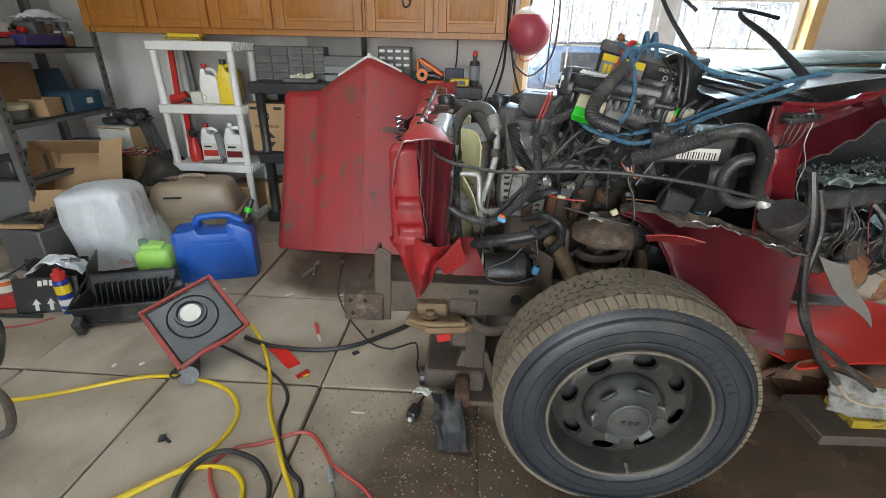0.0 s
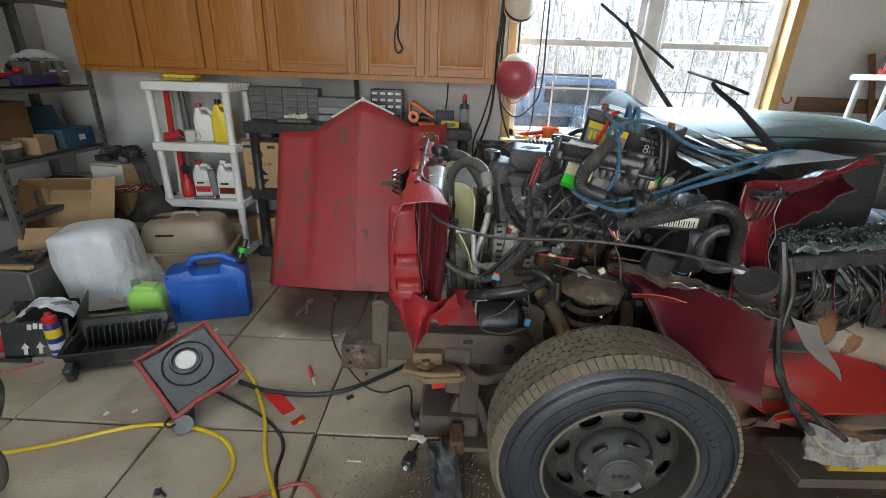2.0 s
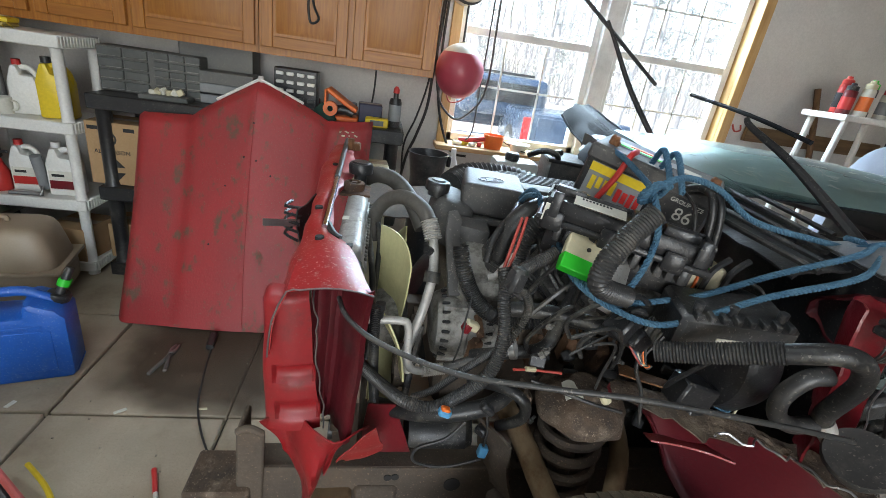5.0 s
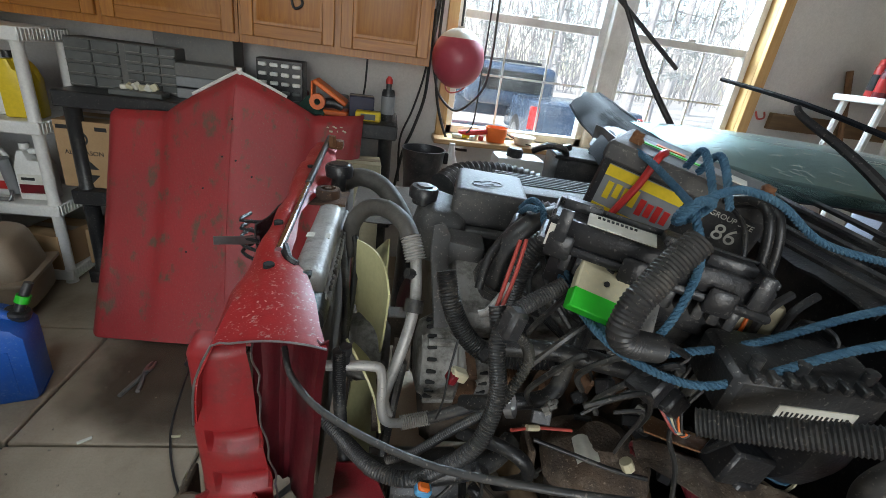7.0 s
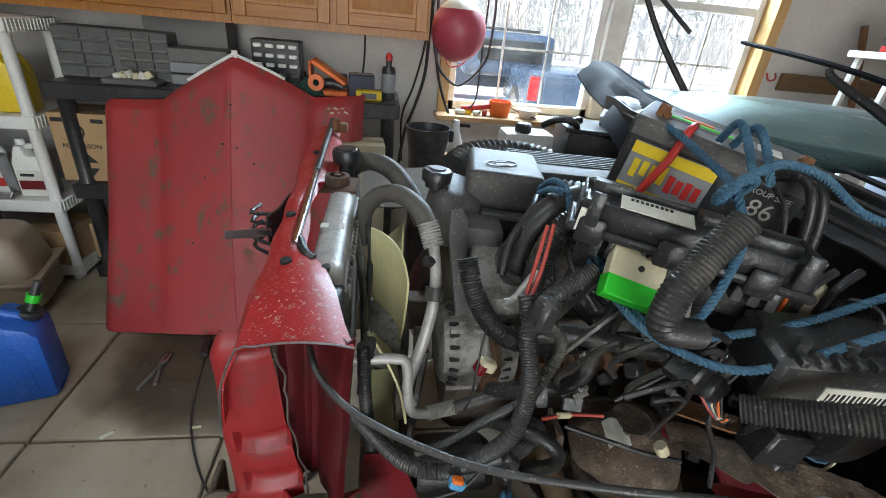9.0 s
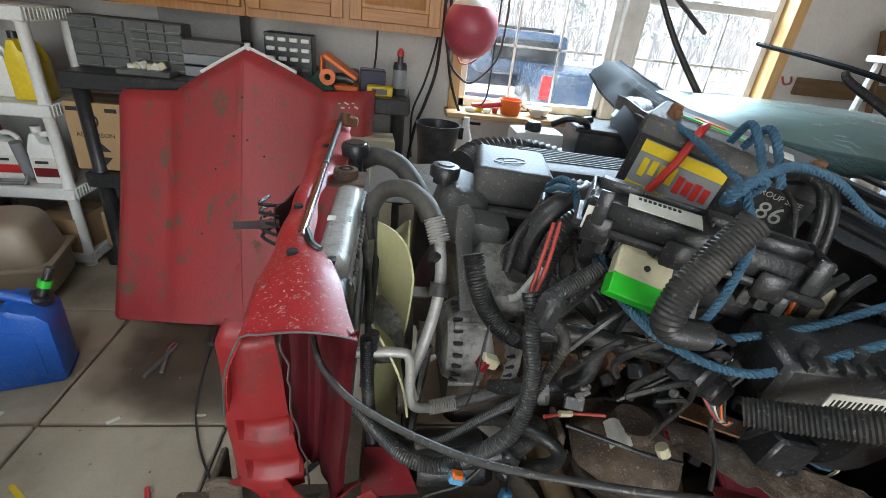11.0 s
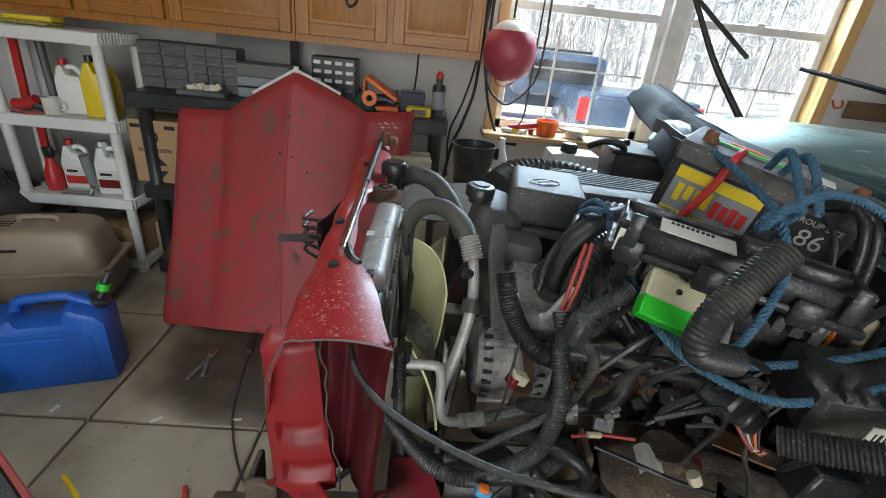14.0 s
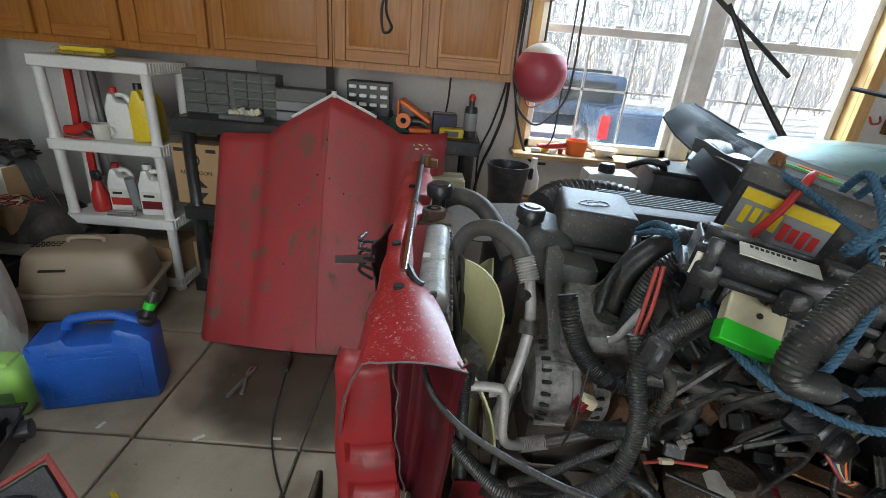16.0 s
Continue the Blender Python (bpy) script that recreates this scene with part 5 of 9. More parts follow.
lathe(bm, [(0, 0), (0.004, 0), (0.004, 0.002), (0, 0.002)], rz_ @ pose(0.042, -0.036, -0.0005), 10)
part("relay_hole", bm, "ink", relay)
bm = bmesh.new()
box(bm, (0.107, -0.06, -0.03), (0.055, 0.11, 0.03), rot(0, 18, 0), bev=0.006)
bm.transform(rz_)
part("module_case", bm, "aluminium", truck, "dull aluminium module case")
part("green_clip", B((0.86, 1.60, 1.035), (0.022, 0.016, 0.022), rot(0, 25, 0), bev=0.003), "green", truck)
part("wire", T([(0.85, 1.595, 1.03), (0.842, 1.59, 1.0), (0.83, 1.59, 0.98)], 0.003, 6, 3), "orange", truck)
for dx, dz in ((0.036, -0.006), (0.053, -0.010)):
    part("battery_cable", T([(0.80 + dx, 1.70, 1.165 + dz), (0.812 + dx, 1.665, 1.178 + dz), (0.815 + dx, 1.635, 1.170 + dz), (0.818 + dx, 1.62, 1.125), (0.822 + dx, 1.615, 1.06), (0.815 + dx, 1.60, 1.005), (0.80 + dx * 0.6, 1.59, 0.95), (0.79 + dx * 0.5, 1.60, 0.88)], 0.0072, 10, 6), "rubber", truck, "thick black battery cable")
part("thin_wire", T([(0.83, 1.69, 1.16), (0.835, 1.64, 1.13), (0.825, 1.61, 1.05), (0.79, 1.585, 0.96), (0.77, 1.58, 0.90)], 0.0035, 8, 6), "rubber", truck)
part("lead_sleeve", T([(0.503, 1.64, 0.993), (0.508, 1.625, 0.965), (0.515, 1.615, 0.945)], 0.0135, 12, 3, rib=0.0012, pitch=0.005), "hose_grey", truck)
part("cover_step", B((0.502, 1.965, 0.925), (0.092, 0.085, 0.072), rot(0, 6, -6), bev=0.010, seg=2), "dusty_plastic", truck)
ecm_m = frame3((0.778, 1.538, 1.010), (0.97, -0.18, 0.02), (0.2, 0.9, 0.12))
bm = bmesh.new()
box(bm, (0.09, 0, -0.04), (0.19, 0.10, 0.075), bev=0.008)
for i in range(8):
    box(bm, (0.015 + 0.021 * i, -0.045, 0.0), (0.010, 0.02, 0.012), bev=0.002)
for x in (0.02, 0.075, 0.155):
    lathe(bm, [(0, 0), (0.008, 0), (0.008, 0.016), (0.004, 0.018), (0, 0.018)], pose(x, -0.03, 0.0), 10)
bm.transform(ecm_m)
ecm = part("engine_computer", bm, "engine_plastic", truck, "black engine computer with barcode label")
bm = bmesh.new()
box(bm, (0.105, -0.0508, -0.050), (0.095, 0.002, 0.028))
bm.transform(ecm_m)
part("computer_label", bm, "paper", ecm, "white barcode sticker")
for i in range(14):
    bm = bmesh.new()
    box(bm, (0.065 + 0.006 * i, -0.0522, -0.054), (0.0015 + 0.0015 * (i % 2), 0.001, 0.018))
    bm.transform(ecm_m)
    part("label_mark", bm, "ink", ecm)
part("brake_reservoir", B((0.85, 1.63, 1.012), (0.12, 0.07, 0.06), rot(0, -4, -10), bev=0.012, seg=2), "ivory", truck, "yellowed brake fluid reservoir")
for x in (0.815, 0.855, 0.895):
    part("tee_hook", T([(x, 1.585, 1.0), (x + 0.005, 1.58, 1.045), (x + 0.035, 1.585, 1.068)], 0.006, 6, 4), "black_plastic", truck)
part("brake_booster", L([(0, 0), (0.06, 0), (0.115, 0.02), (0.125, 0.05), (0.115, 0.09), (0.05, 0.12), (0, 0.12)], pose(0.90, 1.60, 0.88, 0, 90, 0), 32), "black_plastic", truck, "round black brake booster")

# inner fender, liner, rusty scraps
arch = smooth_path([(0.762, 1.612, 0.752), (0.830, 1.616, 0.725), (0.887, 1.617, 0.673), (0.925, 1.612, 0.612), (0.956, 1.603, 0.548), (1.01, 1.55, 0.48), (1.08, 1.46, 0.455), (1.175, 1.385, 0.455)], 5)
brow = smooth_path([(0.762, 1.610, 0.768), (0.815, 1.560, 0.792), (0.880, 1.525, 0.788), (0.950, 1.490, 0.782), (1.000, 1.468, 0.776), (1.045, 1.448, 0.772), (1.085, 1.415, 0.770), (1.130, 1.385, 0.766)], 5)
def fender_at(u, v):
    k = min(u * (len(arch) - 1), len(arch) - 1.001)
    n0, f = int(k), k - int(k)
    p = Vector(arch[n0]).lerp(Vector(arch[n0 + 1]), f).lerp(Vector(brow[n0]).lerp(Vector(brow[n0 + 1]), f), v)
    p.y += 0.045 * math.sin(math.pi * v) * math.sin(math.pi * min(1, u * 1.05)) - 0.02 * max(0, 1 - v / 0.12) ** 2
    return p + jig(p, 0.006, 7)


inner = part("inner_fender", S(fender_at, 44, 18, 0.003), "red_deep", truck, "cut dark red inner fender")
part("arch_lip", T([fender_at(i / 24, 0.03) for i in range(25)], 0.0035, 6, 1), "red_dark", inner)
for u_, v_ in ((0.14, 0.6), (0.30, 0.72)):
    part("bolt_hole", L([(0, 0), (0.004, 0), (0.004, 0.002), (0, 0.002)], pose(*(fender_at(u_, v_) + Vector((0, -0.002, 0))), 90), 10), "inside_shade", inner)
# unseen housing and dark sheet added to close the bright gap in the arch
part("bell_housing", L([(0, 0), (0.12, 0.0), (0.16, 0.05), (0.17, 0.18), (0.11, 0.34), (0.09, 0.62), (0, 0.62)], pose(0.98, 2.05, 0.56, 0, 90, 0), 28), "frame_steel", truck, "unseen oily gearbox housing added as a dark backing")
part("splash_shield", S(crumpled((0.86, 1.76, 0.80), (1.10, 1.74, 0.80), (1.10, 1.76, 0.36), (0.86, 1.76, 0.36), 0.015, 5), 10, 10, 0.004), "black_plastic", truck, "added dark sheet standing for the shade behind the arch")
bm = bmesh.new()
sheet(bm, lambda u, v: fender_at(u * 0.97, 1.0) + Vector((-0.01 * v, (-0.052 - 0.02 * math.sin(9 * u)) * v + 0.012 * v * math.sin(41 * u), 0.006 + 0.004 * math.sin(17 * u) + (0.012 * math.sin(13 * u) - 0.012) * v)) + jig((u * 5, v, 0), 0.007, 4), 56, 6, 0.002)
part("torn_ledge", bm, "rust_scale", truck, "torn rusty fender ledge")
part("torn_edge", T([fender_at(0.30 + 0.65 * i / 20, 1.0) + Vector((-0.01, -0.056 - 0.02 * math.sin(9 * (0.30 + 0.65 * i / 20)) + 0.012 * math.sin(41 * (0.30 + 0.65 * i / 20)), 0.002 - 0.005 * (i % 2))) for i in range(21)], 0.0022, 5, 2), "steel", truck, "bare torn metal edge")
for a, b, c, d, mt in (((0.775, 1.60, 0.800), (0.90, 1.51, 0.805), (0.92, 1.585, 0.79), (0.80, 1.66, 0.785), "rust_orange"),
                       ((0.80, 1.50, 0.735), (0.93, 1.44, 0.74), (0.95, 1.52, 0.70), (0.83, 1.56, 0.69), "red_dusty"),
                       ):
    part("metal_scrap", S(crumpled(a, b, c, d, 0.012, 12), 10, 6, 0.003), mt, truck)

# firewall, pillar, cowl
part("firewall", S(crumpled((1.10, 1.47, 1.10), (1.10, 2.75, 1.12), (1.08, 2.75, 0.45), (1.14, 1.47, 0.45), 0.02, 5), 20, 12, 0.004), "black_plastic", truck, "grimy near-black firewall")
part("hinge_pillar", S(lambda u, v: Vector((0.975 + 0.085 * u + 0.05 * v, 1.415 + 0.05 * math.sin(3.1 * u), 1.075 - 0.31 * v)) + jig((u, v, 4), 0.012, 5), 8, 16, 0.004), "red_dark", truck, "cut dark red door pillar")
part("cut_edge", T([(1.06 + 0.05 * v + 0.006 * math.sin(20 * v), 1.41, 1.075 - 0.31 * v) for v in [i / 12 for i in range(13)]], 0.0016, 5, 2), "steel", truck, "bare torn metal edge")
def dash_side(u, v):
    top = Vector((1.055, 1.432, 1.066)).lerp(Vector((1.32, 1.475, 1.130)), u)
    low = Vector((1.108, 1.462, 0.930)).lerp(Vector((1.30, 1.480, 1.062)), u ** 1.25)
    p = top.lerp(low, v)
    p.y += 0.13 * math.sin(math.pi * v) ** 0.7 * (1 - 0.35 * u)
    return p + jig((u * 2, v * 2, 2), 0.010, 4)


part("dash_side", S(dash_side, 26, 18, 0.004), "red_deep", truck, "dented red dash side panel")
part("torn_edge", T([dash_side(i / 16, 1.0) + Vector((0, -0.003, 0.003 * (i % 2))) for i in range(17)], 0.0016, 5, 1), "steel", truck, "bare torn metal edge")
part("torn_edge", T([dash_side(i / 16, 0.0) + Vector((0, -0.003, 0)) for i in range(17)], 0.004, 6, 1), "red_dark", truck)
# black sheet stands for the shade inside the torn-open dash
part("dash_cavity", S(crumpled((1.08, 1.66, 1.12), (1.50, 1.64, 1.12), (1.50, 1.66, 0.86), (1.08, 1.66, 0.86), 0.02, 6), 12, 8, 0.004), "black_plastic", truck)
part("cowl_edge", T([(0.99, 1.40, 1.085), (1.10, 1.43, 1.083), (1.20, 1.45, 1.10), (1.27, 1.47, 1.13), (1.31, 1.48, 1.14)], 0.005, 8, 5), "red_dark", truck)
bm = bmesh.new()
sheet(bm, lambda u, v: Vector((0.98 + 0.16 * u + 0.12 * v, 1.55 + 1.10 * v, 1.065 + 0.03 * u + 0.03 * v)) + jig((u, v * 3, 0), 0.01, 4), 8, 24, 0.005)
part("cowl_panel", bm, "black_plastic", truck, "broken black plastic cowl panel")
for i in range(5):
    part("cowl_strip", T([(1.0 + 0.035 * i, 1.52 + 0.03 * i, 1.085 + 0.008 * i), (0.98 + 0.04 * i, 1.80, 1.10 + 0.008 * i), (1.02 + 0.04 * i, 2.20, 1.11 + 0.01 * i)], 0.006, 6, 5), "engine_plastic" if i % 2 else "black_plastic", truck)
part("paper_scrap", S(crumpled((1.055, 1.47, 1.112), (1.222, 1.425, 1.150), (1.20, 1.56, 1.145), (1.06, 1.60, 1.118), 0.008, 8), 10, 6, 0.002), M["cowl_flap"], truck, "loose grey cowl flap")
bm = bmesh.new()
box(bm, (1.03, 1.395, 1.055), (0.075, 0.035, 0.014), rot(0, -8, 10), bev=0.003)
for i in range(5):
    box(bm, (1.003 + 0.014 * i, 1.392, 1.063), (0.009, 0.03, 0.006), rot(0, -8, 10))
conn = part("pillar_plug", bm, "black_plastic", truck, "flat black connector hanging by wires")
for i in range(4):
    part("wire", T([(1.01 + 0.012 * i, 1.39, 1.05), (1.0 + 0.012 * i, 1.385, 1.02), (1.005 + 0.008 * i, 1.40, 0.995), (1.0, 1.43, 0.98)], 0.002, 5, 4), "rubber", conn)
# loose cowl vent panels stacked on the far fender
def vent(u, v, dz=0.0):
    """The loose panel: u from its far raised end down to the near end, v across from the low to the high edge."""
    a = Vector((1.087, 3.00, 1.165)).lerp(Vector((1.125, 2.50, 1.055)), u)
    b = Vector((1.238, 3.09, 1.228)).lerp(Vector((1.250, 2.56, 1.130)), u)
    a.z -= 0.030 * math.sin(math.pi * u)
    p = a.lerp(b, v)
    p.z += 0.026 * math.sin(math.pi * min(1, v * 1.2)) + dz
    if u < 0.12:
        p += Vector((0, 1, 0.25)) * (0.010 * math.sin(17 * v) * (1 - u / 0.12))
    return p + jig(p, 0.004, 9)


cowl = part("cowl_grille", S(vent, 30, 14, 0.005), "cowl_plastic", truck, "loose dark cowl grille panel with slots")
part("grille_rim", T([vent(u, 0.02) + Vector((0, 0, -0.004)) for u in [i / 12 for i in range(13)]], 0.006, 6, 3), "cowl_plastic", cowl)
part("grille_rim", T([vent(u, 0.98) for u in [i / 12 for i in range(13)]], 0.004, 6, 3), "cowl_plastic", cowl)
for i in range(4):
    for j in range(2):
        for k in range(4):
            part("vent_slot", S(lambda u, v: vent(0.36 + 0.135 * i + 0.105 * u, 0.30 + 0.25 * j + 0.05 * k + 0.030 * v, 0.0022), 5, 2, 0.0006), "inside_shade", cowl)
for k, (du, dx, dy, dz, w) in enumerate(((0.25, -0.02, -0.16, -0.055, 0.75), (0.30, -0.05, -0.20, -0.075, 0.6), (0.2, 0.02, -0.10, -0.045, 0.9))):
    part("cowl_flap", S(lambda u, v: vent(du + (1 - du) * u, v * w, dz) + Vector((dx, dy, 0.02 * math.sin(5 * u + k))), 18, 6, 0.004), "cowl_plastic" if k % 2 else "engine_plastic", truck, "loose dark plastic cowl strip")
bm = bmesh.new()
box(bm, (1.08, 2.72, 0.93), (0.26, 0.22, 0.16), rot(0, 2, -8), bev=0.012, seg=2)
box(bm, (1.08, 2.72, 1.015), (0.28, 0.24, 0.014), rot(0, 2, -8), bev=0.004)
part("air_box", bm, "black_plastic", truck, "black plastic air cleaner box")
bm = bmesh.new()
box(bm, (0.832, 2.76, 0.925), (0.185, 0.12, 0.115), bev=0.02, seg=2)
res = part("washer_tank", bm, "white_plastic", truck, "white washer fluid tank with black cap")
part("tank_cap", L([(0, 0), (0.03, 0), (0.03, 0.025), (0.024, 0.032), (0, 0.032)], pose(0.812, 2.74, 0.980), 18), "black_plastic", res)
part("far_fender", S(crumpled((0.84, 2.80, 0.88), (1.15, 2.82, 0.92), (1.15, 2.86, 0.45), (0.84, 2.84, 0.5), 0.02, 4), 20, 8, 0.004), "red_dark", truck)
part("far_inner", S(crumpled((0.25, 2.48, 0.78), (1.1, 2.48, 0.80), (1.1, 2.76, 0.84), (0.25, 2.74, 0.82), 0.02, 5), 16, 6, 0.004), "frame_steel", truck)
# unseen far wheel, added to block the bright floor behind the engine
far_wheel = part("wheel", L([(0.10, 0.05), (0.19, 0.02), (0.205, 0.0), (0.26, -0.01), (0.315, 0.01), (0.338, 0.05), (0.340, 0.12), (0.335, 0.18), (0.30, 0.215), (0.205, 0.20), (0.10, 0.15)], pose(WXc, 2.50, 0.3425, -90), 48, True), "tyre_side", truck, "unseen far front wheel, added to hide bright floor")
part("throttle_cable", T([(0.98, 2.65, 1.0), (0.95, 2.62, 1.045), (0.90, 2.64, 1.05), (0.86, 2.68, 1.02)], 0.012, 8, 5), "rubber", truck)
part("sensor", B((0.965, 2.66, 1.045), (0.05, 0.03, 0.022), rot(0, -15, 0), bev=0.005), "black_plastic", truck)

# windscreen lying back on the dash, wipers
def screen(u, v):
    far = Vector((1.16, 2.62, 1.17)).lerp(Vector((1.80, 2.27, 1.185)), u)
    near = Vector((1.05, 1.93, 1.115)).lerp(Vector((1.427, 1.525, 1.180)), u)
    p = far.lerp(near, v)
    p.z += 0.012 * math.sin(math.pi * v) + 0.012 * math.sin(math.pi * u)
    return p + jig(p, 0.0025, 6)


glass = part("windscreen", S(screen, 24, 16, 0.005), "screen_glass", truck, "shattered greenish laminated windscreen")
# underlay spans 70% of the glass: frit edge plus the cab's shade painted in
part("frit_band", S(lambda u, v: screen(u, 0.30 + 0.70 * v) + Vector((0, 0, -0.007)), 22, 8, 0.002), "cowl_plastic", glass, "black ceramic border widened into a sheet for the shaded interior")
rnd = random.Random(4)
bm = bmesh.new()
for i in range(150):
    u, v, a = rnd.uniform(0.02, 0.97), rnd.uniform(0.02, 0.9), rnd.random() * 6.28
    pts = [screen(u + 0.016 * k * math.cos(a), v + 0.024 * k * math.sin(a)) + Vector((0, 0, 0.0035)) for k in range(3)]
    tube(bm, pts, 0.0004, 4, 1)
tagged(part("cracks", bm, "paper", glass, "fine white cracks"), kind="stuff")
def wiper(arm, blade, name_):
    w = part("wiper_arm", T(arm, 0.012 if name_ else 0.013, 8, 4, r1=0.006), "black_plastic", truck, "black wiper arm sticking up")
    part("wiper_blade", T(blade, 0.007 if name_ else 0.0055, 6, 3), "black_plastic" if name_ else "cowl_plastic", w)


wiper([(1.341, 2.600, 1.127), (1.192, 2.640, 1.311), (1.102, 2.680, 1.463), (1.057, 2.700, 1.539)], [(0.926, 2.700, 1.612), (1.100, 2.700, 1.495), (1.317, 2.700, 1.349)], 1)
wiper([(1.20, 1.63, 1.105), (1.178, 1.70, 1.155), (1.155, 1.82, 1.225), (1.134, 1.935, 1.277), (1.130, 1.955, 1.296)], [(1.205, 2.30, 1.330), (1.136, 1.955, 1.302), (1.145, 1.776, 1.270)], 0)

# dash, column, steering wheel
bm = bmesh.new()
box(bm, (1.69, 1.86, 1.02), (0.26, 0.36, 0.15), rot(0, 4, -8), bev=0.02, seg=2)
part("instrument_pod", bm, "black_plastic", truck, "black instrument housing")
part("dash_top", S(lambda u, v: Vector((1.42 + 0.46 * u, 1.70 + 0.95 * v - 0.10 * u, 1.10 + 0.05 * math.sin(2.6 * u) - 0.02 * v)) + jig((u, v, 9), 0.01, 4), 16, 20, 0.012), "seat_tan", truck, "torn grey-tan dash pad")
for k in range(2):
    part("dash_trim", T([(1.50, 1.66, 1.105 - 0.012 * k), (1.66, 1.64, 1.125 - 0.012 * k), (1.83, 1.66, 1.12 - 0.016 * k), (1.86, 1.68, 1.06 - 0.02 * k)], 0.0045, 6, 5), "seat_tan", truck)
part("steering_column", T([(1.45, 1.80, 0.94), (1.76, 1.77, 1.06)], 0.04, 14, 1), "black_plastic", truck)
st_m = frame3((1.80, 1.76, 1.085), (0.10, -0.98, -0.12), (-0.42, -0.12, 0.90))
ring = [st_m @ Vector((0.181 * math.cos(a), 0.181 * math.sin(a), 0)) for a in [2 * math.pi * i / 48 for i in range(49)]]
wheel2 = part("steering_wheel", T(ring, 0.0165, 10, 1), "black_plastic", truck, "black steering wheel with finger grips")
for a in (-30, 90, 210):
    part("spoke", T([st_m @ Vector((0.18 * math.cos(radians(a)), 0.18 * math.sin(radians(a)), 0)), st_m @ Vector((0.05 * math.cos(radians(a)), 0.05 * math.sin(radians(a)), 0.02))], 0.014, 8, 1), "black_plastic", wheel2)
bm = bmesh.new()
box(bm, (0, 0, 0.02), (0.13, 0.10, 0.04), bev=0.015, seg=2)
bm.transform(st_m)
part("horn_pad", bm, "black_plastic", wheel2)
part("turn_stalk", T([(1.73, 1.70, 1.075), (1.80, 1.60, 1.095), (1.86, 1.53, 1.10)], 0.011, 8, 4), "seat_tan", truck)

# cabin floor, broken glass, trim
pan = [(1.22, 1.36), (1.40, 1.40), (1.60, 1.415), (1.86, 1.47), (2.25, 1.46), (2.9, 1.46), (2.9, 2.8), (1.15, 2.8), (1.15, 1.5)]
part("floor_pan", P(pan, 0.006, pose(0, 0, 0.415)), mat("red_floor", (0.50, 0.030, 0.018), 0.3, col2=(0.42, 0.03, 0.02), dirt=(0.25, 0.06, 0.04), amt=0.2, dscale=7, coat=0.3, sharp=0.3), truck, "bright red painted cab floor")
bm = bmesh.new()
sheet(bm, lambda u, v: Vector((1.18 + 1.75 * u, 1.355 + 0.03 * math.sin(25 * u) + 0.06 * v, 0.425 - 0.09 * v + 0.012 * math.sin(31 * u))) + jig((u * 4, v, 0), 0.012, 5), 40, 5, 0.004)
part("rocker_sill", bm, "rust", truck, "torn rusty rocker sill")
bm = bmesh.new()
sheet(bm, lambda u, v: Vector((1.15 + 0.40 * u, 1.43 + 0.14 * v, 0.905 + 0.05 * u * u)) + jig((u * 3, v, 3), 0.018, 7), 30, 12, 0.006)
part("glass_rubble", bm, "glass_dirty", truck, "shattered safety glass")
cr = bmesh.new()
for i in range(240):
    u, v = rnd.random(), rnd.random()
    p = Vector((1.15 + 0.40 * u, 1.42 + 0.15 * v, 0.922 + 0.05 * u * u + 0.02 * rnd.random()))
    box(cr, p - Vector((0, 0, 0.012)), (0.0048, 0.0048, 0.004), rot(rnd.random() * 90, rnd.random() * 90, rnd.random() * 90))
tagged(part("glass_crumb", cr, "glass_dirty", truck), kind="stuff")
part("dash_beam", B((1.42, 1.52, 0.88), (0.55, 0.10, 0.05), rot(0, -7, 4), bev=0.01), "engine_plastic", truck)
part("floor_mat", S(lambda u, v: Vector((1.74 + 1.1 * u, 1.40 + 0.9 * v, 0.428)) + jig((u * 3, v * 3, 2), 0.006, 5), 20, 14, 0.003), "frame_steel", truck, "muddy torn floor covering")
# dark bar added for the shade of the void under the sill
part("rocker_underside", B((2.0, 1.56, 0.33), (1.8, 0.05, 0.15), bev=0.01), "frame_steel", truck, "added dark bar standing for the shaded void under the sill")
part("carpet_roll", T([(1.38, 1.52, 0.63), (1.50, 1.53, 0.595), (1.66, 1.53, 0.56), (1.82, 1.54, 0.53)], 0.055, 14, 6), "carpet", truck, "rolled dirty carpet")
part("carpet_end", T([(1.34, 1.53, 0.68), (1.40, 1.52, 0.63), (1.47, 1.52, 0.60)], 0.05, 12, 5), "rust_orange", truck, "orange foam insulation")
part("kick_trim", S(crumpled((1.70, 1.50, 0.66), (2.32, 1.46, 0.40), (2.42, 1.60, 0.42), (1.78, 1.60, 0.68), 0.02, 5), 14, 6, 0.006), "seat_tan", truck, "bent grey-tan kick trim")
for a, b, c, d, mt in (((1.17, 1.40, 0.74), (1.24, 1.385, 0.72), (1.37, 1.385, 0.545), (1.29, 1.39, 0.60), "seat_tan"), ((1.48, 1.50, 0.83), (1.60, 1.50, 0.80), (1.60, 1.54, 0.66), (1.52, 1.52, 0.63), "engine_plastic"),
                       ((1.60, 1.52, 0.84), (1.70, 1.52, 0.78), (1.68, 1.56, 0.66), (1.60, 1.55, 0.68), "black_plastic"), ((1.36, 1.47, 0.86), (1.52, 1.47, 0.90), (1.52, 1.52, 0.86), (1.36, 1.52, 0.83), "steel")):
    part("trim_scrap", S(crumpled(a, b, c, d, 0.015, 9), 8, 8, 0.004), mt, truck)
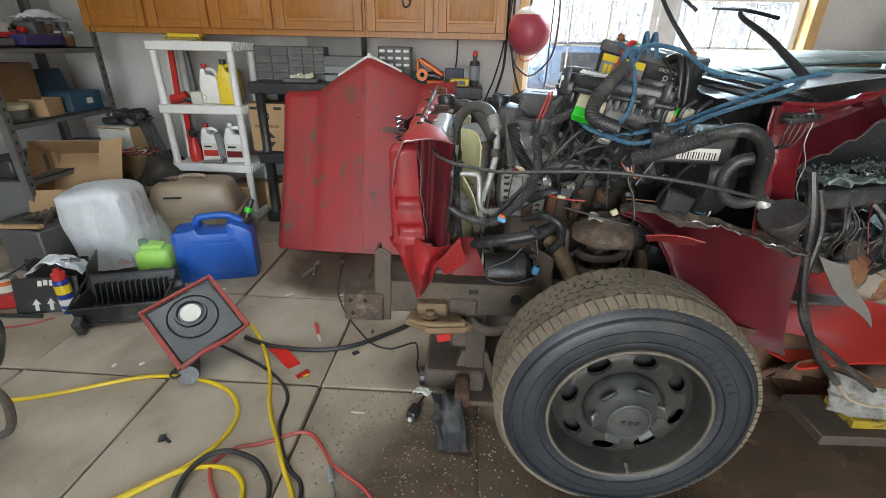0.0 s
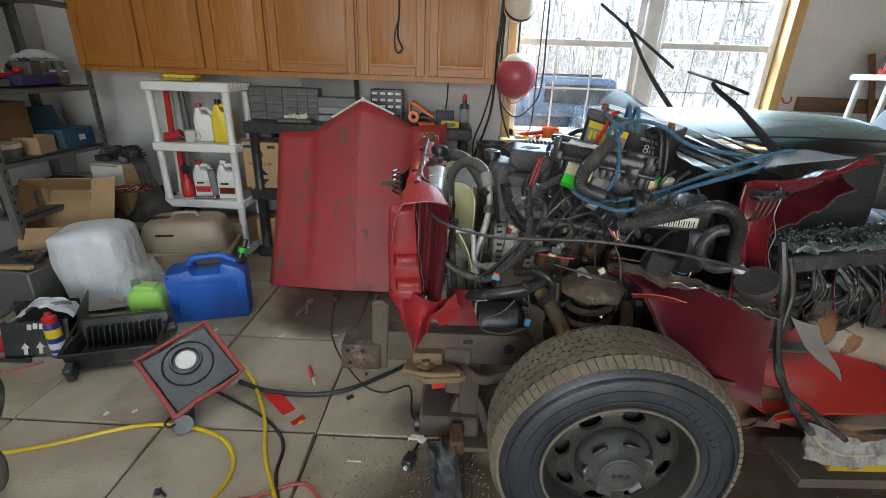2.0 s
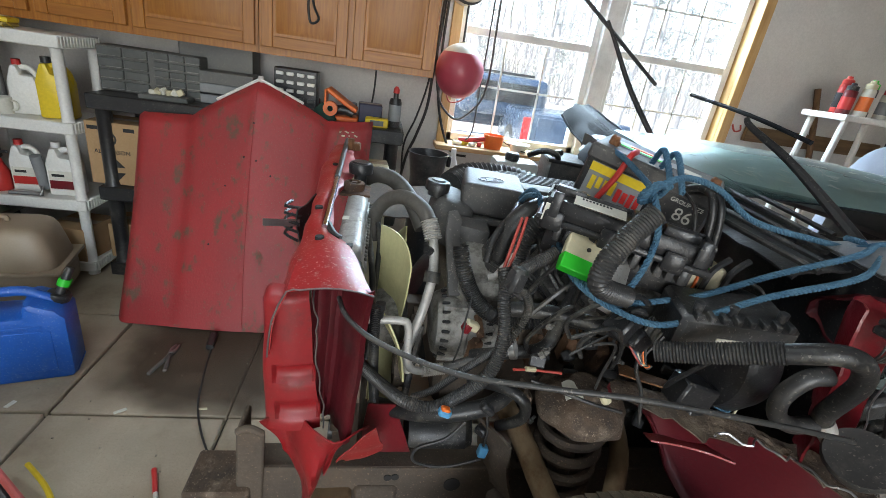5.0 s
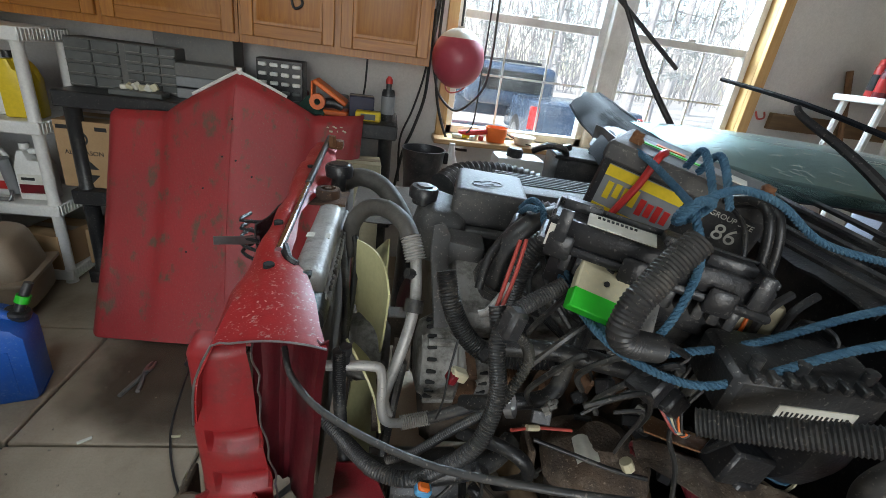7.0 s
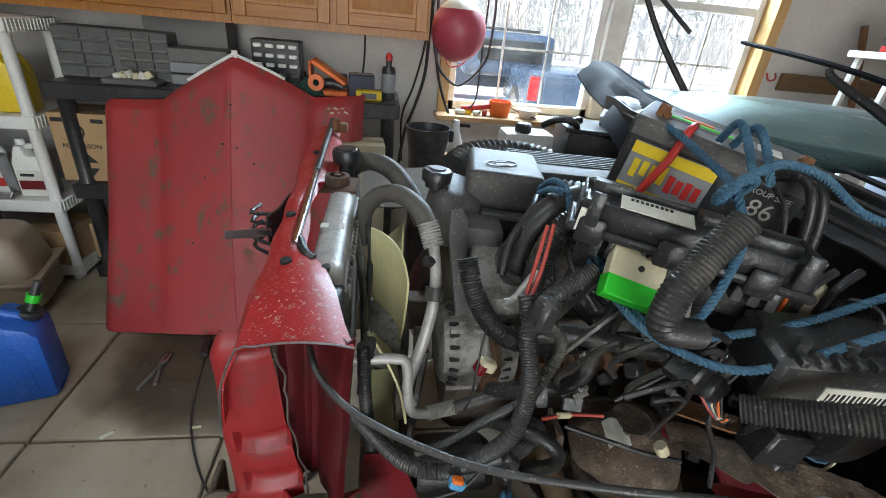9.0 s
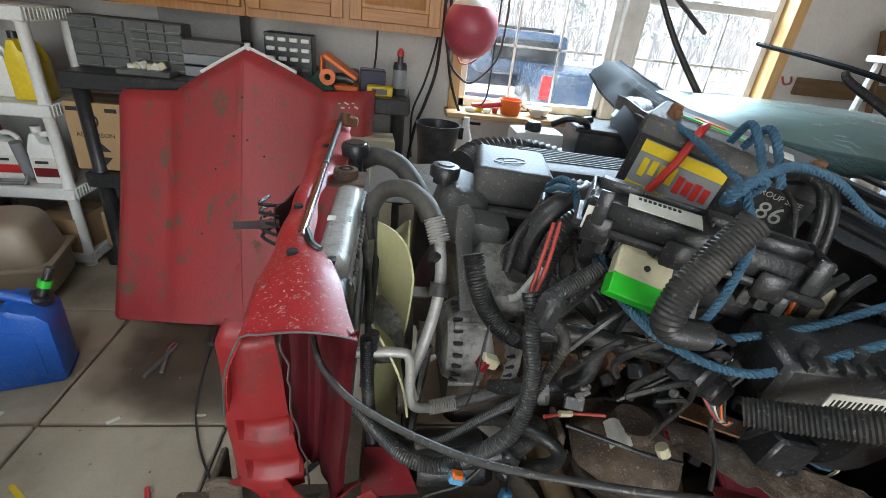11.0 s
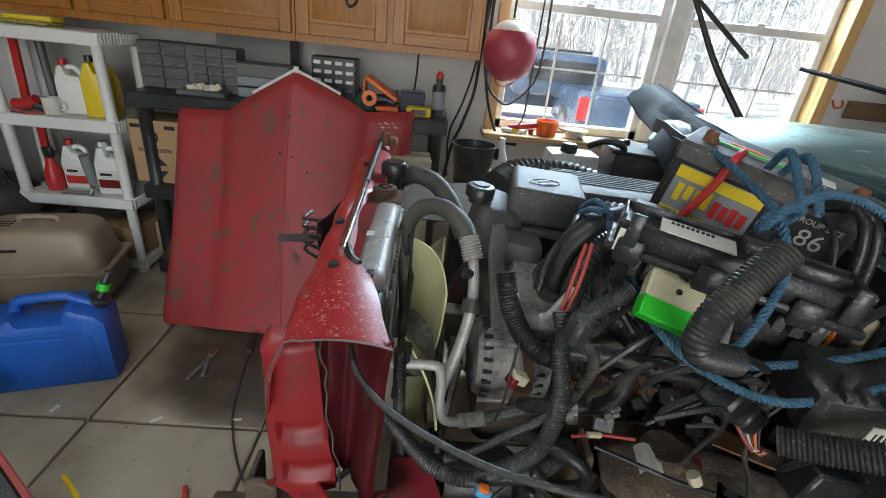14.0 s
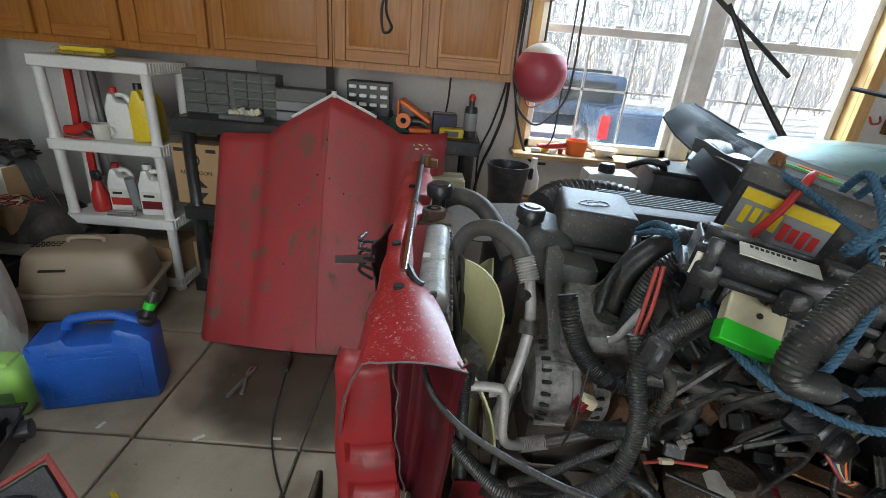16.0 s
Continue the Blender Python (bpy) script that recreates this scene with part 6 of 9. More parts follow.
for i in range(16):
    x = 1.24 + 0.018 * i
    part("wire", T([(x, 1.44, 0.86 - 0.02 * (i % 3)), (x + 0.02, 1.42 + 0.01 * (i % 4), 0.80), (x - 0.01 + 0.01 * (i % 5), 1.42, 0.74), (x + 0.03, 1.43, 0.69 + 0.012 * (i % 4))], 0.0020, 5, 4), ("black_cord", "rubber", "rubber", "red_dark", "black_cord", "rubber", "rubber", "black_cord")[i % 8], truck)
part("yellow_plug", B((1.475, 1.43, 0.835), (0.05, 0.03, 0.035), rot(0, -40, 10), bev=0.006), "yellow", truck, "bright yellow airbag connector")
part("green_plug", B((1.63, 1.50, 0.885), (0.04, 0.03, 0.022), rot(0, 10, 0), bev=0.006), "green", truck, "green connector")
part("mirror_boot", L([(0.018, 0), (0.026, 0.02), (0.042, 0.045), (0.050, 0.07), (0.047, 0.078), (0.02, 0.07), (0, 0.07)], frame3((1.075, 1.370, 0.790), (0.75, -0.3, 0.45), (0.1, 0.9, 0.3)), 22), "hose_grey", truck, "crumpled rubber boot")
for pts, r in (([(1.10, 1.40, 0.94), (1.12, 1.38, 0.84), (1.14, 1.38, 0.74), (1.17, 1.375, 0.62), (1.24, 1.365, 0.48), (1.33, 1.36, 0.38)], 0.010),
               ([(1.13, 1.40, 0.90), (1.16, 1.39, 0.80), (1.16, 1.38, 0.66), (1.20, 1.37, 0.54), (1.30, 1.36, 0.46), (1.42, 1.35, 0.37)], 0.008),
               ([(1.33, 1.36, 0.38), (1.38, 1.355, 0.33), (1.46, 1.35, 0.315), (1.55, 1.355, 0.335), (1.60, 1.36, 0.40), (1.70, 1.38, 0.46), (2.0, 1.40, 0.44), (2.2, 1.41, 0.47)], 0.0042)):
    part("harness", T(pts, r, 8, 5), "rubber" if r != 0.0042 else "tan", truck, "hanging wiring harness")
bm = bmesh.new()
sheet(bm, lambda u, v: Vector((1.32 + 0.24 * u, 1.375 - 0.03 * v, 0.405 - 0.10 * v - 0.025 * math.sin(3.1 * u))) + jig((u, v, 6), 0.012, 6), 12, 8, 0.005)
part("step_bracket", bm, "cast_alu", truck, "dull bent aluminium bracket")
part("body_skirt", S(crumpled((1.02, 1.42, 0.52), (1.30, 1.44, 0.46), (1.32, 1.46, 0.30), (1.02, 1.46, 0.32), 0.012, 6), 10, 6, 0.004), "rust", truck)

rj = random.Random(8)
for i in range(22):
    c = Vector((1.20 + 0.50 * rj.random(), 1.47 + 0.16 * rj.random(), 0.66 + 0.20 * rj.random()))
    part("dash_debris", B(c, (rj.uniform(0.03, 0.10), rj.uniform(0.02, 0.06), rj.uniform(0.02, 0.06)), rot(rj.uniform(0, 90), rj.uniform(0, 90), rj.uniform(0, 90)), bev=0.005), ("black_plastic", "engine_plastic", "rubber", "frame_steel")[i % 4], truck)
for i in range(12):
    c = Vector((1.18 + 0.5 * rj.random(), 1.46 + 0.08 * rj.random(), 0.86))
    part("harness", T([c, c + Vector((rj.uniform(-0.05, 0.08), -0.03, -0.08)), c + Vector((rj.uniform(-0.08, 0.1), 0.0, -0.17)), c + Vector((rj.uniform(-0.1, 0.12), 0.02, -0.22))], rj.uniform(0.004, 0.010), 7, 4), "rubber", truck)


# seats
def pillow(u, v, c, ex, ey, ez, p=3.2):
    a, b = (u - 0.5) * 2 * math.pi, (v - 0.5) * math.pi
    s = lambda w: math.copysign(abs(w) ** (2 / p), w)
    q = Vector(ex) * (s(math.cos(b)) * s(math.cos(a))) + Vector(ey) * (s(math.cos(b)) * s(math.sin(a))) + Vector(ez) * s(math.sin(b))
    return Vector(c) + q


def cushion(nm, c, ex, ey, ez, material, parent, lab="", p=3.2):
    bm = bmesh.new()
    sheet(bm, lambda u, v: pillow(u, v, c, ex, ey, ez, p) + jig(pillow(u, v, c, ex, ey, ez, p), 0.008, 4), 32, 18, 0)
    bmesh.ops.remove_doubles(bm, verts=bm.verts, dist=0.0005)
    return part(nm, bm, material, parent, lab)


base = cushion("seat_cushion", (2.0, 1.80, 0.675), (0.47, 0, -0.10), (0, 0.25, 0), (0.02, 0, 0.125), "seat_tan", truck, "grey-tan cloth seat cushion")
part("piping", T([(1.60, 1.575, 0.74), (1.80, 1.545, 0.70), (2.10, 1.545, 0.64), (2.40, 1.57, 0.58)], 0.005, 6, 5), "seat_tan", base)
cushion("seat_back", (2.46, 1.86, 0.98), (0.10, 0, -0.04), (0, 0.25, 0), (0.16, 0, 0.40), "seat_tan", truck, "grey-tan cloth seat back")
cushion("seat_back", (2.36, 2.47, 0.97), (0.09, 0, -0.03), (0, 0.24, 0), (0.06, 0, 0.29), "seat", truck, "blue-grey cloth seat back")
cushion("headrest", (2.38, 2.44, 1.355), (0.055, 0, -0.02), (0, 0.135, 0), (0.03, -0.035, 0.125), "seat", truck, "blue-grey cloth headrest")
cushion("seat_cushion", (2.05, 2.52, 0.68), (0.36, 0, -0.05), (0, 0.24, 0), (0.02, 0, 0.11), "seat", truck, "blue-grey cloth seat cushion")
part("seat_shell", S(crumpled((2.50, 2.30, 1.22), (2.52, 2.76, 1.22), (2.50, 2.76, 0.62), (2.48, 2.30, 0.62), 0.01, 4), 6, 8, 0.01), "seat_tan", truck)
for y in (1.70, 2.02, 2.36, 2.68):
    part("seat_riser", B((2.1, y, 0.475), (0.55, 0.04, 0.11), bev=0.006), "grey_steel", truck)

# grimy odds and ends between engine and inner fender
rg = random.Random(31)
for i in range(46):
    c = Vector((0.52 + 0.50 * rg.random(), 1.60 + 0.24 * rg.random(), 0.56 + 0.30 * rg.random()))
    kind = i % 4
    if kind == 1:
        part("bracket", B(c, (rg.uniform(0.015, 0.035), 0.008, rg.uniform(0.015, 0.035)), rot(rg.uniform(-40, 40), rg.uniform(0, 90), rg.uniform(-40, 40)), bev=0.002), "engine_plastic", truck)
    elif kind == 2:
        part("bolt", L([(0, 0), (0.008, 0), (0.008, 0.010), (0.004, 0.012), (0.004, 0.022), (0, 0.022)], pose(c.x, c.y, c.z, rg.uniform(0, 90), rg.uniform(0, 90), 0), 6), "cast_alu", truck)
    else:
        part("connector", B(c, (rg.uniform(0.02, 0.045), rg.uniform(0.02, 0.03), rg.uniform(0.015, 0.03)), rot(rg.uniform(0, 60), rg.uniform(0, 60), rg.uniform(0, 60)), bev=0.004), "black_plastic" if i % 3 else "engine_plastic", truck)
for i in range(16):
    c = Vector((0.54 + 0.42 * rg.random(), 1.52 + 0.16 * rg.random(), 0.84 + 0.14 * rg.random()))
    a = rg.uniform(0, 6.28)
    d = Vector((math.cos(a) * 0.07, 0.02, math.sin(a) * 0.05))
    part("wire", T([c - d, c + Vector((0.01, -0.02, 0.045)), c + d, c + d * 0.9 + Vector((0.02, 0.03, -0.06))], rg.uniform(0.0025, 0.005), 6, 6), "rubber" if i % 4 else "hose_grey", truck)
for i in range(14):
    c = Vector((0.56 + 0.25 * rg.random(), 1.86 + 0.10 * rg.random(), 0.90 + 0.08 * rg.random()))
    part("wire", T([c, c + Vector((rg.uniform(-0.05, 0.05), -0.04, 0.03)), c + Vector((rg.uniform(-0.08, 0.08), -0.09, -0.02)), c + Vector((rg.uniform(-0.08, 0.08), -0.12, -0.08))], rg.uniform(0.003, 0.007), 7, 5), "rubber", truck)


# ---- battery, rope: lying on the engine ----
bt = frame3((0.695, 1.82, 1.205), (0.78, -0.60, -0.20), (0.6, 0.79, 0.04))
battery = thing("car_battery", "old black car battery with yellow and red label, tied with rope", "battery", (0.79, 1.86, 1.02))
def bbox(name, c, s, mt, parent=battery, lab="", bev=0.0):
    bm = bmesh.new()
    box(bm, c, s, bev=bev)
    bm.transform(bt)
    return part(name, bm, mt, parent, lab)


case = bbox("case", (0.130, 0.085, -0.10), (0.26, 0.17, 0.165), "black_plastic", bev=0.006)
bbox("lid", (0.130, 0.085, -0.010), (0.266, 0.176, 0.034), "dusty_plastic", lab="dusty grey battery lid", bev=0.006)
bbox("label", (0.080, -0.0012, -0.072), (0.128, 0.002, 0.088), "grey_print", lab="grey printed label with yellow bands")
bbox("label_band", (0.080, -0.0028, -0.038), (0.128, 0.002, 0.018), "yellow")
bbox("label_band", (0.080, -0.0028, -0.107), (0.128, 0.002, 0.017), "yellow")
for i in range(4):
    bbox("logo_bar", (0.032 + 0.0145 * i, -0.0030, -0.070 + 0.004 * (i % 2)), (0.010, 0.002, 0.030 - 0.006 * (i % 3 == 1)), "yellow")
for i in range(4):
    bbox("logo_bar", (0.091 + 0.0135 * i, -0.0030, -0.074), (0.010, 0.002, 0.028 - 0.005 * (i % 2)), "red_plastic")
writing("size_number", "86", 0.036, "paper", bt @ pose(0.217, -0.0022, -0.058, 90), battery)
writing("size_caption", "GROUP SIZE", 0.0115, "paper", bt @ pose(0.214, -0.0022, -0.033, 90), battery)
bbox("lid_sticker", (0.10, 0.085, 0.008), (0.15, 0.05, 0.002), "grey_print", lab="worn lid sticker")
bbox("lid_sticker", (0.085, 0.070, 0.0095), (0.11, 0.012, 0.002), "green")
bbox("lid_sticker", (0.085, 0.093, 0.0095), (0.05, 0.014, 0.002), "orange")
bbox("lid_sticker", (0.195, 0.085, 0.008), (0.035, 0.04, 0.002), "paper")
for x in (0.03, 0.238):
    bm = bmesh.new()
    lathe(bm, [(0, 0), (0.011, 0), (0.009, 0.018), (0, 0.018)], bt @ pose(x, 0.05, 0.007), 12)
    part("terminal", bm, "rust_orange", battery, "corroded lead terminal")
    bm = bmesh.new()
    for k in range(5):
        box(bm, (x + 0.006 * math.cos(k * 2.1), 0.05 + 0.008 * math.sin(k * 1.7), 0.012 + 0.004 * (k % 3)), (0.014, 0.012, 0.010), rot(30 * k, 20 * k, 15 * k), bev=0.003)
    bm.transform(bt)
    part("corroded_clamp", bm, "rust_orange", battery, "crusted brown clamp")
part("red_strap", T([bt @ Vector(p) for p in ((0.082, 0.03, 0.014), (0.078, -0.004, 0.008), (0.072, -0.010, -0.04), (0.060, -0.014, -0.085), (0.052, -0.016, -0.118))], 0.0065, 8, 5, r1=0.006), "red_plastic", battery, "red insulated cable end")

rope = thing("rope", "blue braided rope knotted round the battery and wiring", "rope", (0.7, 1.5, 0.9))
def strand(nm, pts, r=0.0054):
    """A braided rope: a core with three strands twisted round it."""
    path = smooth_path(pts, 10)
    bm = bmesh.new()
    q, dist = [], 0.0
    for i, p in enumerate(path):
        if i:
            dist += (p - path[i - 1]).length
        q.append(dist)
    n = max(8, int(dist / 0.0028))
    def at(d):
        for i in range(1, len(q)):
            if q[i] >= d:
                k = (d - q[i - 1]) / max(1e-9, q[i] - q[i - 1])
                return path[i - 1].lerp(path[i], k), (path[i] - path[i - 1]).normalized()
        return path[-1], (path[-1] - path[-2]).normalized()
    for s in range(3):
        pts3 = []
        for i in range(n + 1):
            p, t = at(dist * i / n)
            u = t.cross(Vector((0.13, 0.2, 1))).normalized()
            w = t.cross(u)
            a = 2 * math.pi * (dist * i / n / 0.020 + s / 3)
            pts3.append(p + (u * math.cos(a) + w * math.sin(a)) * r * 0.52)
        tube(bm, pts3, r * 0.60, 6, 1)
    return part(nm, bm, "rope", rope)


KN = (0.712, 1.60, 1.172)
strand("rope_run", [(0.612, 1.95, 1.040), (0.60, 1.86, 1.085), (0.590, 1.775, 1.095), (0.592, 1.745, 1.070), (0.618, 1.66, 1.022), (0.645, 1.59, 0.988), (0.672, 1.560, 0.977), (0.75, 1.555, 0.990), (0.834, 1.548, 1.014), (0.944, 1.54, 1.066), (1.05, 1.52, 1.118), (1.12, 1.55, 1.13)])
strand("rope_run", [(0.60, 1.70, 1.03), (0.625, 1.60, 0.995), (0.66, 1.535, 0.985), (0.735, 1.512, 0.970), (0.805, 1.502, 0.996), (0.89, 1.49, 1.045), (1.02, 1.475, 1.098), (1.10, 1.52, 1.12)])
strand("rope_run", [KN, (0.722, 1.57, 1.12), (0.728, 1.575, 1.06), (0.705, 1.565, 1.01), (0.672, 1.56, 0.982)])
strand("rope_run", [KN, (0.738, 1.68, 1.175), (0.740, 1.75, 1.19), (0.735, 1.80, 1.20)])
strand("rope_run", [KN, (0.74, 1.60, 1.192), (0.79, 1.62, 1.195), (0.85, 1.62, 1.18), (0.93, 1.61, 1.135), (1.04, 1.585, 1.12), (1.13, 1.57, 1.11)])
strand("rope_run", [(1.10, 1.56, 1.12), (1.15, 1.545, 1.14), (1.19, 1.56, 1.125), (1.17, 1.60, 1.12), (1.12, 1.60, 1.125), (1.11, 1.56, 1.13)])
strand("rope_end", [(0.612, 1.95, 1.030), (0.60, 1.90, 1.050), (0.585, 1.83, 1.080), (0.575, 1.76, 1.10)])
strand("knot", [(0.690, 1.590, 1.155), (0.700, 1.580, 1.185), (0.728, 1.592, 1.180), (0.728, 1.612, 1.158), (0.700, 1.606, 1.150), (0.692, 1.588, 1.172), (0.715, 1.582, 1.188)], 0.0056)
strand("rope_loop", [(0.770, 1.64, 1.17), (0.772, 1.68, 1.215), (0.778, 1.71, 1.225), (0.785, 1.74, 1.195)])
strand("rope_loop", [(0.788, 1.63, 1.165), (0.792, 1.67, 1.212), (0.797, 1.70, 1.222), (0.80, 1.73, 1.19)])

# ---- supports under the wreck ----
jack = thing("jack_stand", "dark greasy steel jack stand under the chassis", "jack", (0.36, 1.66, 0))
part("column", B((0.37, 1.70, 0.175), (0.07, 0.06, 0.325), bev=0.006), "frame_steel", jack)
for dx in (-0.06, 0.06):
    part("leg", B((0.37 + dx, 1.70, 0.09), (0.03, 0.05, 0.19), rot(0, math.copysign(18, -dx), 0), bev=0.004), "frame_steel", jack)
part("base_plate", B((0.37, 1.68, 0.012), (0.20, 0.17, 0.022), bev=0.004), "frame_steel", jack)
part("release_handle", B((0.33, 1.57, 0.09), (0.05, 0.10, 0.06), bev=0.006), "rust", jack)
part("red_tag", B((0.265, 1.70, 0.22), (0.07, 0.004, 0.03), rot(0, -12, 0)), "red_plastic", jack)
rack = thing("floor_jack", "low dark steel floor jack under the frame", "jack", (0.30, 1.85, 0))
part("frame", B((0.30, 1.95, 0.07), (0.22, 0.62, 0.09), bev=0.01), "frame_steel", rack)
part("arm", B((0.33, 1.86, 0.19), (0.10, 0.36, 0.10), rot(-18, 0, 0), bev=0.01), "frame_steel", rack)
part("saddle", L([(0, 0), (0.05, 0), (0.05, 0.03), (0, 0.03)], pose(0.34, 1.72, 0.27), 20), "frame_steel", rack)
for y in (1.70, 2.2):
    part("caster", L([(0, 0), (0.035, 0), (0.035, 0.03), (0, 0.03)], pose(0.17, y, 0.036, 0, 90, 0), 18), "black_plastic", rack)
splash = bmesh.new()
sheet(splash, lambda u, v: Vector((0.225 + 0.10 * u + 0.03 * v, 1.545 - 0.17 * v, 0.10 - 0.085 * v + 0.03 * u * math.sin(3 * v))) + jig((u, v, 7), 0.012, 5), 10, 12, 0.004)
solo("plastic_shield", splash, "black_plastic", "bent black plastic splash shield lying on the floor", "plastic scrap")
planks = thing("cribbing", "yellow-painted plank on a dark board under the cab", "plank", (1.86, 1.62, 0))
part("board", B((1.86, 1.62, 0.022), (0.70, 0.20, 0.04), rot(0, 0, 2), bev=0.004), "frame_steel", planks)
part("board", B((1.86, 1.62, 0.060), (0.46, 0.13, 0.034), rot(0, 0, 2), bev=0.004), mat("yellow_paint", (0.50, 0.36, 0.02), 0.7, dirt=(0.10, 0.07, 0.04), amt=0.35, dscale=9, bump=0.5, stretch=(1, 4, 4)), planks, "scuffed yellow paint")
part("block", B((1.90, 1.78, 0.165), (0.30, 0.20, 0.33), bev=0.006), "old_wood_h", planks)


# ---- jugs and bottles ----
def superbody(bm, c, ex, ey, ez, p=4.0, nu=28, nv=14):
    t = bmesh.new()
    sheet(t, lambda u, v: pillow(u, v, c, (ex, 0, 0), (0, ey, 0), (0, 0, ez), p), nu, nv, 0)
    bmesh.ops.remove_doubles(t, verts=t.verts, dist=0.0005)
    join(bm, t)


def jug(name, at, w, d, h, mt, cap, label, rz=0, band=None, group="", lean=0):
    """A handled jug of blow-moulded plastic."""
    ob = thing(name, label, "jug", at, lean, 0, rz, group)
    bm = bmesh.new()
    hb = h * 0.60
    prism(bm, [(-w / 2, 0), (w / 2, 0), (w / 2, hb), (w * 0.42, hb + h * 0.12), (-w * 0.02, hb + h * 0.14), (-w * 0.10, h * 0.90), (-w * 0.30, h * 0.90), (-w / 2, hb)], d, frame3((0, d / 2, 0), (1, 0, 0), (0, 0, 1)), min(w, d) * 0.14)
    body = part("body", bm, mt, ob, local=True)
    part("handle", T([(-w * 0.14, 0, h * 0.85), (w * 0.18, 0, h * 0.86), (w * 0.40, 0, h * 0.74), (w * 0.42, 0, h * 0.58)], d * 0.15, 10, 5), mt, body, local=True)
    part("cap", L([(0, 0), (w * 0.15, 0), (w * 0.15, h * 0.10), (0, h * 0.10)], pose(-w * 0.20, 0, h * 0.90), 16), cap, ob, local=True)
    if band:
        part("label", B((0, -d / 2 - 0.001, h * 0.30), (w * 0.82, 0.002, h * 0.36)), "paper", ob, local=True)
        part("label_band", B((0, -d / 2 - 0.0028, h * 0.22), (w * 0.82, 0.002, h * 0.16)), band, ob, local=True)
        part("label_mark", B((-w * 0.12, -d / 2 - 0.0028, h * 0.40), (w * 0.4, 0.002, h * 0.05)), "ink", ob, local=True)
    return ob


def bottle(name, at, r, h, mt, cap, label, band=None, tip=0.25, category="bottle", rz=0):
    ob = thing(name, label, category, at, 0, 0, rz)
    part("body", L([(0, 0), (r * 0.94, 0), (r, h * 0.03), (r, h * 0.62), (r * 0.85, h * 0.70), (r * 0.42, h * (1 - tip * 0.8)), (r * 0.42, h * 0.86), (0, h * 0.86)], n=20), mt, ob, local=True)
    part("cap", L([(0, h * 0.84), (r * 0.5, h * 0.84), (r * 0.5, h * 0.93), (r * 0.2, h), (0, h)], n=16), cap, ob, local=True)
    if band:
        part("label", L([(r * 1.01, h * 0.16), (r * 1.015, h * 0.16), (r * 1.015, h * 0.56), (r * 1.01, h * 0.56)], n=20, close=True), band, ob, local=True)
    return ob


def aerosol(name, at, r, h, mt, cap, label, bands=(), rz=0):
    ob = thing(name, label, "spray can", at, 0, 0, rz)
    part("can", L([(0, 0), (r * 0.96, 0), (r, 0.006), (r, h * 0.72), (r * 0.9, h * 0.76), (r * 0.75, h * 0.78), (0, h * 0.78)], n=24), mt, ob, local=True)
    part("cap", L([(0, h * 0.77), (r * 0.88, h * 0.77), (r * 0.88, h * 0.90), (r * 0.45, h * 0.94), (r * 0.4, h), (0, h)], n=20), cap, ob, local=True)
    for z0, z1, m2 in bands:
        part("print_band", L([(r * 1.003, h * z0), (r * 1.012, h * z0), (r * 1.012, h * z1), (r * 1.003, h * z1)], n=24, close=True), m2, ob, local=True)
    return ob


# white shelf: contents
jug("bleach_jug", (-1.41, 3.42, 0.80), 0.115, 0.085, 0.245, "white_plastic", "red_plastic", "white plastic jug with a red and yellow cap", 10)
jug("antifreeze_jug", (-1.265, 3.40, 0.80), 0.135, 0.10, 0.275, "yellow", "black_plastic", "bright yellow plastic jug with dark cap", 12, None)
bottle("hose_sprayer", (-1.33, 3.47, 0.80), 0.04, 0.26, "white_plastic", "yellow", "white bottle with yellow and red sprayer head", "paper")
mug = thing("mug", "grey tin mug standing on the shelf", "mug", (-1.485, 3.36, 0.80))
part("cup", L([(0, 0), (0.036, 0), (0.038, 0.075), (0.035, 0.075), (0.033, 0.006), (0, 0.006)], n=22), "paper", mug, local=True)
part("handle", T([(0.036, 0, 0.06), (0.058, 0, 0.055), (0.058, 0, 0.025), (0.036, 0, 0.018)], 0.005, 6, 4), "paper", mug, local=True)
level = thing("spirit_level", "red and white level standing upright in the shelf", "level", (-1.66, 3.43, 0.80), 0, 3, 0)
part("body", B((0, 0, 0.16), (0.035, 0.02, 0.32), bev=0.003), "red_plastic", level, local=True)
part("side", B((-0.03, 0.004, 0.155), (0.022, 0.018, 0.31), bev=0.003), "paper", level, local=True)
level2 = copy_thing(level, pose(-1.645, 3.44, 0.415, 0, 2, 0))
pipe = solo("pipe", T([(-1.575, 3.50, 0.815), (-1.60, 3.52, 1.135)], 0.018, 12, 1), "grey_steel", "grey pipe standing in the shelf", "pipe")
gun = thing("heat_gun", "red and black power tool lying on the shelf", "power tool", (-1.60, 3.36, 0.80))
part("body", T([(-0.06, 0, 0.03), (0.0, 0, 0.035), (0.05, 0, 0.06)], 0.024, 12, 4), "red_plastic", gun, local=True)
part("grip", T([(0.03, 0, 0.04), (0.07, 0.01, 0.018)], 0.02, 10, 1), "black_plastic", gun, local=True)
part("cord", T([(0.07, 0.0, 0.02), (0.09, -0.03, 0.008), (0.04, -0.06, 0.006), (-0.04, -0.05, 0.006)], 0.005, 6, 5), "red_cord", gun, local=True)
spr = thing("spray_bottle", "red trigger spray bottle with black head", "spray bottle", (-1.575, 3.37, 0.415))
part("body", L([(0, 0), (0.038, 0), (0.042, 0.03), (0.04, 0.09), (0.02, 0.14), (0.016, 0.16), (0, 0.16)], n=18), "red_plastic", spr, local=True)
part("trigger_head", B((0.004, -0.006, 0.19), (0.05, 0.028, 0.055), rot(8, 0, 0), bev=0.008), "black_plastic", spr, local=True)
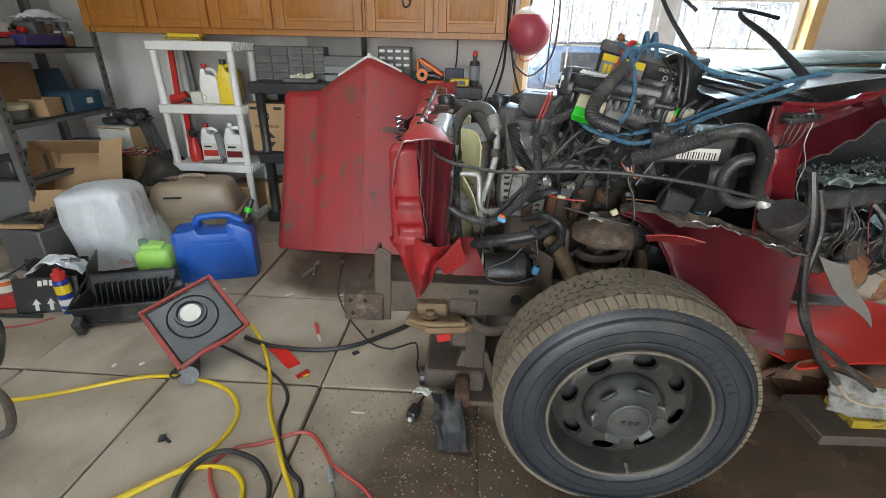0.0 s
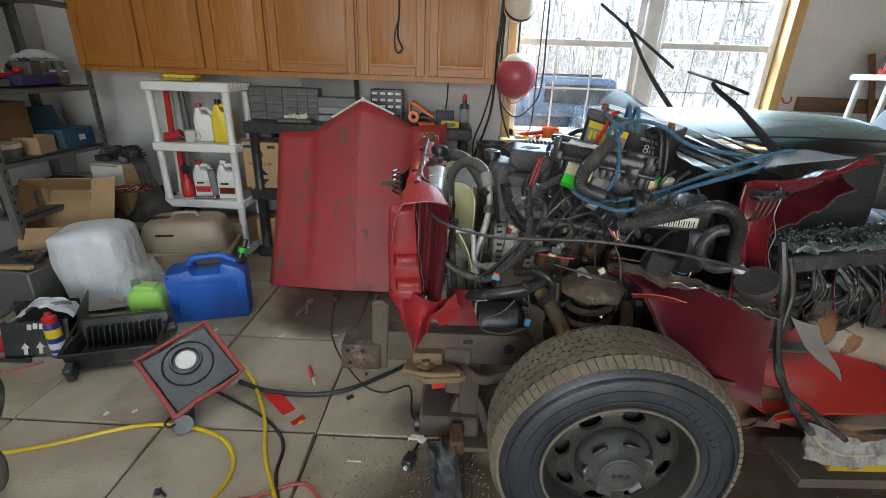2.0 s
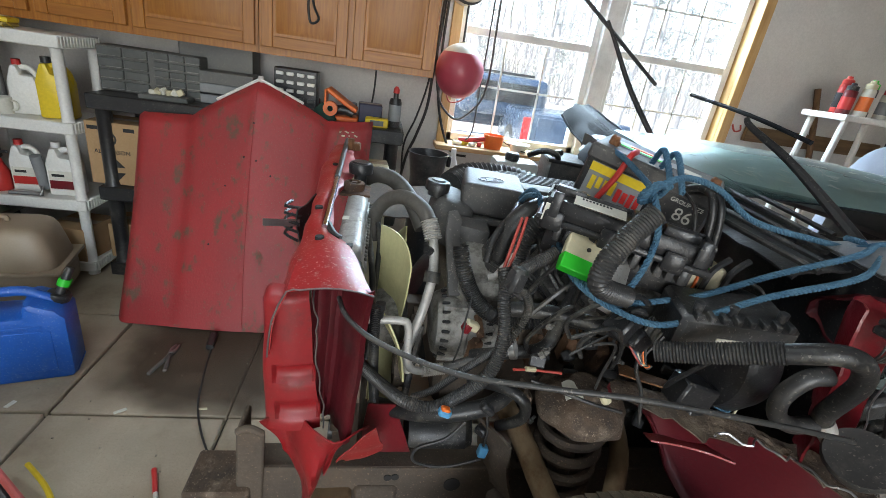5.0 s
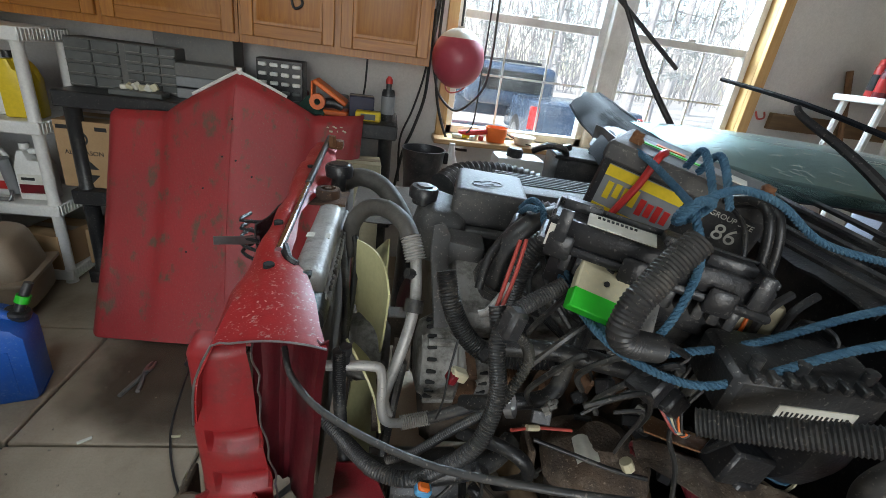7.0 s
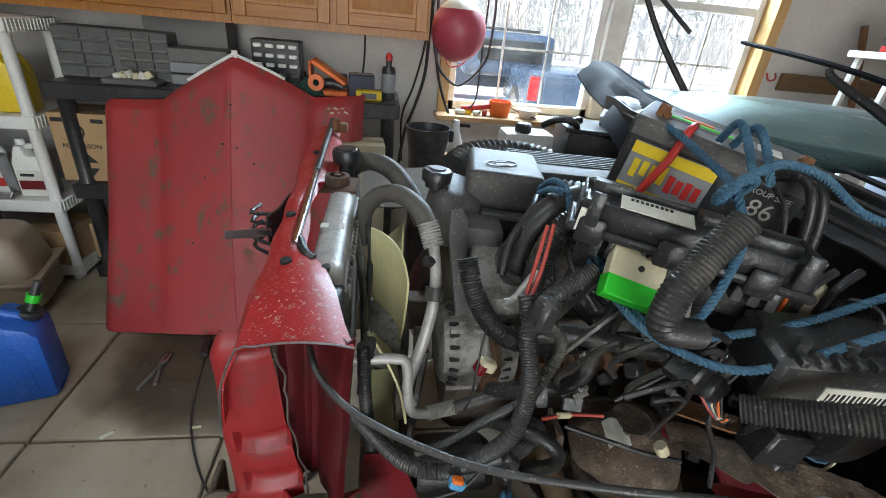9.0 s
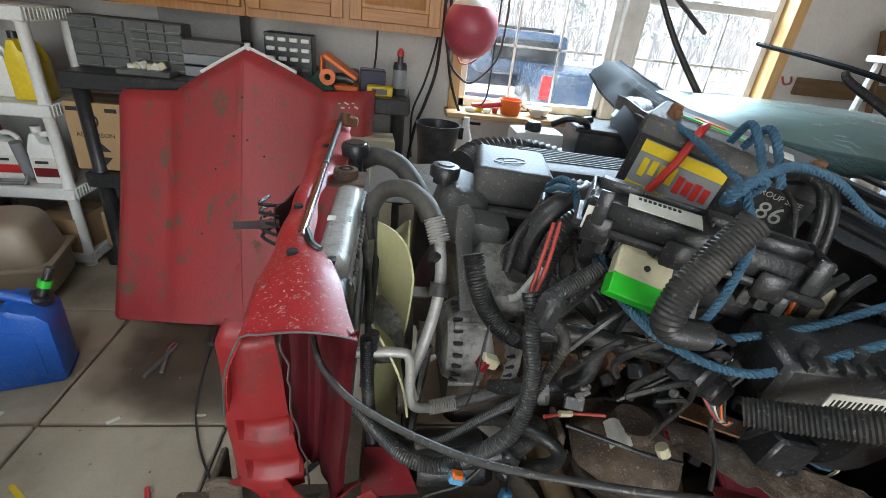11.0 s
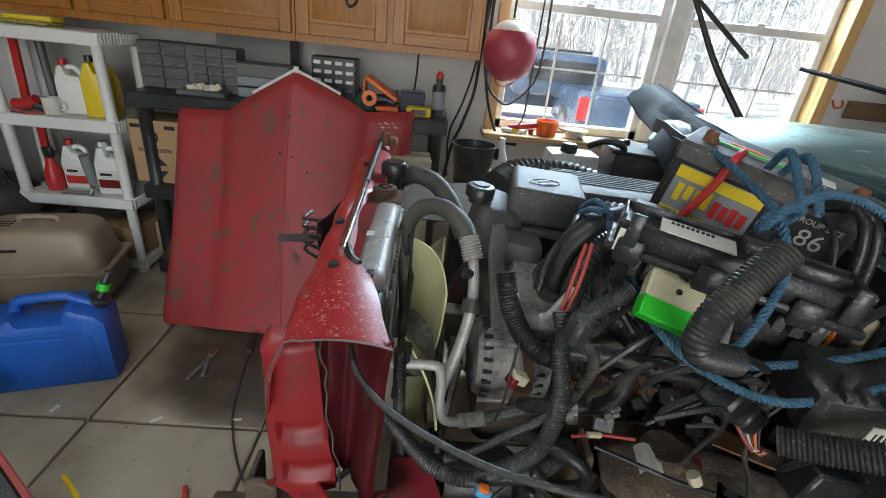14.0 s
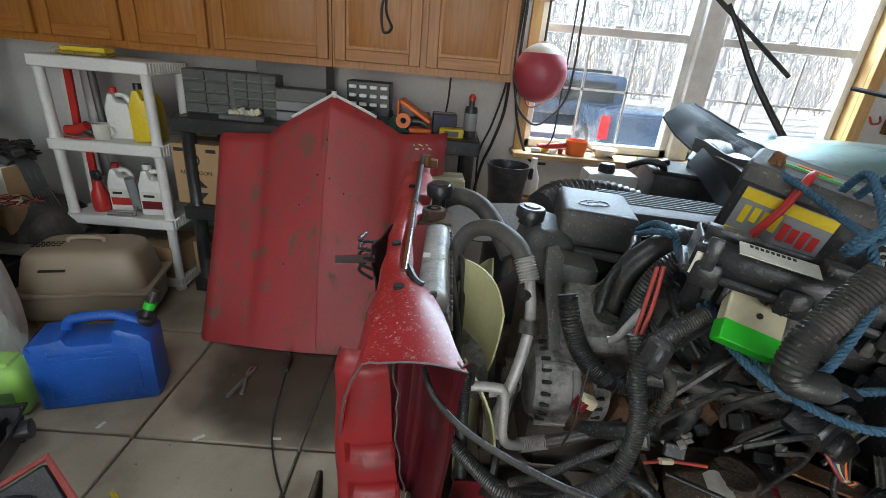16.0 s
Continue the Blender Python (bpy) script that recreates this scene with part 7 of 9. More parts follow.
part("nozzle", T([(0.03, -0.01, 0.195), (0.06, -0.012, 0.198)], 0.008, 8, 1), "black_plastic", spr, local=True)
jug("fluid_jug", (-1.475, 3.42, 0.415), 0.12, 0.085, 0.25, "white_plastic", "red_plastic", "white jug with a red band and cap", 6, "red_plastic")
jug("oil_jug", (-1.285, 3.39, 0.415), 0.135, 0.09, 0.265, "white_plastic", "white_plastic", "white oil jug with a dark red label", 4, "red_dark")
caulk = thing("caulk_gun", "grey caulking gun leaning between jugs", "tool", (-1.375, 3.33, 0.415))
part("tube", T([(0, 0.03, 0.03), (0, 0.0, 0.20)], 0.024, 14, 1), "grey_print", caulk, local=True)
part("rod", T([(0.015, -0.02, 0.012), (-0.12, -0.04, 0.015)], 0.010, 8, 1), "steel", caulk, local=True)
part("trigger", T([(0.01, -0.01, 0.05), (0.02, -0.03, 0.03), (0.01, -0.04, 0.01)], 0.006, 8, 3), "steel", caulk, local=True)
brush = thing("duster_pad", "yellow-backed pad with stray straw on top", "brush", (-1.50, 3.40, 1.18))
part("pad", B((0, 0, 0.03), (0.20, 0.09, 0.022), rot(0, 0, 5), bev=0.008, seg=2), "yellow", brush, local=True)
part("straw", B((-0.01, -0.005, 0.011), (0.21, 0.11, 0.018), bev=0.006), mat("straw", (0.40, 0.32, 0.10), 0.9), brush, local=True)
for i in range(7):
    part("stalk", T([(-0.08 + 0.03 * i, -0.04, 0.02), (-0.10 + 0.05 * i, -0.08 - 0.01 * (i % 3), 0.03 - 0.012 * i), (-0.11 + 0.05 * i, -0.10, -0.02 - 0.01 * (i % 4))], 0.0018, 5, 4), "yellow_cord", brush, local=True)
solo("green_tub", B((-1.36, 3.40, 0.13), (0.16, 0.16, 0.10), bev=0.012, seg=2), "green", "green plastic tub on the lowest shelf", "tub")


def carton(name, at, w, d, h, label, rz=0, mt="cardboard", flaps=True, group=""):
    """An open cardboard box with walls, floor and bent flaps."""
    ob = thing(name, label, "box", at, 0, 0, rz, group)
    t = 0.004
    bm = bmesh.new()
    for c, s in (((0, 0, t / 2), (w, d, t)), ((-w / 2, 0, h / 2), (t, d, h)), ((w / 2, 0, h / 2), (t, d, h)), ((0, -d / 2, h / 2), (w, t, h)), ((0, d / 2, h / 2), (w, t, h))):
        box(bm, c, s)
    part("tray", bm, mt, ob, local=True)
    if flaps:
        turns = (35, -60, 120, -25) if flaps is True else flaps
        for ang, o, ax in zip(turns, ((-w / 2, 0, h), (w / 2, 0, h), (0, -d / 2, h), (0, d / 2, h)), "yyxx"):
            bm = bmesh.new()
            L_ = (d if ax == "x" else w) * 0.42
            if ax == "y":
                box(bm, (0, 0, L_ / 2), (0.003, d * 0.97, L_), bev=0.001)
                bm.transform(pose(*o, 0, -ang, 0))
            else:
                box(bm, (0, 0, L_ / 2), (w * 0.97, 0.003, L_), bev=0.001)
                bm.transform(pose(*o, ang, 0, 0))
            part("flap", bm, mt, ob, local=True)
    return ob


def closed_box(name, c, s, label, rz=0, mt="cardboard"):
    ob = thing(name, label, "box", (c[0], c[1], c[2] - s[2] / 2), 0, 0, rz)
    part("carton", B((0, 0, s[2] / 2), s, bev=0.003), mt, ob, local=True)
    part("tape", B((0, 0, s[2] + 0.0008), (s[0] * 0.99, 0.045, 0.0012)), "tan", ob, local=True)
    return ob


# black bench: contents
wb = closed_box("washer_fluid_box", (-1.02, 3.45, 0.505 + 0.155), (0.245, 0.22, 0.31), "brown cardboard carton printed in black, on the shelf")
writing("print", "ALL-SEASON", 0.029, "ink", pose(-1.03, 3.3385, 0.67, 90), wb)
for z, sg in ((0.615, 1), (0.548, -1)):
    bm = bmesh.new()
    prism(bm, [(-0.045, -0.02 * sg), (0.045, -0.02 * sg), (0, 0.028 * sg)], 0.001, frame3((-1.025, 3.3392, z), (1, 0, 0), (0, 0, 1)))
    part("triangle_mark", bm, "ink", wb)
part("seal_mark", L([(0.026, 0), (0.035, 0), (0.035, 0.001), (0.026, 0.001)], pose(-1.04, 3.3392, 0.735, 90), 24, True), "ink", wb)
for x in (-1.105, -0.945):
    part("print_bar", B((x, 3.3388, 0.785), (0.05, 0.001, 0.018)), "ink", wb)
closed_box("small_box", (-1.03, 3.48, 0.075 + 0.10), (0.20, 0.20, 0.19), "small brown cardboard box low on the shelf", 4)
closed_box("small_box", (-1.28, 3.42, 0.075 + 0.09), (0.20, 0.24, 0.18), "small brown cardboard box on the lowest shelf", -8)

org = thing("drawer_cabinet", "grey organiser with clear plastic parts drawers", "organizer", (-0.875, 3.53, 0.95))
part("housing", B((0, 0.01, 0.105), (0.46, 0.16, 0.21), bev=0.004), "grey_steel", org, local=True)
for i in range(5):
    for j in range(5):
        big = i < 2
        if big and j > 3:
            continue
        w_, h_ = (0.105, 0.047) if big else (0.066, 0.036)
        x_ = (-0.168 + 0.113 * i) if big else (0.06 + 0.073 * (i - 2) - 0.0)
        z_ = 0.03 + (0.051 if big else 0.040) * j
        d_ = part("drawer", B((x_, -0.075, z_), (w_, 0.012, h_ - 0.005), bev=0.002), "clearbin", org, local=True)
        # pale lips paint the highlights along the clear drawer edges
        part("lip", B((x_, -0.084, z_ - h_ * 0.36), (w_ * 0.96, 0.012, 0.003)), "cast_alu", d_, local=True)
tray = thing("clear_tray", "clear plastic tray with small parts", "tray", (-0.77, 3.37, 0.95))
part("tray", B((0, 0, 0.012), (0.22, 0.09, 0.024), bev=0.004), "clearbin", tray, local=True)
for i in range(6):
    part("scrap_part", B((-0.06 + 0.025 * i, 0.0, 0.034 + 0.004 * (i % 3)), (0.03, 0.03, 0.02), rot(20 * i, 30 * i, 10), bev=0.003), "ivory" if i % 2 else "paper", tray, local=True)
gbox = thing("tool_chest", "grey metal drawer box on the bench", "tool box", (-0.51, 3.53, 0.95))
for k, h_ in enumerate((0.045, 0.045, 0.06)):
    part("drawer_front", B((0, 0.0, 0.024 + 0.052 * k), (0.255, 0.20, h_), bev=0.004), "grey_print" if k < 2 else "grey_steel", gbox, local=True)
closed_box("metal_case", (-0.60, 3.66, 1.18), (0.36, 0.16, 0.20), "dull grey metal case behind the drawers", 0, "grey_steel")
part("prop_block", B((-0.60, 3.66, 1.015), (0.34, 0.15, 0.13), bev=0.004), "grey_steel", gbox)
blk = thing("parts_rack", "black parts rack with sixteen pale drawers", "organizer", (-0.185, 3.52, 0.95))
part("housing", B((0, 0.02, 0.11), (0.215, 0.12, 0.22), bev=0.004), "black_plastic", blk, local=True)
for i in range(4):
    for j in range(5):
        part("drawer", B((-0.078 + 0.052 * i, -0.045, 0.03 + 0.041 * j), (0.036, 0.02, 0.017), bev=0.003), "white_plastic" if j > 1 else "clearbin", blk, local=True)
solo("green_cloth", S(lambda u, v: Vector((-0.10 + 0.14 * u, 3.36 + 0.12 * v, 0.956 + 0.075 * math.sin(3.1 * u) * math.sin(3.1 * v) + 0.002)) + jig((u * 2, v * 2, 0), 0.008, 4), 14, 12, 0.004), mat("green_cloth", (0.02, 0.06, 0.045), 0.9), "dark green crumpled cloth on the bench", "cloth")
ramp = thing("stapler_case", "open orange plastic tool case on the bench", "tool case", (0.06, 3.46, 0.95))
part("base", B((0, 0, 0.014), (0.17, 0.13, 0.026), bev=0.006), "orange", ramp, local=True)
part("lid", B((0.0, 0.0, 0.105), (0.18, 0.13, 0.022), rot(0, 32, 0), bev=0.006), "orange", ramp, local=True)
part("tool", T([(-0.06, -0.02, 0.05), (0.02, -0.02, 0.055), (0.06, -0.02, 0.04)], 0.024, 12, 4), "black_plastic", ramp, local=True)
part("roll", L([(0.015, 0), (0.036, 0), (0.036, 0.04), (0.015, 0.04)], pose(-0.055, -0.05, 0.062, 90, 0, 0), 20, True), "orange", ramp, local=True)
part("hinge", B((-0.085, 0, 0.08), (0.01, 0.12, 0.14), bev=0.003), "orange", ramp, local=True)
closed_box("bit_box", (0.205, 3.50, 1.00), (0.12, 0.12, 0.10), "dark blue box of tool bits", 4, mat("navy", (0.02, 0.022, 0.06), 0.5))
kit = thing("socket_case", "yellow and grey socket case on the bench", "tool case", (0.245, 3.385, 0.95))
part("case", B((0, 0, 0.022), (0.12, 0.07, 0.044), bev=0.006), "yellow", kit, local=True)
part("window", B((0, -0.036, 0.022), (0.07, 0.004, 0.026)), "clearbin", kit, local=True)
bottle("oil_bottle", (0.335, 3.44, 0.95), 0.033, 0.21, "black_plastic", "red_plastic", "black oil bottle with a red nozzle", "grey_print", 0.6)
for k in range(5):
    solo("bench_scrap", B((-0.80 + 0.22 * k, 3.70, 0.985), (0.10, 0.07, 0.07), rot(0, 0, 20 * k), bev=0.006), ("grey_steel", "cardboard", "black_plastic", "red_dark", "grey_print")[k], "small odd box behind the bench clutter", "box")

# ---- left side: steel rack and its load ----
ir = thing("steel_rack", "grey slotted-angle steel rack crowded with boxes", "shelving", (-2.42, 3.1, 0))
SX0, SX1, SY0, SY1 = -2.66, -2.215, 2.72, 3.55
for x in (SX0, SX1):
    for y in (SY0, SY1):
        bm = bmesh.new()
        sx, sy = (1 if x == SX0 else -1), (1 if y == SY0 else -1)
        box(bm, (x, y + sy * 0.02, 0.95), (0.004, 0.042, 1.9))
        box(bm, (x + sx * 0.021, y, 0.95), (0.042, 0.004, 1.9))
        post = part("upright", bm, "grey_steel", ir)
        for k in range(30):
            if x == SX1:
                part("slot", B((x + 0.0025 * (-sx), y + sy * 0.02, 0.10 + 0.06 * k), (0.002, 0.009, 0.022)), "inside_shade", post)
for z in (0.10, 0.42, 0.74, 1.13, 1.62):
    bm = bmesh.new()
    box(bm, ((SX0 + SX1) / 2, (SY0 + SY1) / 2, z - 0.004), (SX1 - SX0 - 0.012, SY1 - SY0 - 0.012, 0.006))
    for x in (SX0 + 0.008, SX1 - 0.008):
        box(bm, (x, (SY0 + SY1) / 2, z - 0.018), (0.004, SY1 - SY0 - 0.012, 0.034))
    part("shelf", bm, "grey_steel", ir)
dc = thing("blue_case", "open dusty blue metal tool case", "tool case", (-2.36, 3.37, 0.74))
part("tray", B((0, 0, 0.06), (0.20, 0.27, 0.12), bev=0.006), mat("blue_metal", (0.03, 0.10, 0.16), 0.5, 0.2, dirt=(0.08, 0.10, 0.11), amt=0.2), dc, local=True)
part("lid", B((-0.12, -0.02, 0.17), (0.03, 0.27, 0.17), rot(0, -14, 0), bev=0.006), mat("blue_lid", (0.015, 0.05, 0.085), 0.5, 0.2), dc, local=True)
part("letter_bar", B((0.102, 0.02, 0.06), (0.003, 0.05, 0.035)), "paper", dc, local=True)
carton("parts_box", (-2.35, 3.10, 0.74), 0.17, 0.15, 0.10, "small open cardboard box with a roll inside", 10, flaps=False)
solo("tape_roll", L([(0.03, 0), (0.05, 0), (0.05, 0.05), (0.03, 0.05)], pose(-2.36, 3.07, 0.79, 90, 0, 0), 24, True), "tan", "roll of brown tape in the box", "tape")
tub = thing("lidded_tub", "pale round tub lid over small metal parts", "tub", (-2.34, 2.90, 0.74))
part("tub", L([(0, 0), (0.075, 0), (0.08, 0.06), (0, 0.06)], n=24), "grey_steel", tub, local=True)
part("lid", L([(0, 0.06), (0.085, 0.06), (0.085, 0.085), (0.07, 0.09), (0, 0.09)], n=24), "ivory", tub, local=True)
closed_box("big_box", (-2.50, 2.98, 0.74 + 0.15), (0.22, 0.40, 0.30), "big brown cardboard box at the back of the rack", 0, mat("brown_box", (0.22, 0.12, 0.05), 0.9))
solo("drill_tray", B((-2.33, 3.17, 1.165), (0.17, 0.30, 0.06), rot(0, -3, 6), bev=0.006), mat("purple_blue", (0.035, 0.03, 0.11), 0.45), "dark blue plastic tray of hardware", "tray")
solo("steel_tray", B((-2.36, 2.88, 1.155), (0.20, 0.22, 0.04), rot(0, 0, 4), bev=0.005), "grey_steel", "grey steel parts tray", "tray")
for k in range(14):
    solo("hardware", B((-2.42 + 0.03 * (k % 4), 2.82 + 0.045 * k, 1.21 + 0.012 * (k % 3)), (0.05, 0.03, 0.035), rot(15 * k, 25 * k, 40 * k), bev=0.006), ("grey_steel", "red_plastic", "black_plastic", "steel", "ivory", "rust")[k % 6], "loose metal hardware in a tray", "hardware", group="loose hardware")
for y in (3.36, 3.46):
    j_ = thing("glass_jar", "glass jar of brown hardware with printed bars", "jar", (-2.36, y, 1.13))
    part("jar", L([(0, 0), (0.042, 0), (0.045, 0.01), (0.045, 0.10), (0.034, 0.118), (0.034, 0.125), (0, 0.125)], n=22), "clearbin", j_, local=True)
    part("lid", L([(0, 0.125), (0.037, 0.125), (0.037, 0.143), (0, 0.143)], n=22), "grey_steel", j_, local=True)
    part("contents", L([(0.0455, 0.012), (0.0462, 0.012), (0.0462, 0.055), (0.0455, 0.055)], n=22, close=True), "rust_orange", j_, local=True)
    part("print_bar", B((0.045, 0, 0.085), (0.004, 0.05, 0.014)), "paper", j_, local=True)
closed_box("white_box", (-2.38, 2.90, 1.235), (0.16, 0.24, 0.06), "small white carton stacked in the rack", 6, "paper")
closed_box("red_box", (-2.40, 2.96, 1.195), (0.16, 0.26, 0.03), "flat red carton in the rack", -4, "red_plastic")
solo("plastic_wrap", S(lambda u, v: Vector((-2.45 + 0.16 * u, 3.18 + 0.30 * v, 1.29 + 0.05 * math.sin(3.1 * u) * math.sin(3.1 * v))) + jig((u * 3, v * 3, 5), 0.012, 3), 18, 20, 0), "bag", "crumpled white plastic wrapping on the rack", "plastic wrap")
solo("wrap_prop", B((-2.40, 3.28, 1.22), (0.12, 0.16, 0.10), rot(0, 0, 12), bev=0.008), "grey_steel", "grey tin behind the jars", "tin")
for k in range(6):
    solo("rack_junk", B((-2.42, 2.82 + 0.13 * k, 0.42 + 0.055), (0.22, 0.10, 0.105), rot(0, 0, 9 * (k % 3) - 9), bev=0.008), ("black_plastic", "grey_steel", "cardboard", "black_plastic", "rust", "grey_print")[k], "dark odds and ends low on the rack", "clutter", group="rack odds and ends")

# heap between rack and white shelf
oc = carton("open_carton", (-2.16, 2.95, 0.32), 0.38, 0.30, 0.24, "large open brown cardboard box tilted on a pile", -16, flaps=(172, -70, 95, -174))
oc.matrix_world = pose(-2.14, 3.06, 0.37, 60, 0, 14)
solo("pile_crate", B((-2.02, 3.0, 0.12), (0.42, 0.40, 0.24), rot(0, 0, -8), bev=0.01), "black_plastic", "dark plastic crate under the open carton", "crate")
tote = thing("storage_tote", "grey-beige lidded tote lying under the heap", "tote", (-1.80, 3.30, 0))
part("body", B((0, 0, 0.13), (0.36, 0.44, 0.26), bev=0.03, seg=2), "black_plastic", tote, local=True)
part("lid", B((0, 0, 0.275), (0.40, 0.48, 0.03), bev=0.012, seg=2), mat("tote_lid", (0.30, 0.29, 0.24), 0.35), tote, local=True)
heap = bmesh.new()
sheet(heap, lambda u, v: Vector((-2.05 + 0.42 * u, 3.12 + 0.40 * v, 0.29 + 0.20 * math.sin(3.1 * u) ** 0.6 * math.sin(3.1 * v) ** 0.6)) + jig((u * 2, v * 2, 8), 0.03, 3), 20, 20, 0.006)
solo("dark_fabric", heap, mat("dark_cloth", (0.055, 0.05, 0.045), 0.9, dirt=(0.12, 0.10, 0.08), amt=0.2), "heap of dark dusty fabric and vinyl", "fabric")
wbx = thing("cable_carton", "white carton with brown flap full of black cables", "box", (-1.975, 3.27, 0.502), 0, 0, -8)
closed_box("lower_box", (-1.96, 3.27, 0.396), (0.26, 0.24, 0.21), "brown cardboard box buried in the heap", -6)
part("carton", B((0, 0, 0.08), (0.24, 0.17, 0.16), bev=0.003), "paper", wbx, local=True)
part("flap", B((-0.02, -0.095, 0.152), (0.23, 0.07, 0.003), rot(-20, 0, 0)), "cardboard", wbx, local=True)
part("side", B((0.122, 0, 0.08), (0.003, 0.165, 0.155)), "cardboard", wbx, local=True)
rc = random.Random(11)
tangle = thing("cable_tangle", "tangle of black chargers and cables", "cables", (-1.93, 3.28, 0.665))
for i in range(24):
    c = Vector((-0.05 + 0.15 * rc.random(), -0.06 + 0.12 * rc.random(), 0.02 + 0.05 * rc.random()))
    pts = [c + Vector((0.06 * math.cos(a + i) * (0.4 + rc.random()), 0.05 * math.sin(a + i), 0.03 * rc.random())) for k, a in enumerate((0, 1.5, 3, 4.5, 6.2))]
    part("cable", T(pts, 0.0042, 6, 5), "black_cord", tangle, local=True)
for i in range(9):
    x_ = 0.10 + 0.012 * i
    part("cable", T([(x_ - 0.06, -0.05, 0.04), (x_ + 0.01, -0.07, 0.02), (x_ + 0.04, -0.075, -0.08), (x_ + 0.05 + 0.01 * (i % 3), -0.06, -0.19)], 0.0042, 6, 5), "black_cord", tangle, local=True)
for i in range(10):
    part("charger", B((-0.09 + 0.045 * (i % 5), -0.04 + 0.05 * (i % 3), 0.03 + 0.035 * (i // 5)), (0.10, 0.055, 0.038), rot(12 * (i % 4), 9 * (i % 3), 37 * i), bev=0.006), "black_plastic", tangle, local=True)
wires = thing("wire_heap", "red and dark stripped wires on the heap", "wires", (-1.84, 3.18, 0.46))
for i in range(14):
    pts = [Vector((0.14 * math.cos(1.3 * k + i) * rc.random() + 0.01 * i - 0.05, -0.10 + 0.11 * math.sin(1.9 * k + i) * rc.random(), 0.05 + 0.035 * rc.random())) for k in range(5)]
    part("wire", T(pts, 0.0035, 5, 5), ("red_cord", "black_cord", "ivory", "red_cord")[i % 4], wires, local=True)

bagm = bmesh.new()
def bag_at(u, v):
    a, h = 2 * math.pi * u, min(1, v * 1.03)
    k_ = max(0.0, (h - 0.70) / 0.30)
    r = 0.160 * (0.86 + 0.30 * math.sin(math.pi * (0.10 + 0.80 * min(h, 0.70))))
    r *= max(0.0, math.cos(k_ * math.pi / 2)) ** 0.45 * min(1, 0.25 + h / 0.05)
    c, s = math.cos(a), math.sin(a)
    k = (abs(c) ** 4 + abs(s) ** 4) ** -0.25
    f = (0.004 * math.sin(7 * a + 4 * h) + 0.003 * math.sin(15 * a - 7 * h) + 0.002 * math.sin(29 * a + 12 * h)) * (1 - k_)
    z = 0.415 * min(h, 0.70) / 0.70 + 0.055 * math.sin(k_ * math.pi / 2)
    return Vector(((r + f) * c * k * 0.98 - 0.05 * h, (r + f) * s * k * 0.86, z + 0.02 * c * k_)) + jig(Vector((r * c, r * s, z)), 0.010, 6)


sheet(bagm, bag_at, 72, 44, 0)
bmesh.ops.remove_doubles(bagm, verts=bagm.verts, dist=0.001)
bagm.transform(pose(-1.615, 2.565, 0.004, 0, 0, 14))
gb = thing("garbage_bag", "full white plastic rubbish bag standing on the floor", "bag", (-1.615, 2.565, 0))
part("bag", bagm, "bag", gb)
bm = bmesh.new()
sheet(bm, lambda u, v: Vector((-1.56 + 0.09 * u, 2.437 + 0.03 * u, 0.06 + 0.10 * v)) + jig((u, v, 3), 0.01, 4), 6, 6, 0.002)
part("pink_content", bm, mat("pink", (0.62, 0.45, 0.45), 0.6), gb, "pink packaging showing through")

pc = thing("pet_carrier", "tan plastic pet carrier with top handle", "pet carrier", (-1.42, 3.03, 0.06), 0, 0, 14)
bm = bmesh.new()
superbody(bm, (0, 0, 0.06), 0.275, 0.165, 0.085, 6)
part("lower_shell", bm, "tan", pc, local=True)
bm = bmesh.new()
t = bmesh.new()
sheet(t, lambda u, v: pillow(u, v, (0, 0, 0.21), (0.265, 0, 0), (0, 0.155, 0), (0, 0, 0.115), 6) * 1.0, 32, 16, 0)
for v_ in t.verts:
    k = max(0, (v_.co.z - 0.14) / 0.18)
    v_.co.x *= 1 - 0.17 * k
    v_.co.y *= 1 - 0.15 * k
bmesh.ops.remove_doubles(t, verts=t.verts, dist=0.0005)
join(bm, t)
part("upper_shell", bm, "tan", pc, local=True)
part("rim", B((0, 0, 0.125), (0.57, 0.345, 0.02), bev=0.009, seg=2), "tan", pc, local=True)
part("handle", T([(-0.07, 0, 0.32), (-0.06, 0, 0.345), (0.06, 0, 0.345), (0.07, 0, 0.32)], 0.011, 8, 4), "tan", pc, local=True)
for i in range(6):
    for j in range(3):
        part("vent_slot", B((-0.17 + 0.013 * 0 + 0.02 * i - 0.02, -0.05 + 0.022 * j, 0.3245 - 0.0 * j), (0.014, 0.006, 0.006)), "inside_shade", pc, local=True)
part("latch_groove", B((-0.09, -0.148, 0.245), (0.10, 0.012, 0.007), rot(8, 0, 0)), "inside_shade", pc, local=True)
solo("carrier_stand", B((-1.42, 3.03, 0.03), (0.44, 0.28, 0.055), rot(0, 0, 14), bev=0.006), "cardboard", "flattened cardboard under the pet carrier", "cardboard")

# blue can
can = thing("water_can", "scuffed blue plastic jerry can with black spout", "jerry can", (-1.02, 2.50, 0), 0, 0, 18)
bm = bmesh.new()
prism(bm, [(-0.195, 0.012), (-0.18, 0.0), (0.18, 0.0), (0.195, 0.012), (0.195, 0.26), (0.165, 0.295), (0.10, 0.325), (0.075, 0.325), (0.070, 0.272), (-0.060, 0.272), (-0.072, 0.31), (-0.10, 0.295), (-0.18, 0.287), (-0.195, 0.27)], 0.165, frame3((0, 0.0825, 0), (1, 0, 0), (0, 0, 1)), 0.022)
body = part("body", bm, "blue", can, local=True)
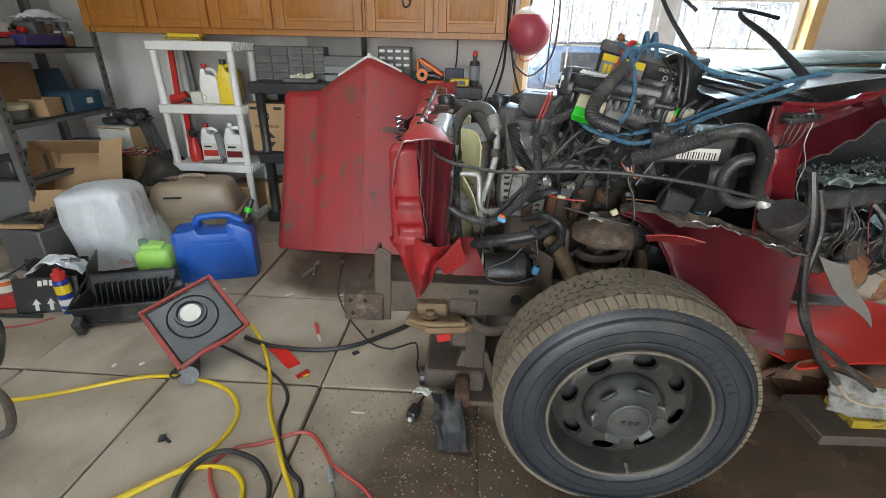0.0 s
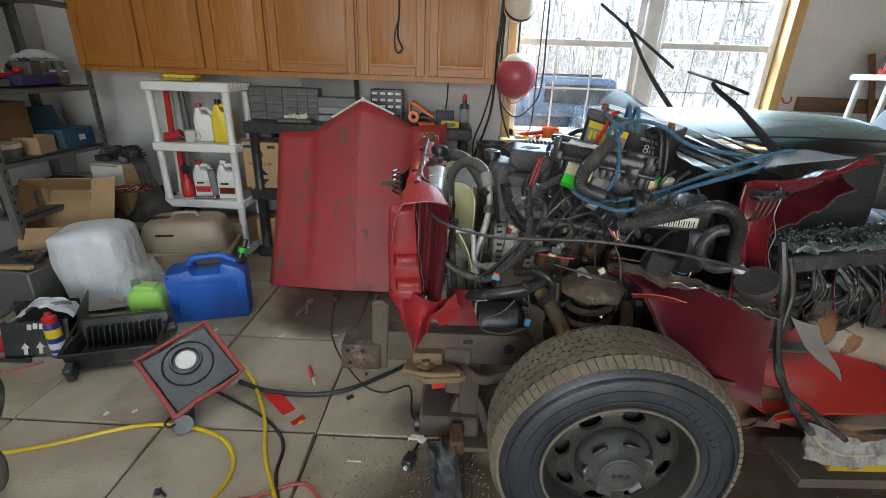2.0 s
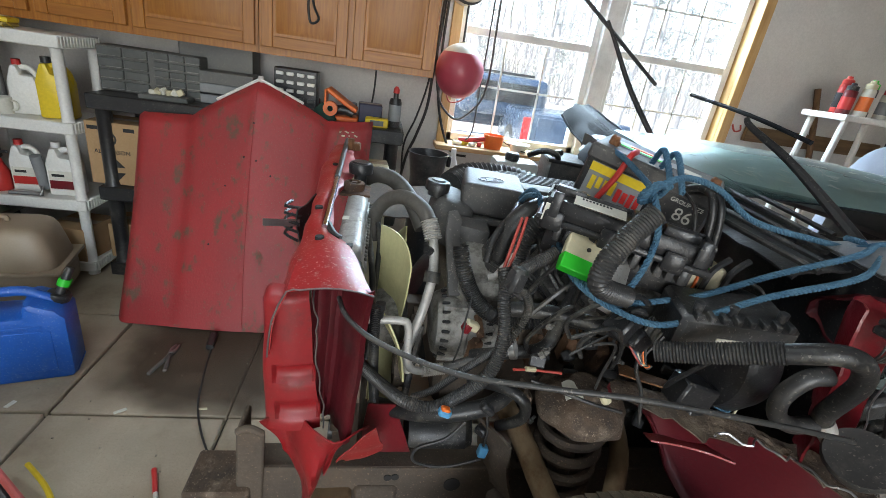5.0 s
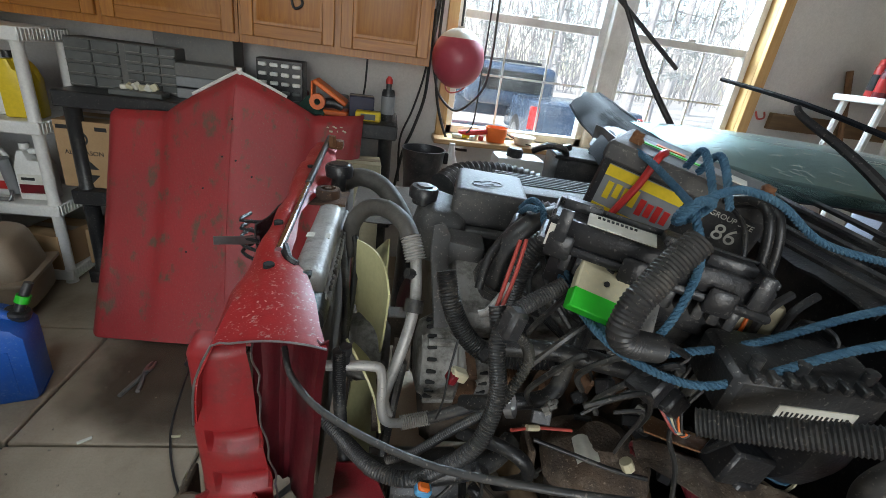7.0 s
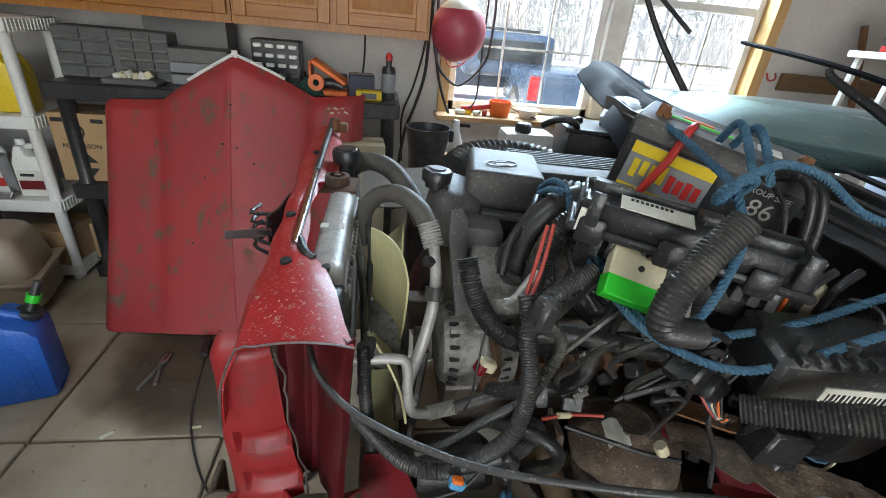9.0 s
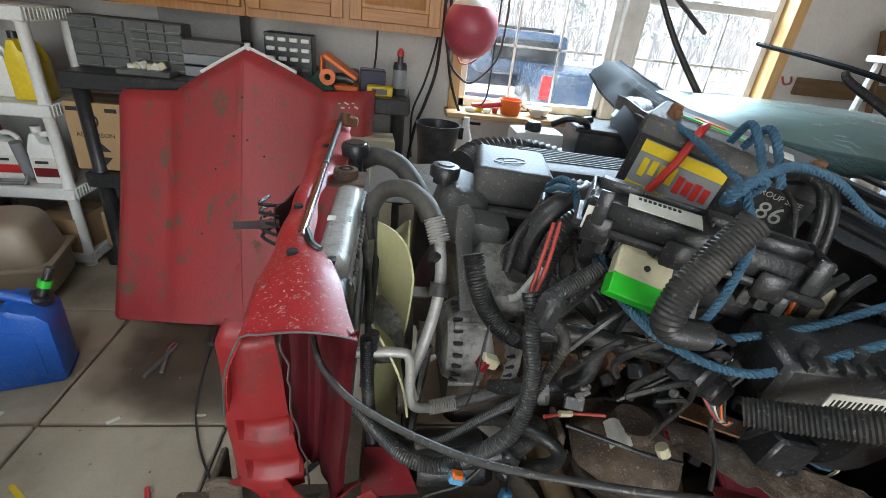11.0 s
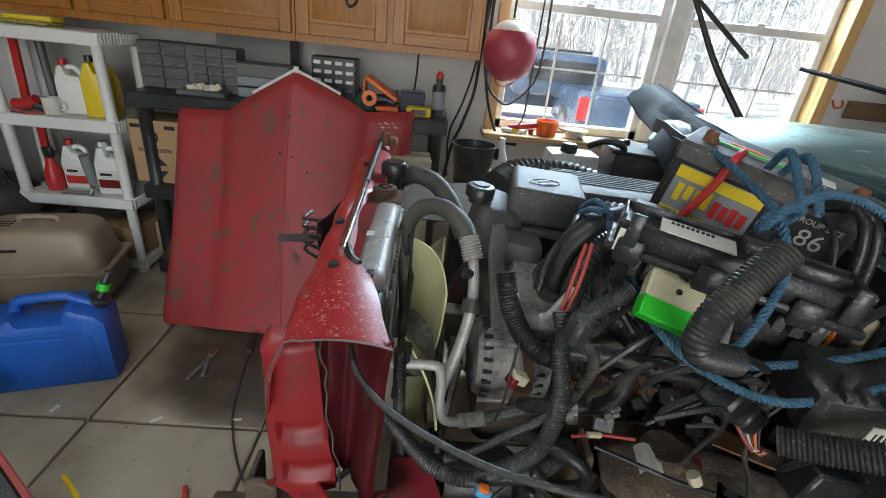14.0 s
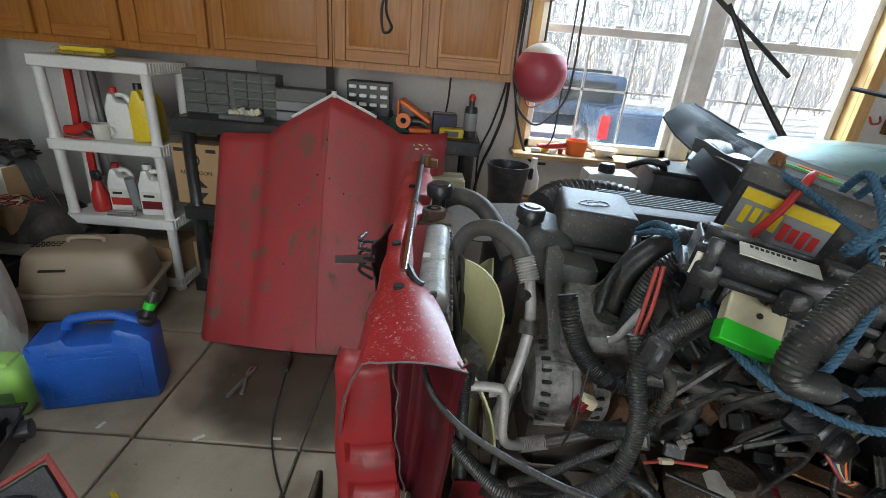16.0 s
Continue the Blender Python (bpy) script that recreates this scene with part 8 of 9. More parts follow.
part("handle", T([(-0.085, 0, 0.28), (-0.075, 0, 0.325), (-0.045, 0, 0.34), (0.06, 0, 0.345), (0.11, 0, 0.325), (0.15, 0, 0.30)], 0.0185, 12, 5), "blue", can, local=True)
part("ridge", B((0, -0.0825, 0.13), (0.29, 0.004, 0.17), bev=0.0018), "blue", body, local=True)
part("ridge", B((0, -0.0865, 0.235), (0.25, 0.004, 0.012), bev=0.002), "blue", body, local=True)
part("collar", L([(0, 0), (0.038, 0), (0.040, 0.02), (0.034, 0.028), (0, 0.028)], pose(0.155, 0.02, 0.292, 0, 18, 0), 20), "black_plastic", can, local=True)
sp = part("spout", T([(0.165, 0.02, 0.315), (0.185, 0.03, 0.365), (0.205, 0.04, 0.41)], 0.017, 12, 3, r1=0.014), "black_plastic", can, local=True)
part("ring", T([(0.176, 0.026, 0.343), (0.186, 0.031, 0.368)], 0.0215, 14, 1), "green", sp, "bright green spout ring", local=True)

# lime jug in a clear bag
lj = thing("bagged_jug", "lime green jug inside a clear plastic bag", "jug", (-1.28, 2.37, 0), 0, 0, 12)
bm = bmesh.new()
superbody(bm, (0, 0, 0.108), 0.085, 0.06, 0.106, 5)
part("jug", bm, "lime", lj, local=True)
part("shoulder", B((0.0, 0, 0.218), (0.10, 0.075, 0.03), rot(0, 6, 0), bev=0.012, seg=2), "lime", lj, local=True)
part("cap", L([(0, 0), (0.022, 0), (0.022, 0.03), (0, 0.03)], pose(-0.045, 0, 0.222), 16), mat("dark_green", (0.03, 0.16, 0.05), 0.4), lj, local=True)
part("print_patch", B((0.02, -0.0615, 0.085), (0.07, 0.002, 0.07)), mat("lime_dark", (0.12, 0.36, 0.02), 0.5), lj, local=True)
bm = bmesh.new()
sheet(bm, lambda u, v: Vector(((0.115 - 0.06 * max(0, v - 0.6) / 0.4) * math.cos(6.283 * u), (0.095 - 0.05 * max(0, v - 0.6) / 0.4) * math.sin(6.283 * u), 0.006 + 0.36 * v + 0.03 * math.sin(12.5 * u) * v)) + jig((math.cos(6.283 * u), math.sin(6.283 * u), v * 3), 0.022, 2.2), 40, 20, 0)
part("clear_bag", bm, "clear_bag", lj, "thin clear plastic bag", local=True)

# black pack with arrows, spray can, tin
pk = thing("parts_pack", "torn black printed carton with white arrows", "carton", (-1.64, 2.13, 0), 0, 0, 14)
part("front", B((0, -0.07, 0.085), (0.27, 0.006, 0.17), rot(-14, 0, 0), bev=0.002), "black_plastic", pk, local=True)
part("side", B((0.15, 0.03, 0.11), (0.006, 0.22, 0.22), rot(0, 12, 14), bev=0.002), "black_plastic", pk, local=True)
part("back", B((-0.02, 0.09, 0.10), (0.28, 0.006, 0.20), rot(-8, 0, 0), bev=0.002), "black_plastic", pk, local=True)
part("lid", B((-0.14, -0.02, 0.19), (0.16, 0.15, 0.006), rot(0, -28, 0), bev=0.002), "black_plastic", pk, local=True)
for x in (-0.045, 0.015):
    bm = bmesh.new()
    prism(bm, [(-0.008, 0), (0.008, 0), (0.008, 0.03), (0.018, 0.03), (0, 0.056), (-0.018, 0.03), (-0.008, 0.03)], 0.001, pose(x, -0.0945, 0.018, 76, 0, 0))
    part("arrow_print", bm, "paper", pk, local=True)
for i in range(5):
    part("name_bar", B((-0.02 + 0.024 * i, -0.060, 0.142 + 0.003 * (i % 2)), (0.017, 0.004, 0.026), rot(-14, 6, 0)), "paper", pk, local=True)
part("white_bag", S(lambda u, v: Vector((-0.10 + 0.24 * u, -0.03 + 0.10 * v, 0.16 + 0.07 * math.sin(3.1 * u))) + jig((u * 2, v * 2, 6), 0.02, 3), 14, 8, 0.002), "bag", pk, local=True)
for i in range(4):
    part("bolt", T([(-0.05 + 0.05 * i, 0.0, 0.20 + 0.01 * i), (-0.02 + 0.05 * i, 0.02, 0.215)], 0.010, 8, 1), "steel", pk, local=True)
aerosol("lubricant_can", (-1.535, 2.065, 0), 0.032, 0.225, mat("can_blue", (0.02, 0.04, 0.25), 0.3), "red_plastic", "blue and yellow aerosol can with red cap", ((0.46, 0.66, "yellow"), (0.08, 0.12, "paper"), (0.20, 0.34, "paper")))
rt = thing("red_tray", "red plastic tray of small parts on the floor", "tray", (-1.88, 2.12, 0), 0, 0, 20)
part("tray", B((0, 0, 0.035), (0.22, 0.16, 0.07), bev=0.008), "red_plastic", rt, local=True)
part("tin", L([(0, 0), (0.045, 0), (0.045, 0.07), (0, 0.07)], pose(0.0, 0, 0.07), 20), "paper", rt, local=True)
part("orange_label", L([(0.0455, 0.035), (0.0462, 0.035), (0.0462, 0.055), (0.0455, 0.055)], pose(0, 0, 0.07), 20, True), "orange", rt, local=True)
mb = thing("metal_bin", "grey bin of scrap wood and tools under the rack", "bin", (-2.02, 2.50, 0), 0, 0, -12)
part("bin", B((0, 0, 0.13), (0.30, 0.20, 0.26), bev=0.008), "grey_steel", mb, local=True)
part("plank", B((0, -0.09, 0.275), (0.33, 0.03, 0.02), rot(0, -5, 4), bev=0.003), "pine_h", mb, local=True)
for i in range(3):
    part("tool_handle", T([(-0.12 + 0.08 * i, 0.03, 0.26), (0.05 + 0.06 * i, 0.0, 0.32 + 0.02 * i)], 0.014, 8, 1), "frame_steel", mb, local=True)

# black tray, air filter panel
bt2 = thing("filter_housing", "empty black ribbed plastic air filter housing", "air box", (-1.23, 2.06, 0.012), 0, 0, 18)
bm = bmesh.new()
for c, s, m in (((0, 0, 0.03), (0.34, 0.19, 0.008), None), ((0, -0.095, 0.055), (0.35, 0.008, 0.085), rot(14, 0, 0)), ((0, 0.105, 0.085), (0.36, 0.008, 0.13), rot(-14, 0, 0)), ((-0.178, 0.0, 0.06), (0.008, 0.19, 0.09), rot(0, -14, 0)), ((0.178, 0.0, 0.075), (0.008, 0.20, 0.11), rot(0, 14, 0))):
    box(bm, c, s, m, bev=0.002)
part("shell", bm, "black_plastic", bt2, local=True)
for i in range(13):
    part("rib", B((-0.144 + 0.024 * i, 0.07, 0.08), (0.006, 0.05, 0.10), rot(-14, 0, 0), bev=0.002), "black_plastic", bt2, local=True)
part("rim", T([(-0.19, -0.11, 0.10), (0.19, -0.11, 0.10), (0.195, 0.125, 0.15), (-0.19, 0.125, 0.15), (-0.19, -0.11, 0.10)], 0.007, 6, 1), "black_plastic", bt2, local=True)
part("foot", B((-0.15, -0.135, 0.035), (0.035, 0.05, 0.075), rot(20, 0, 0), bev=0.006), "engine_plastic", bt2, local=True)
part("inlet", T([(0.17, 0.06, 0.09), (0.22, 0.07, 0.095)], 0.032, 16, 1), "black_plastic", bt2, local=True)

TL, TR, BR, BL = Vector((-0.896, 1.764, 0.243)), Vector((-0.725, 1.97, 0.305)), Vector((-0.565, 1.80, 0.115)), Vector((-0.722, 1.60, 0.075))
fm = frame3(((TL + TR + BR + BL) / 4)[:], (TR - TL)[:], (TL - BL)[:])
fp = thing("air_cleaner_lid", "black air cleaner lid with red gasket edge", "air box", (-0.73, 1.78, 0.0))
def fbox(nm, bm, mt, lab="", parent=fp):
    bm.transform(fm)
    return part(nm, bm, mt, parent, lab)


fbox("panel", B((0, 0, -0.012), (0.255, 0.255, 0.014), bev=0.006), "black_plastic")
fbox("gasket", T([(-0.137, -0.14, 0), (-0.05, -0.130, 0), (0.05, -0.143, 0), (0.137, -0.135, 0), (0.137, 0.137, 0), (-0.137, 0.137, 0), (-0.137, -0.14, 0)], 0.0105, 8, 1), mat("gasket_red", (0.33, 0.055, 0.045), 0.6, dirt=(0.2, 0.1, 0.08), amt=0.2), "dusty red rubber gasket")
fbox("raised_ring", L([(0.085, -0.006), (0.09, 0.002), (0.094, -0.006)], pose(0.0, 0.02, 0), 40), "black_plastic")
fbox("hub_ring", L([(0.045, -0.006), (0.05, 0.006), (0.056, 0.006), (0.06, -0.006)], pose(0.0, 0.035, 0), 36), "black_plastic")
fbox("disc", L([(0, 0.002), (0.037, 0.002), (0.037, -0.006), (0, -0.006)], pose(0.0, 0.035, 0), 32), "paper", "white paper disc")
fbox("shell", B((0, 0.0, -0.055), (0.22, 0.22, 0.075), bev=0.02, seg=2), "black_plastic")
fbox("duct", T([(-0.09, -0.10, -0.06), (-0.12, -0.155, -0.05), (-0.13, -0.17, -0.03)], 0.035, 14, 3), "rubber")
fbox("clip", T([(-0.15, -0.12, -0.03), (-0.175, -0.13, -0.02), (-0.17, -0.15, -0.02), (-0.15, -0.15, -0.03)], 0.005, 6, 4), "black_plastic")


# ---- cords on the floor ----
def cord(name, pts, r, mt, label, category="cord"):
    ob = thing(name, label, category, (pts[0][0], pts[0][1], 0))
    part("cable", T([(x, y, z + r) for x, y, z in [(p[0], p[1], p[2] if len(p) > 2 else 0.0) for p in pts]], r, 8, 7), mt, ob)
    return ob


cord("yellow_cord", [(-1.75, 1.40), (-1.5, 1.44), (-1.29, 1.48), (-1.14, 1.53), (-0.89, 1.64), (-0.70, 1.65), (-0.54, 1.60), (-0.45, 1.50), (-0.44, 1.39), (-0.49, 1.28), (-0.61, 1.16), (-0.75, 1.02), (-0.9, 0.8)], 0.0075, "yellow_cord", "yellow extension cord snaking over the pavers", "extension cord")
cord("yellow_cord", [(-0.70, 2.05, 0.02), (-0.60, 1.97, 0.01), (-0.52, 1.87), (-0.42, 1.70), (-0.35, 1.53), (-0.26, 1.38), (-0.20, 1.28), (-0.14, 1.19), (-0.05, 1.0), (0.0, 0.7)], 0.0075, "yellow_cord", "yellow extension cord running across the pavers", "extension cord")
cord("yellow_cord", [(-0.72, 1.06), (-0.60, 1.18), (-0.49, 1.26), (-0.39, 1.275), (-0.33, 1.25), (-0.29, 1.20), (-0.28, 1.10), (-0.35, 0.95)], 0.0075, "yellow_cord", "yellow extension cord looping near black cable", "extension cord")
cord("air_line", [(0.15, 1.10), (0.07, 1.22), (0.0, 1.27), (-0.06, 1.31), (-0.11, 1.37), (-0.16, 1.42), (-0.20, 1.425), (-0.24, 1.41), (-0.31, 1.37), (-0.38, 1.35), (-0.42, 1.30), (-0.42, 1.26), (-0.37, 1.19), (-0.30, 1.12)], 0.006, "red_cord", "orange-red air line lying on the floor", "hose")
cord("black_cord", [(-0.42, 1.02), (-0.46, 1.12), (-0.475, 1.22, 0.012), (-0.45, 1.29, 0.015), (-0.40, 1.32, 0.015), (-0.33, 1.31, 0.014), (-0.27, 1.28, 0.012), (-0.22, 1.22), (-0.21, 1.15), (-0.25, 1.05)], 0.008, "black_cord", "coil of black cable crossing the yellow cord", "cord")
cord("black_cord", [(-0.70, 1.85, 0.01), (-0.58, 1.80), (-0.45, 1.73), (-0.35, 1.65), (-0.30, 1.57), (-0.285, 1.46), (-0.24, 1.36), (-0.18, 1.28), (-0.13, 1.23), (-0.10, 1.1)], 0.0065, "black_cord", "thin black cable beside the yellow cord", "cord")
cord("air_hose", [(-0.62, 1.92), (-0.50, 1.875), (-0.39, 1.86), (-0.28, 1.86), (-0.19, 1.88), (-0.11, 1.92), (-0.02, 1.99), (0.06, 2.06), (0.14, 2.15)], 0.0095, "black_cord", "stiff black hose curving under the truck", "hose")
cord("black_cord", [(-0.39, 2.68), (-0.36, 2.50), (-0.32, 2.33), (-0.24, 2.16), (-0.12, 1.99), (-0.05, 1.92), (0.02, 1.90), (0.07, 1.925), (0.12, 1.95), (0.14, 1.88), (0.15, 1.78), (0.19, 1.70), (0.20, 1.66), (0.18, 1.60), (0.165, 1.56)], 0.0038, "black_cord", "thin black lead trailing to a plug", "cord")
cord("red_wire", [(-2.1, 1.75), (-1.85, 1.86), (-1.65, 1.93), (-1.56, 2.0)], 0.004, "red_cord", "thin red wire on the floor by the carton", "wire")
cord("chair_cord", [(-2.0, 1.98), (-1.8, 1.99), (-1.62, 2.0)], 0.009, "black_cord", "black cable end near the carton", "cord")

# floor litter
plug = thing("loose_plug", "black plug with white paper tag on the floor", "plug", (0.165, 1.53, 0), 0, 0, -20)
part("body", B((0, 0, 0.02), (0.035, 0.055, 0.04), bev=0.005), "black_plastic", plug, local=True)
part("paper_tag", S(lambda u, v: Vector((-0.03 + 0.06 * u, 0.05 + 0.03 * v, 0.055 + 0.012 * math.sin(3 * u))) + jig((u * 2, v, 0), 0.008, 4), 8, 5, 0.001), "paper", plug, local=True)
part("terminal", B((0.0, -0.03, 0.015), (0.012, 0.012, 0.012)), "paper", plug, local=True)
strip = thing("red_tape", "bright red plastic strip on the floor", "tape", (-0.38, 1.78, 0))
bm = bmesh.new()
sheet(bm, lambda u, v: Vector((-0.47 + 0.185 * u, 1.872 - 0.165 * u, 0.004 + 0.004 * math.sin(6 * u))) + Vector((0.022, 0.026, 0)) * (v - 0.5) * 1.6, 14, 3, 0.0015)
part("strip", bm, mat("tape_red", (0.62, 0.02, 0.015), 0.35), strip)
part("yellow_end", B((-0.278, 1.702, 0.006), (0.012, 0.02, 0.003), rot(0, 0, -42)), "yellow", strip)
st = thing("marker", "red and white marker lying on the floor", "marker", (-0.32, 1.99, 0))
part("barrel", T([(-0.35, 2.05, 0.008), (-0.31, 1.965, 0.008)], 0.0075, 8, 1), "red_plastic", st)
part("cap", T([(-0.31, 1.965, 0.008), (-0.29, 1.925, 0.008)], 0.0072, 8, 1), "paper", st)
pl = thing("pliers", "worn steel pliers lying open on the floor", "pliers", (-0.54, 2.6, 0))
for a, b, c in (((-0.565, 2.50, 0.008), (-0.545, 2.58, 0.010), (-0.53, 2.635, 0.010)), ((-0.515, 2.525, 0.008), (-0.525, 2.58, 0.010), (-0.54, 2.635, 0.010))):
    part("handle", T([a, b, c], 0.008, 8, 4), "grey_steel", pl)
for dx in (-0.006, 0.006):
    part("jaw", T([(-0.535 + dx * 0.4, 2.635, 0.010), (-0.533 + dx * 1.6, 2.665, 0.010), (-0.53 + dx, 2.695, 0.010)], 0.009, 8, 4, r1=0.004), "steel", pl)
part("pivot", L([(0, 0), (0.008, 0), (0.008, 0.006), (0, 0.006)], pose(-0.534, 2.633, 0.016), 12), "steel", pl)
drv = thing("screwdriver", "small screwdriver with clear handle on the floor", "screwdriver", (-0.03, 1.25, 0))
part("handle", T([(-0.07, 1.30, 0.010), (-0.045, 1.25, 0.010)], 0.009, 8, 1), "grey_print", drv)
part("shaft", T([(-0.045, 1.25, 0.010), (-0.01, 1.18, 0.010)], 0.0035, 6, 1), "steel", drv)
cl = thing("trouble_light_plug", "black cord plug lying by the hood", "plug", (-0.395, 2.72, 0))
part("body", T([(-0.395, 2.68, 0.015), (-0.40, 2.73, 0.02), (-0.405, 2.77, 0.022)], 0.016, 10, 3), "black_plastic", cl)
rf = random.Random(21)
grit = bmesh.new()
for i in range(1500):
    a = rf.random()
    if a < 0.72:
        x, y = rf.gauss(0.22, 0.20), rf.gauss(1.42, 0.17)
    else:
        x, y = rf.uniform(-1.6, 3.2), rf.uniform(0.7, 2.7)
    s = rf.uniform(0.0015, 0.0045)
    box(grit, (x, y, 0.001 + s * 0.4), (s * 1.6, s, s * 0.8), rot(0, 0, rf.random() * 180))
solo("grit", grit, mat("grit", (0.36, 0.31, 0.24), 0.9, col2=(0.10, 0.08, 0.06), scale=90), "scattered grit and glass crumbs on the pavers", "debris", kind="stuff")
for i, (x, y, w, l, mt) in enumerate(((-0.032, 1.53, 0.008, 0.05, "ivory"), (-0.57, 2.30, 0.012, 0.04, "paper"), (-0.93, 2.32, 0.015, 0.035, "paper"), (-0.64, 1.37, 0.02, 0.03, "black_plastic"), (-0.62, 1.365, 0.01, 0.04, "black_plastic"), (-0.30, 2.32, 0.01, 0.03, "ivory"), (-0.12, 1.86, 0.02, 0.03, "black_plastic"), (-0.42, 1.87, 0.018, 0.03, "black_plastic"), (0.30, 1.25, 0.02, 0.03, "rust"), (1.30, 1.24, 0.012, 0.05, "ivory"), (-0.08, 2.02, 0.02, 0.012, "black_plastic"), (-0.95, 1.72, 0.012, 0.02, "paper"), (-1.05, 1.70, 0.012, 0.02, "paper"))):
    solo("litter", B((x, y, 0.004), (l, w, 0.006), rot(0, 0, 37 * i), bev=0.0015), mt, "small scrap lying on the paver floor", "litter", group="floor scraps")
def patch_mat(name, col, cx, cy, rx, ry):
    """A brown patch that fades out unevenly from its middle."""
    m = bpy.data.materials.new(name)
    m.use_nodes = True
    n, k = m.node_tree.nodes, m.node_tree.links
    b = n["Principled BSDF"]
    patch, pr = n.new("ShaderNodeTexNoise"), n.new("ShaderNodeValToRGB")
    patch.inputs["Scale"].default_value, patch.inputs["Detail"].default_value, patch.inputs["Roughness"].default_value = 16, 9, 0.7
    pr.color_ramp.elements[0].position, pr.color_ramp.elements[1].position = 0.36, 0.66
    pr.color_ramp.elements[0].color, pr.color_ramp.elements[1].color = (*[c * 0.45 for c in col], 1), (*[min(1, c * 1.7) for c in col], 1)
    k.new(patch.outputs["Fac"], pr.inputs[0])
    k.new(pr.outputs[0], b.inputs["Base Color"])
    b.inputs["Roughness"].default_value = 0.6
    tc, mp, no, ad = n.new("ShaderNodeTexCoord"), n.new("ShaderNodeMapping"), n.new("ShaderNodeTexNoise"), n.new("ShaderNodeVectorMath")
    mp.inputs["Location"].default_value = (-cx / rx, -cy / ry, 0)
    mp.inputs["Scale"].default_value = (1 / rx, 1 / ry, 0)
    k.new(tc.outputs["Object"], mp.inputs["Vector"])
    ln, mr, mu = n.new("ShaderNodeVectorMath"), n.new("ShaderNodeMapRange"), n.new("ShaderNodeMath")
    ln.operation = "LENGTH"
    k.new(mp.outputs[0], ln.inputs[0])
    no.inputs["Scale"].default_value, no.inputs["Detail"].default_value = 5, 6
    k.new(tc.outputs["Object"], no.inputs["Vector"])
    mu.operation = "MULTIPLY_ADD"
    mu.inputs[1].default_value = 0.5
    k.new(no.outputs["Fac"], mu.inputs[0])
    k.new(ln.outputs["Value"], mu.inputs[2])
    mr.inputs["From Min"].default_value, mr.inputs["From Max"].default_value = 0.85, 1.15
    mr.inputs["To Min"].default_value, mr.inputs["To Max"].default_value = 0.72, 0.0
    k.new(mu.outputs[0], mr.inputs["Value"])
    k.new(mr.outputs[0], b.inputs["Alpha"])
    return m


# soft dark brown patch before the hood, mud by the wheel and cab
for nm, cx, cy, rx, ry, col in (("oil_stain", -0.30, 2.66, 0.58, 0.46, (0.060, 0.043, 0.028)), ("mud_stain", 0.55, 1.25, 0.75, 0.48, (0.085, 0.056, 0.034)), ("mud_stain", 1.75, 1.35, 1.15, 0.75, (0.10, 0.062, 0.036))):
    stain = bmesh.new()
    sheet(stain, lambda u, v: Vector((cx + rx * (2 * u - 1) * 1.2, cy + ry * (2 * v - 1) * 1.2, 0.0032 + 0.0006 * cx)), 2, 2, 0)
    solo(nm, stain, patch_mat(nm, col, cx, cy, rx, ry), "dark brown patch fading out on the pavers", "stain", kind="stuff")
# stool leg at the edge
ch = thing("shop_stool", "black bent steel stool frame beside the cords", "stool", (-1.2, 1.25, 0))
part("leg", T([(-1.02, 1.30, 0.60), (-0.965, 1.30, 0.52), (-0.945, 1.30, 0.46), (-0.985, 1.30, 0.36), (-1.05, 1.31, 0.29)], 0.014, 8, 6), "black_plastic", ch)
part("leg", T([(-1.12, 1.31, 0.28), (-1.075, 1.32, 0.22), (-1.07, 1.33, 0.14), (-1.12, 1.335, 0.03), (-1.20, 1.30, 0.014)], 0.013, 8, 6), "frame_steel", ch)
part("hub", L([(0, 0), (0.06, 0), (0.06, 0.05), (0, 0.05)], pose(-1.12, 1.30, 0.265), 20), "black_plastic", ch)
part("seat", L([(0, 0), (0.15, 0), (0.165, 0.03), (0.15, 0.06), (0, 0.06)], pose(-1.20, 1.22, 0.60), 28), "black_plastic", ch)
part("leg", T([(-1.13, 1.29, 0.27), (-1.20, 1.22, 0.40), (-1.20, 1.22, 0.60)], 0.02, 10, 3), "black_plastic", ch)
part("leg", T([(-1.12, 1.29, 0.27), (-1.25, 1.12, 0.12), (-1.33, 1.05, 0.014)], 0.013, 8, 4), "frame_steel", ch)

# ---- wall by the window: float, cables ----
fl = thing("float_ball", "faded red fishing float with cream top, hung on a cord", "float", (0.675, 3.60, 1.13))
part("ball", L([(0.135 * math.sin(a), -0.145 * math.cos(a)) for a in [math.pi * i / 22 for i in range(17)]], pose(0.675, 3.60, 1.275), 32), "buoy", fl)
part("crown", L([(0.135 * math.sin(a), -0.145 * math.cos(a)) for a in [math.pi * i / 22 for i in range(16, 22)]] + [(0.02, 0.150), (0, 0.152)], pose(0.675, 3.60, 1.275), 32), "cream", fl, "cream painted crown")
part("eye", T([(0.675, 3.60, 1.42), (0.675, 3.60, 1.62)], 0.006, 6, 1), "black_cord", fl)
fl2 = thing("float_ball", "cream fishing float hung above the red one", "float", (0.66, 3.62, 1.58))
part("ball", L([(0.10 * math.sin(a), -0.10 * math.cos(a)) for a in [math.pi * i / 18 for i in range(19)]], pose(0.66, 3.62, 1.70), 28), "cream", fl2)
part("strap", L([(0.1005, -0.01), (0.103, -0.01), (0.103, 0.01), (0.1005, 0.01)], pose(0.66, 3.62, 1.70, 60, 20, 0), 28, True), "black_cord", fl2)
part("cord", T([(0.66, 3.62, 1.80), (0.66, 3.62, 2.54)], 0.005, 6, 1), "black_cord", fl2)
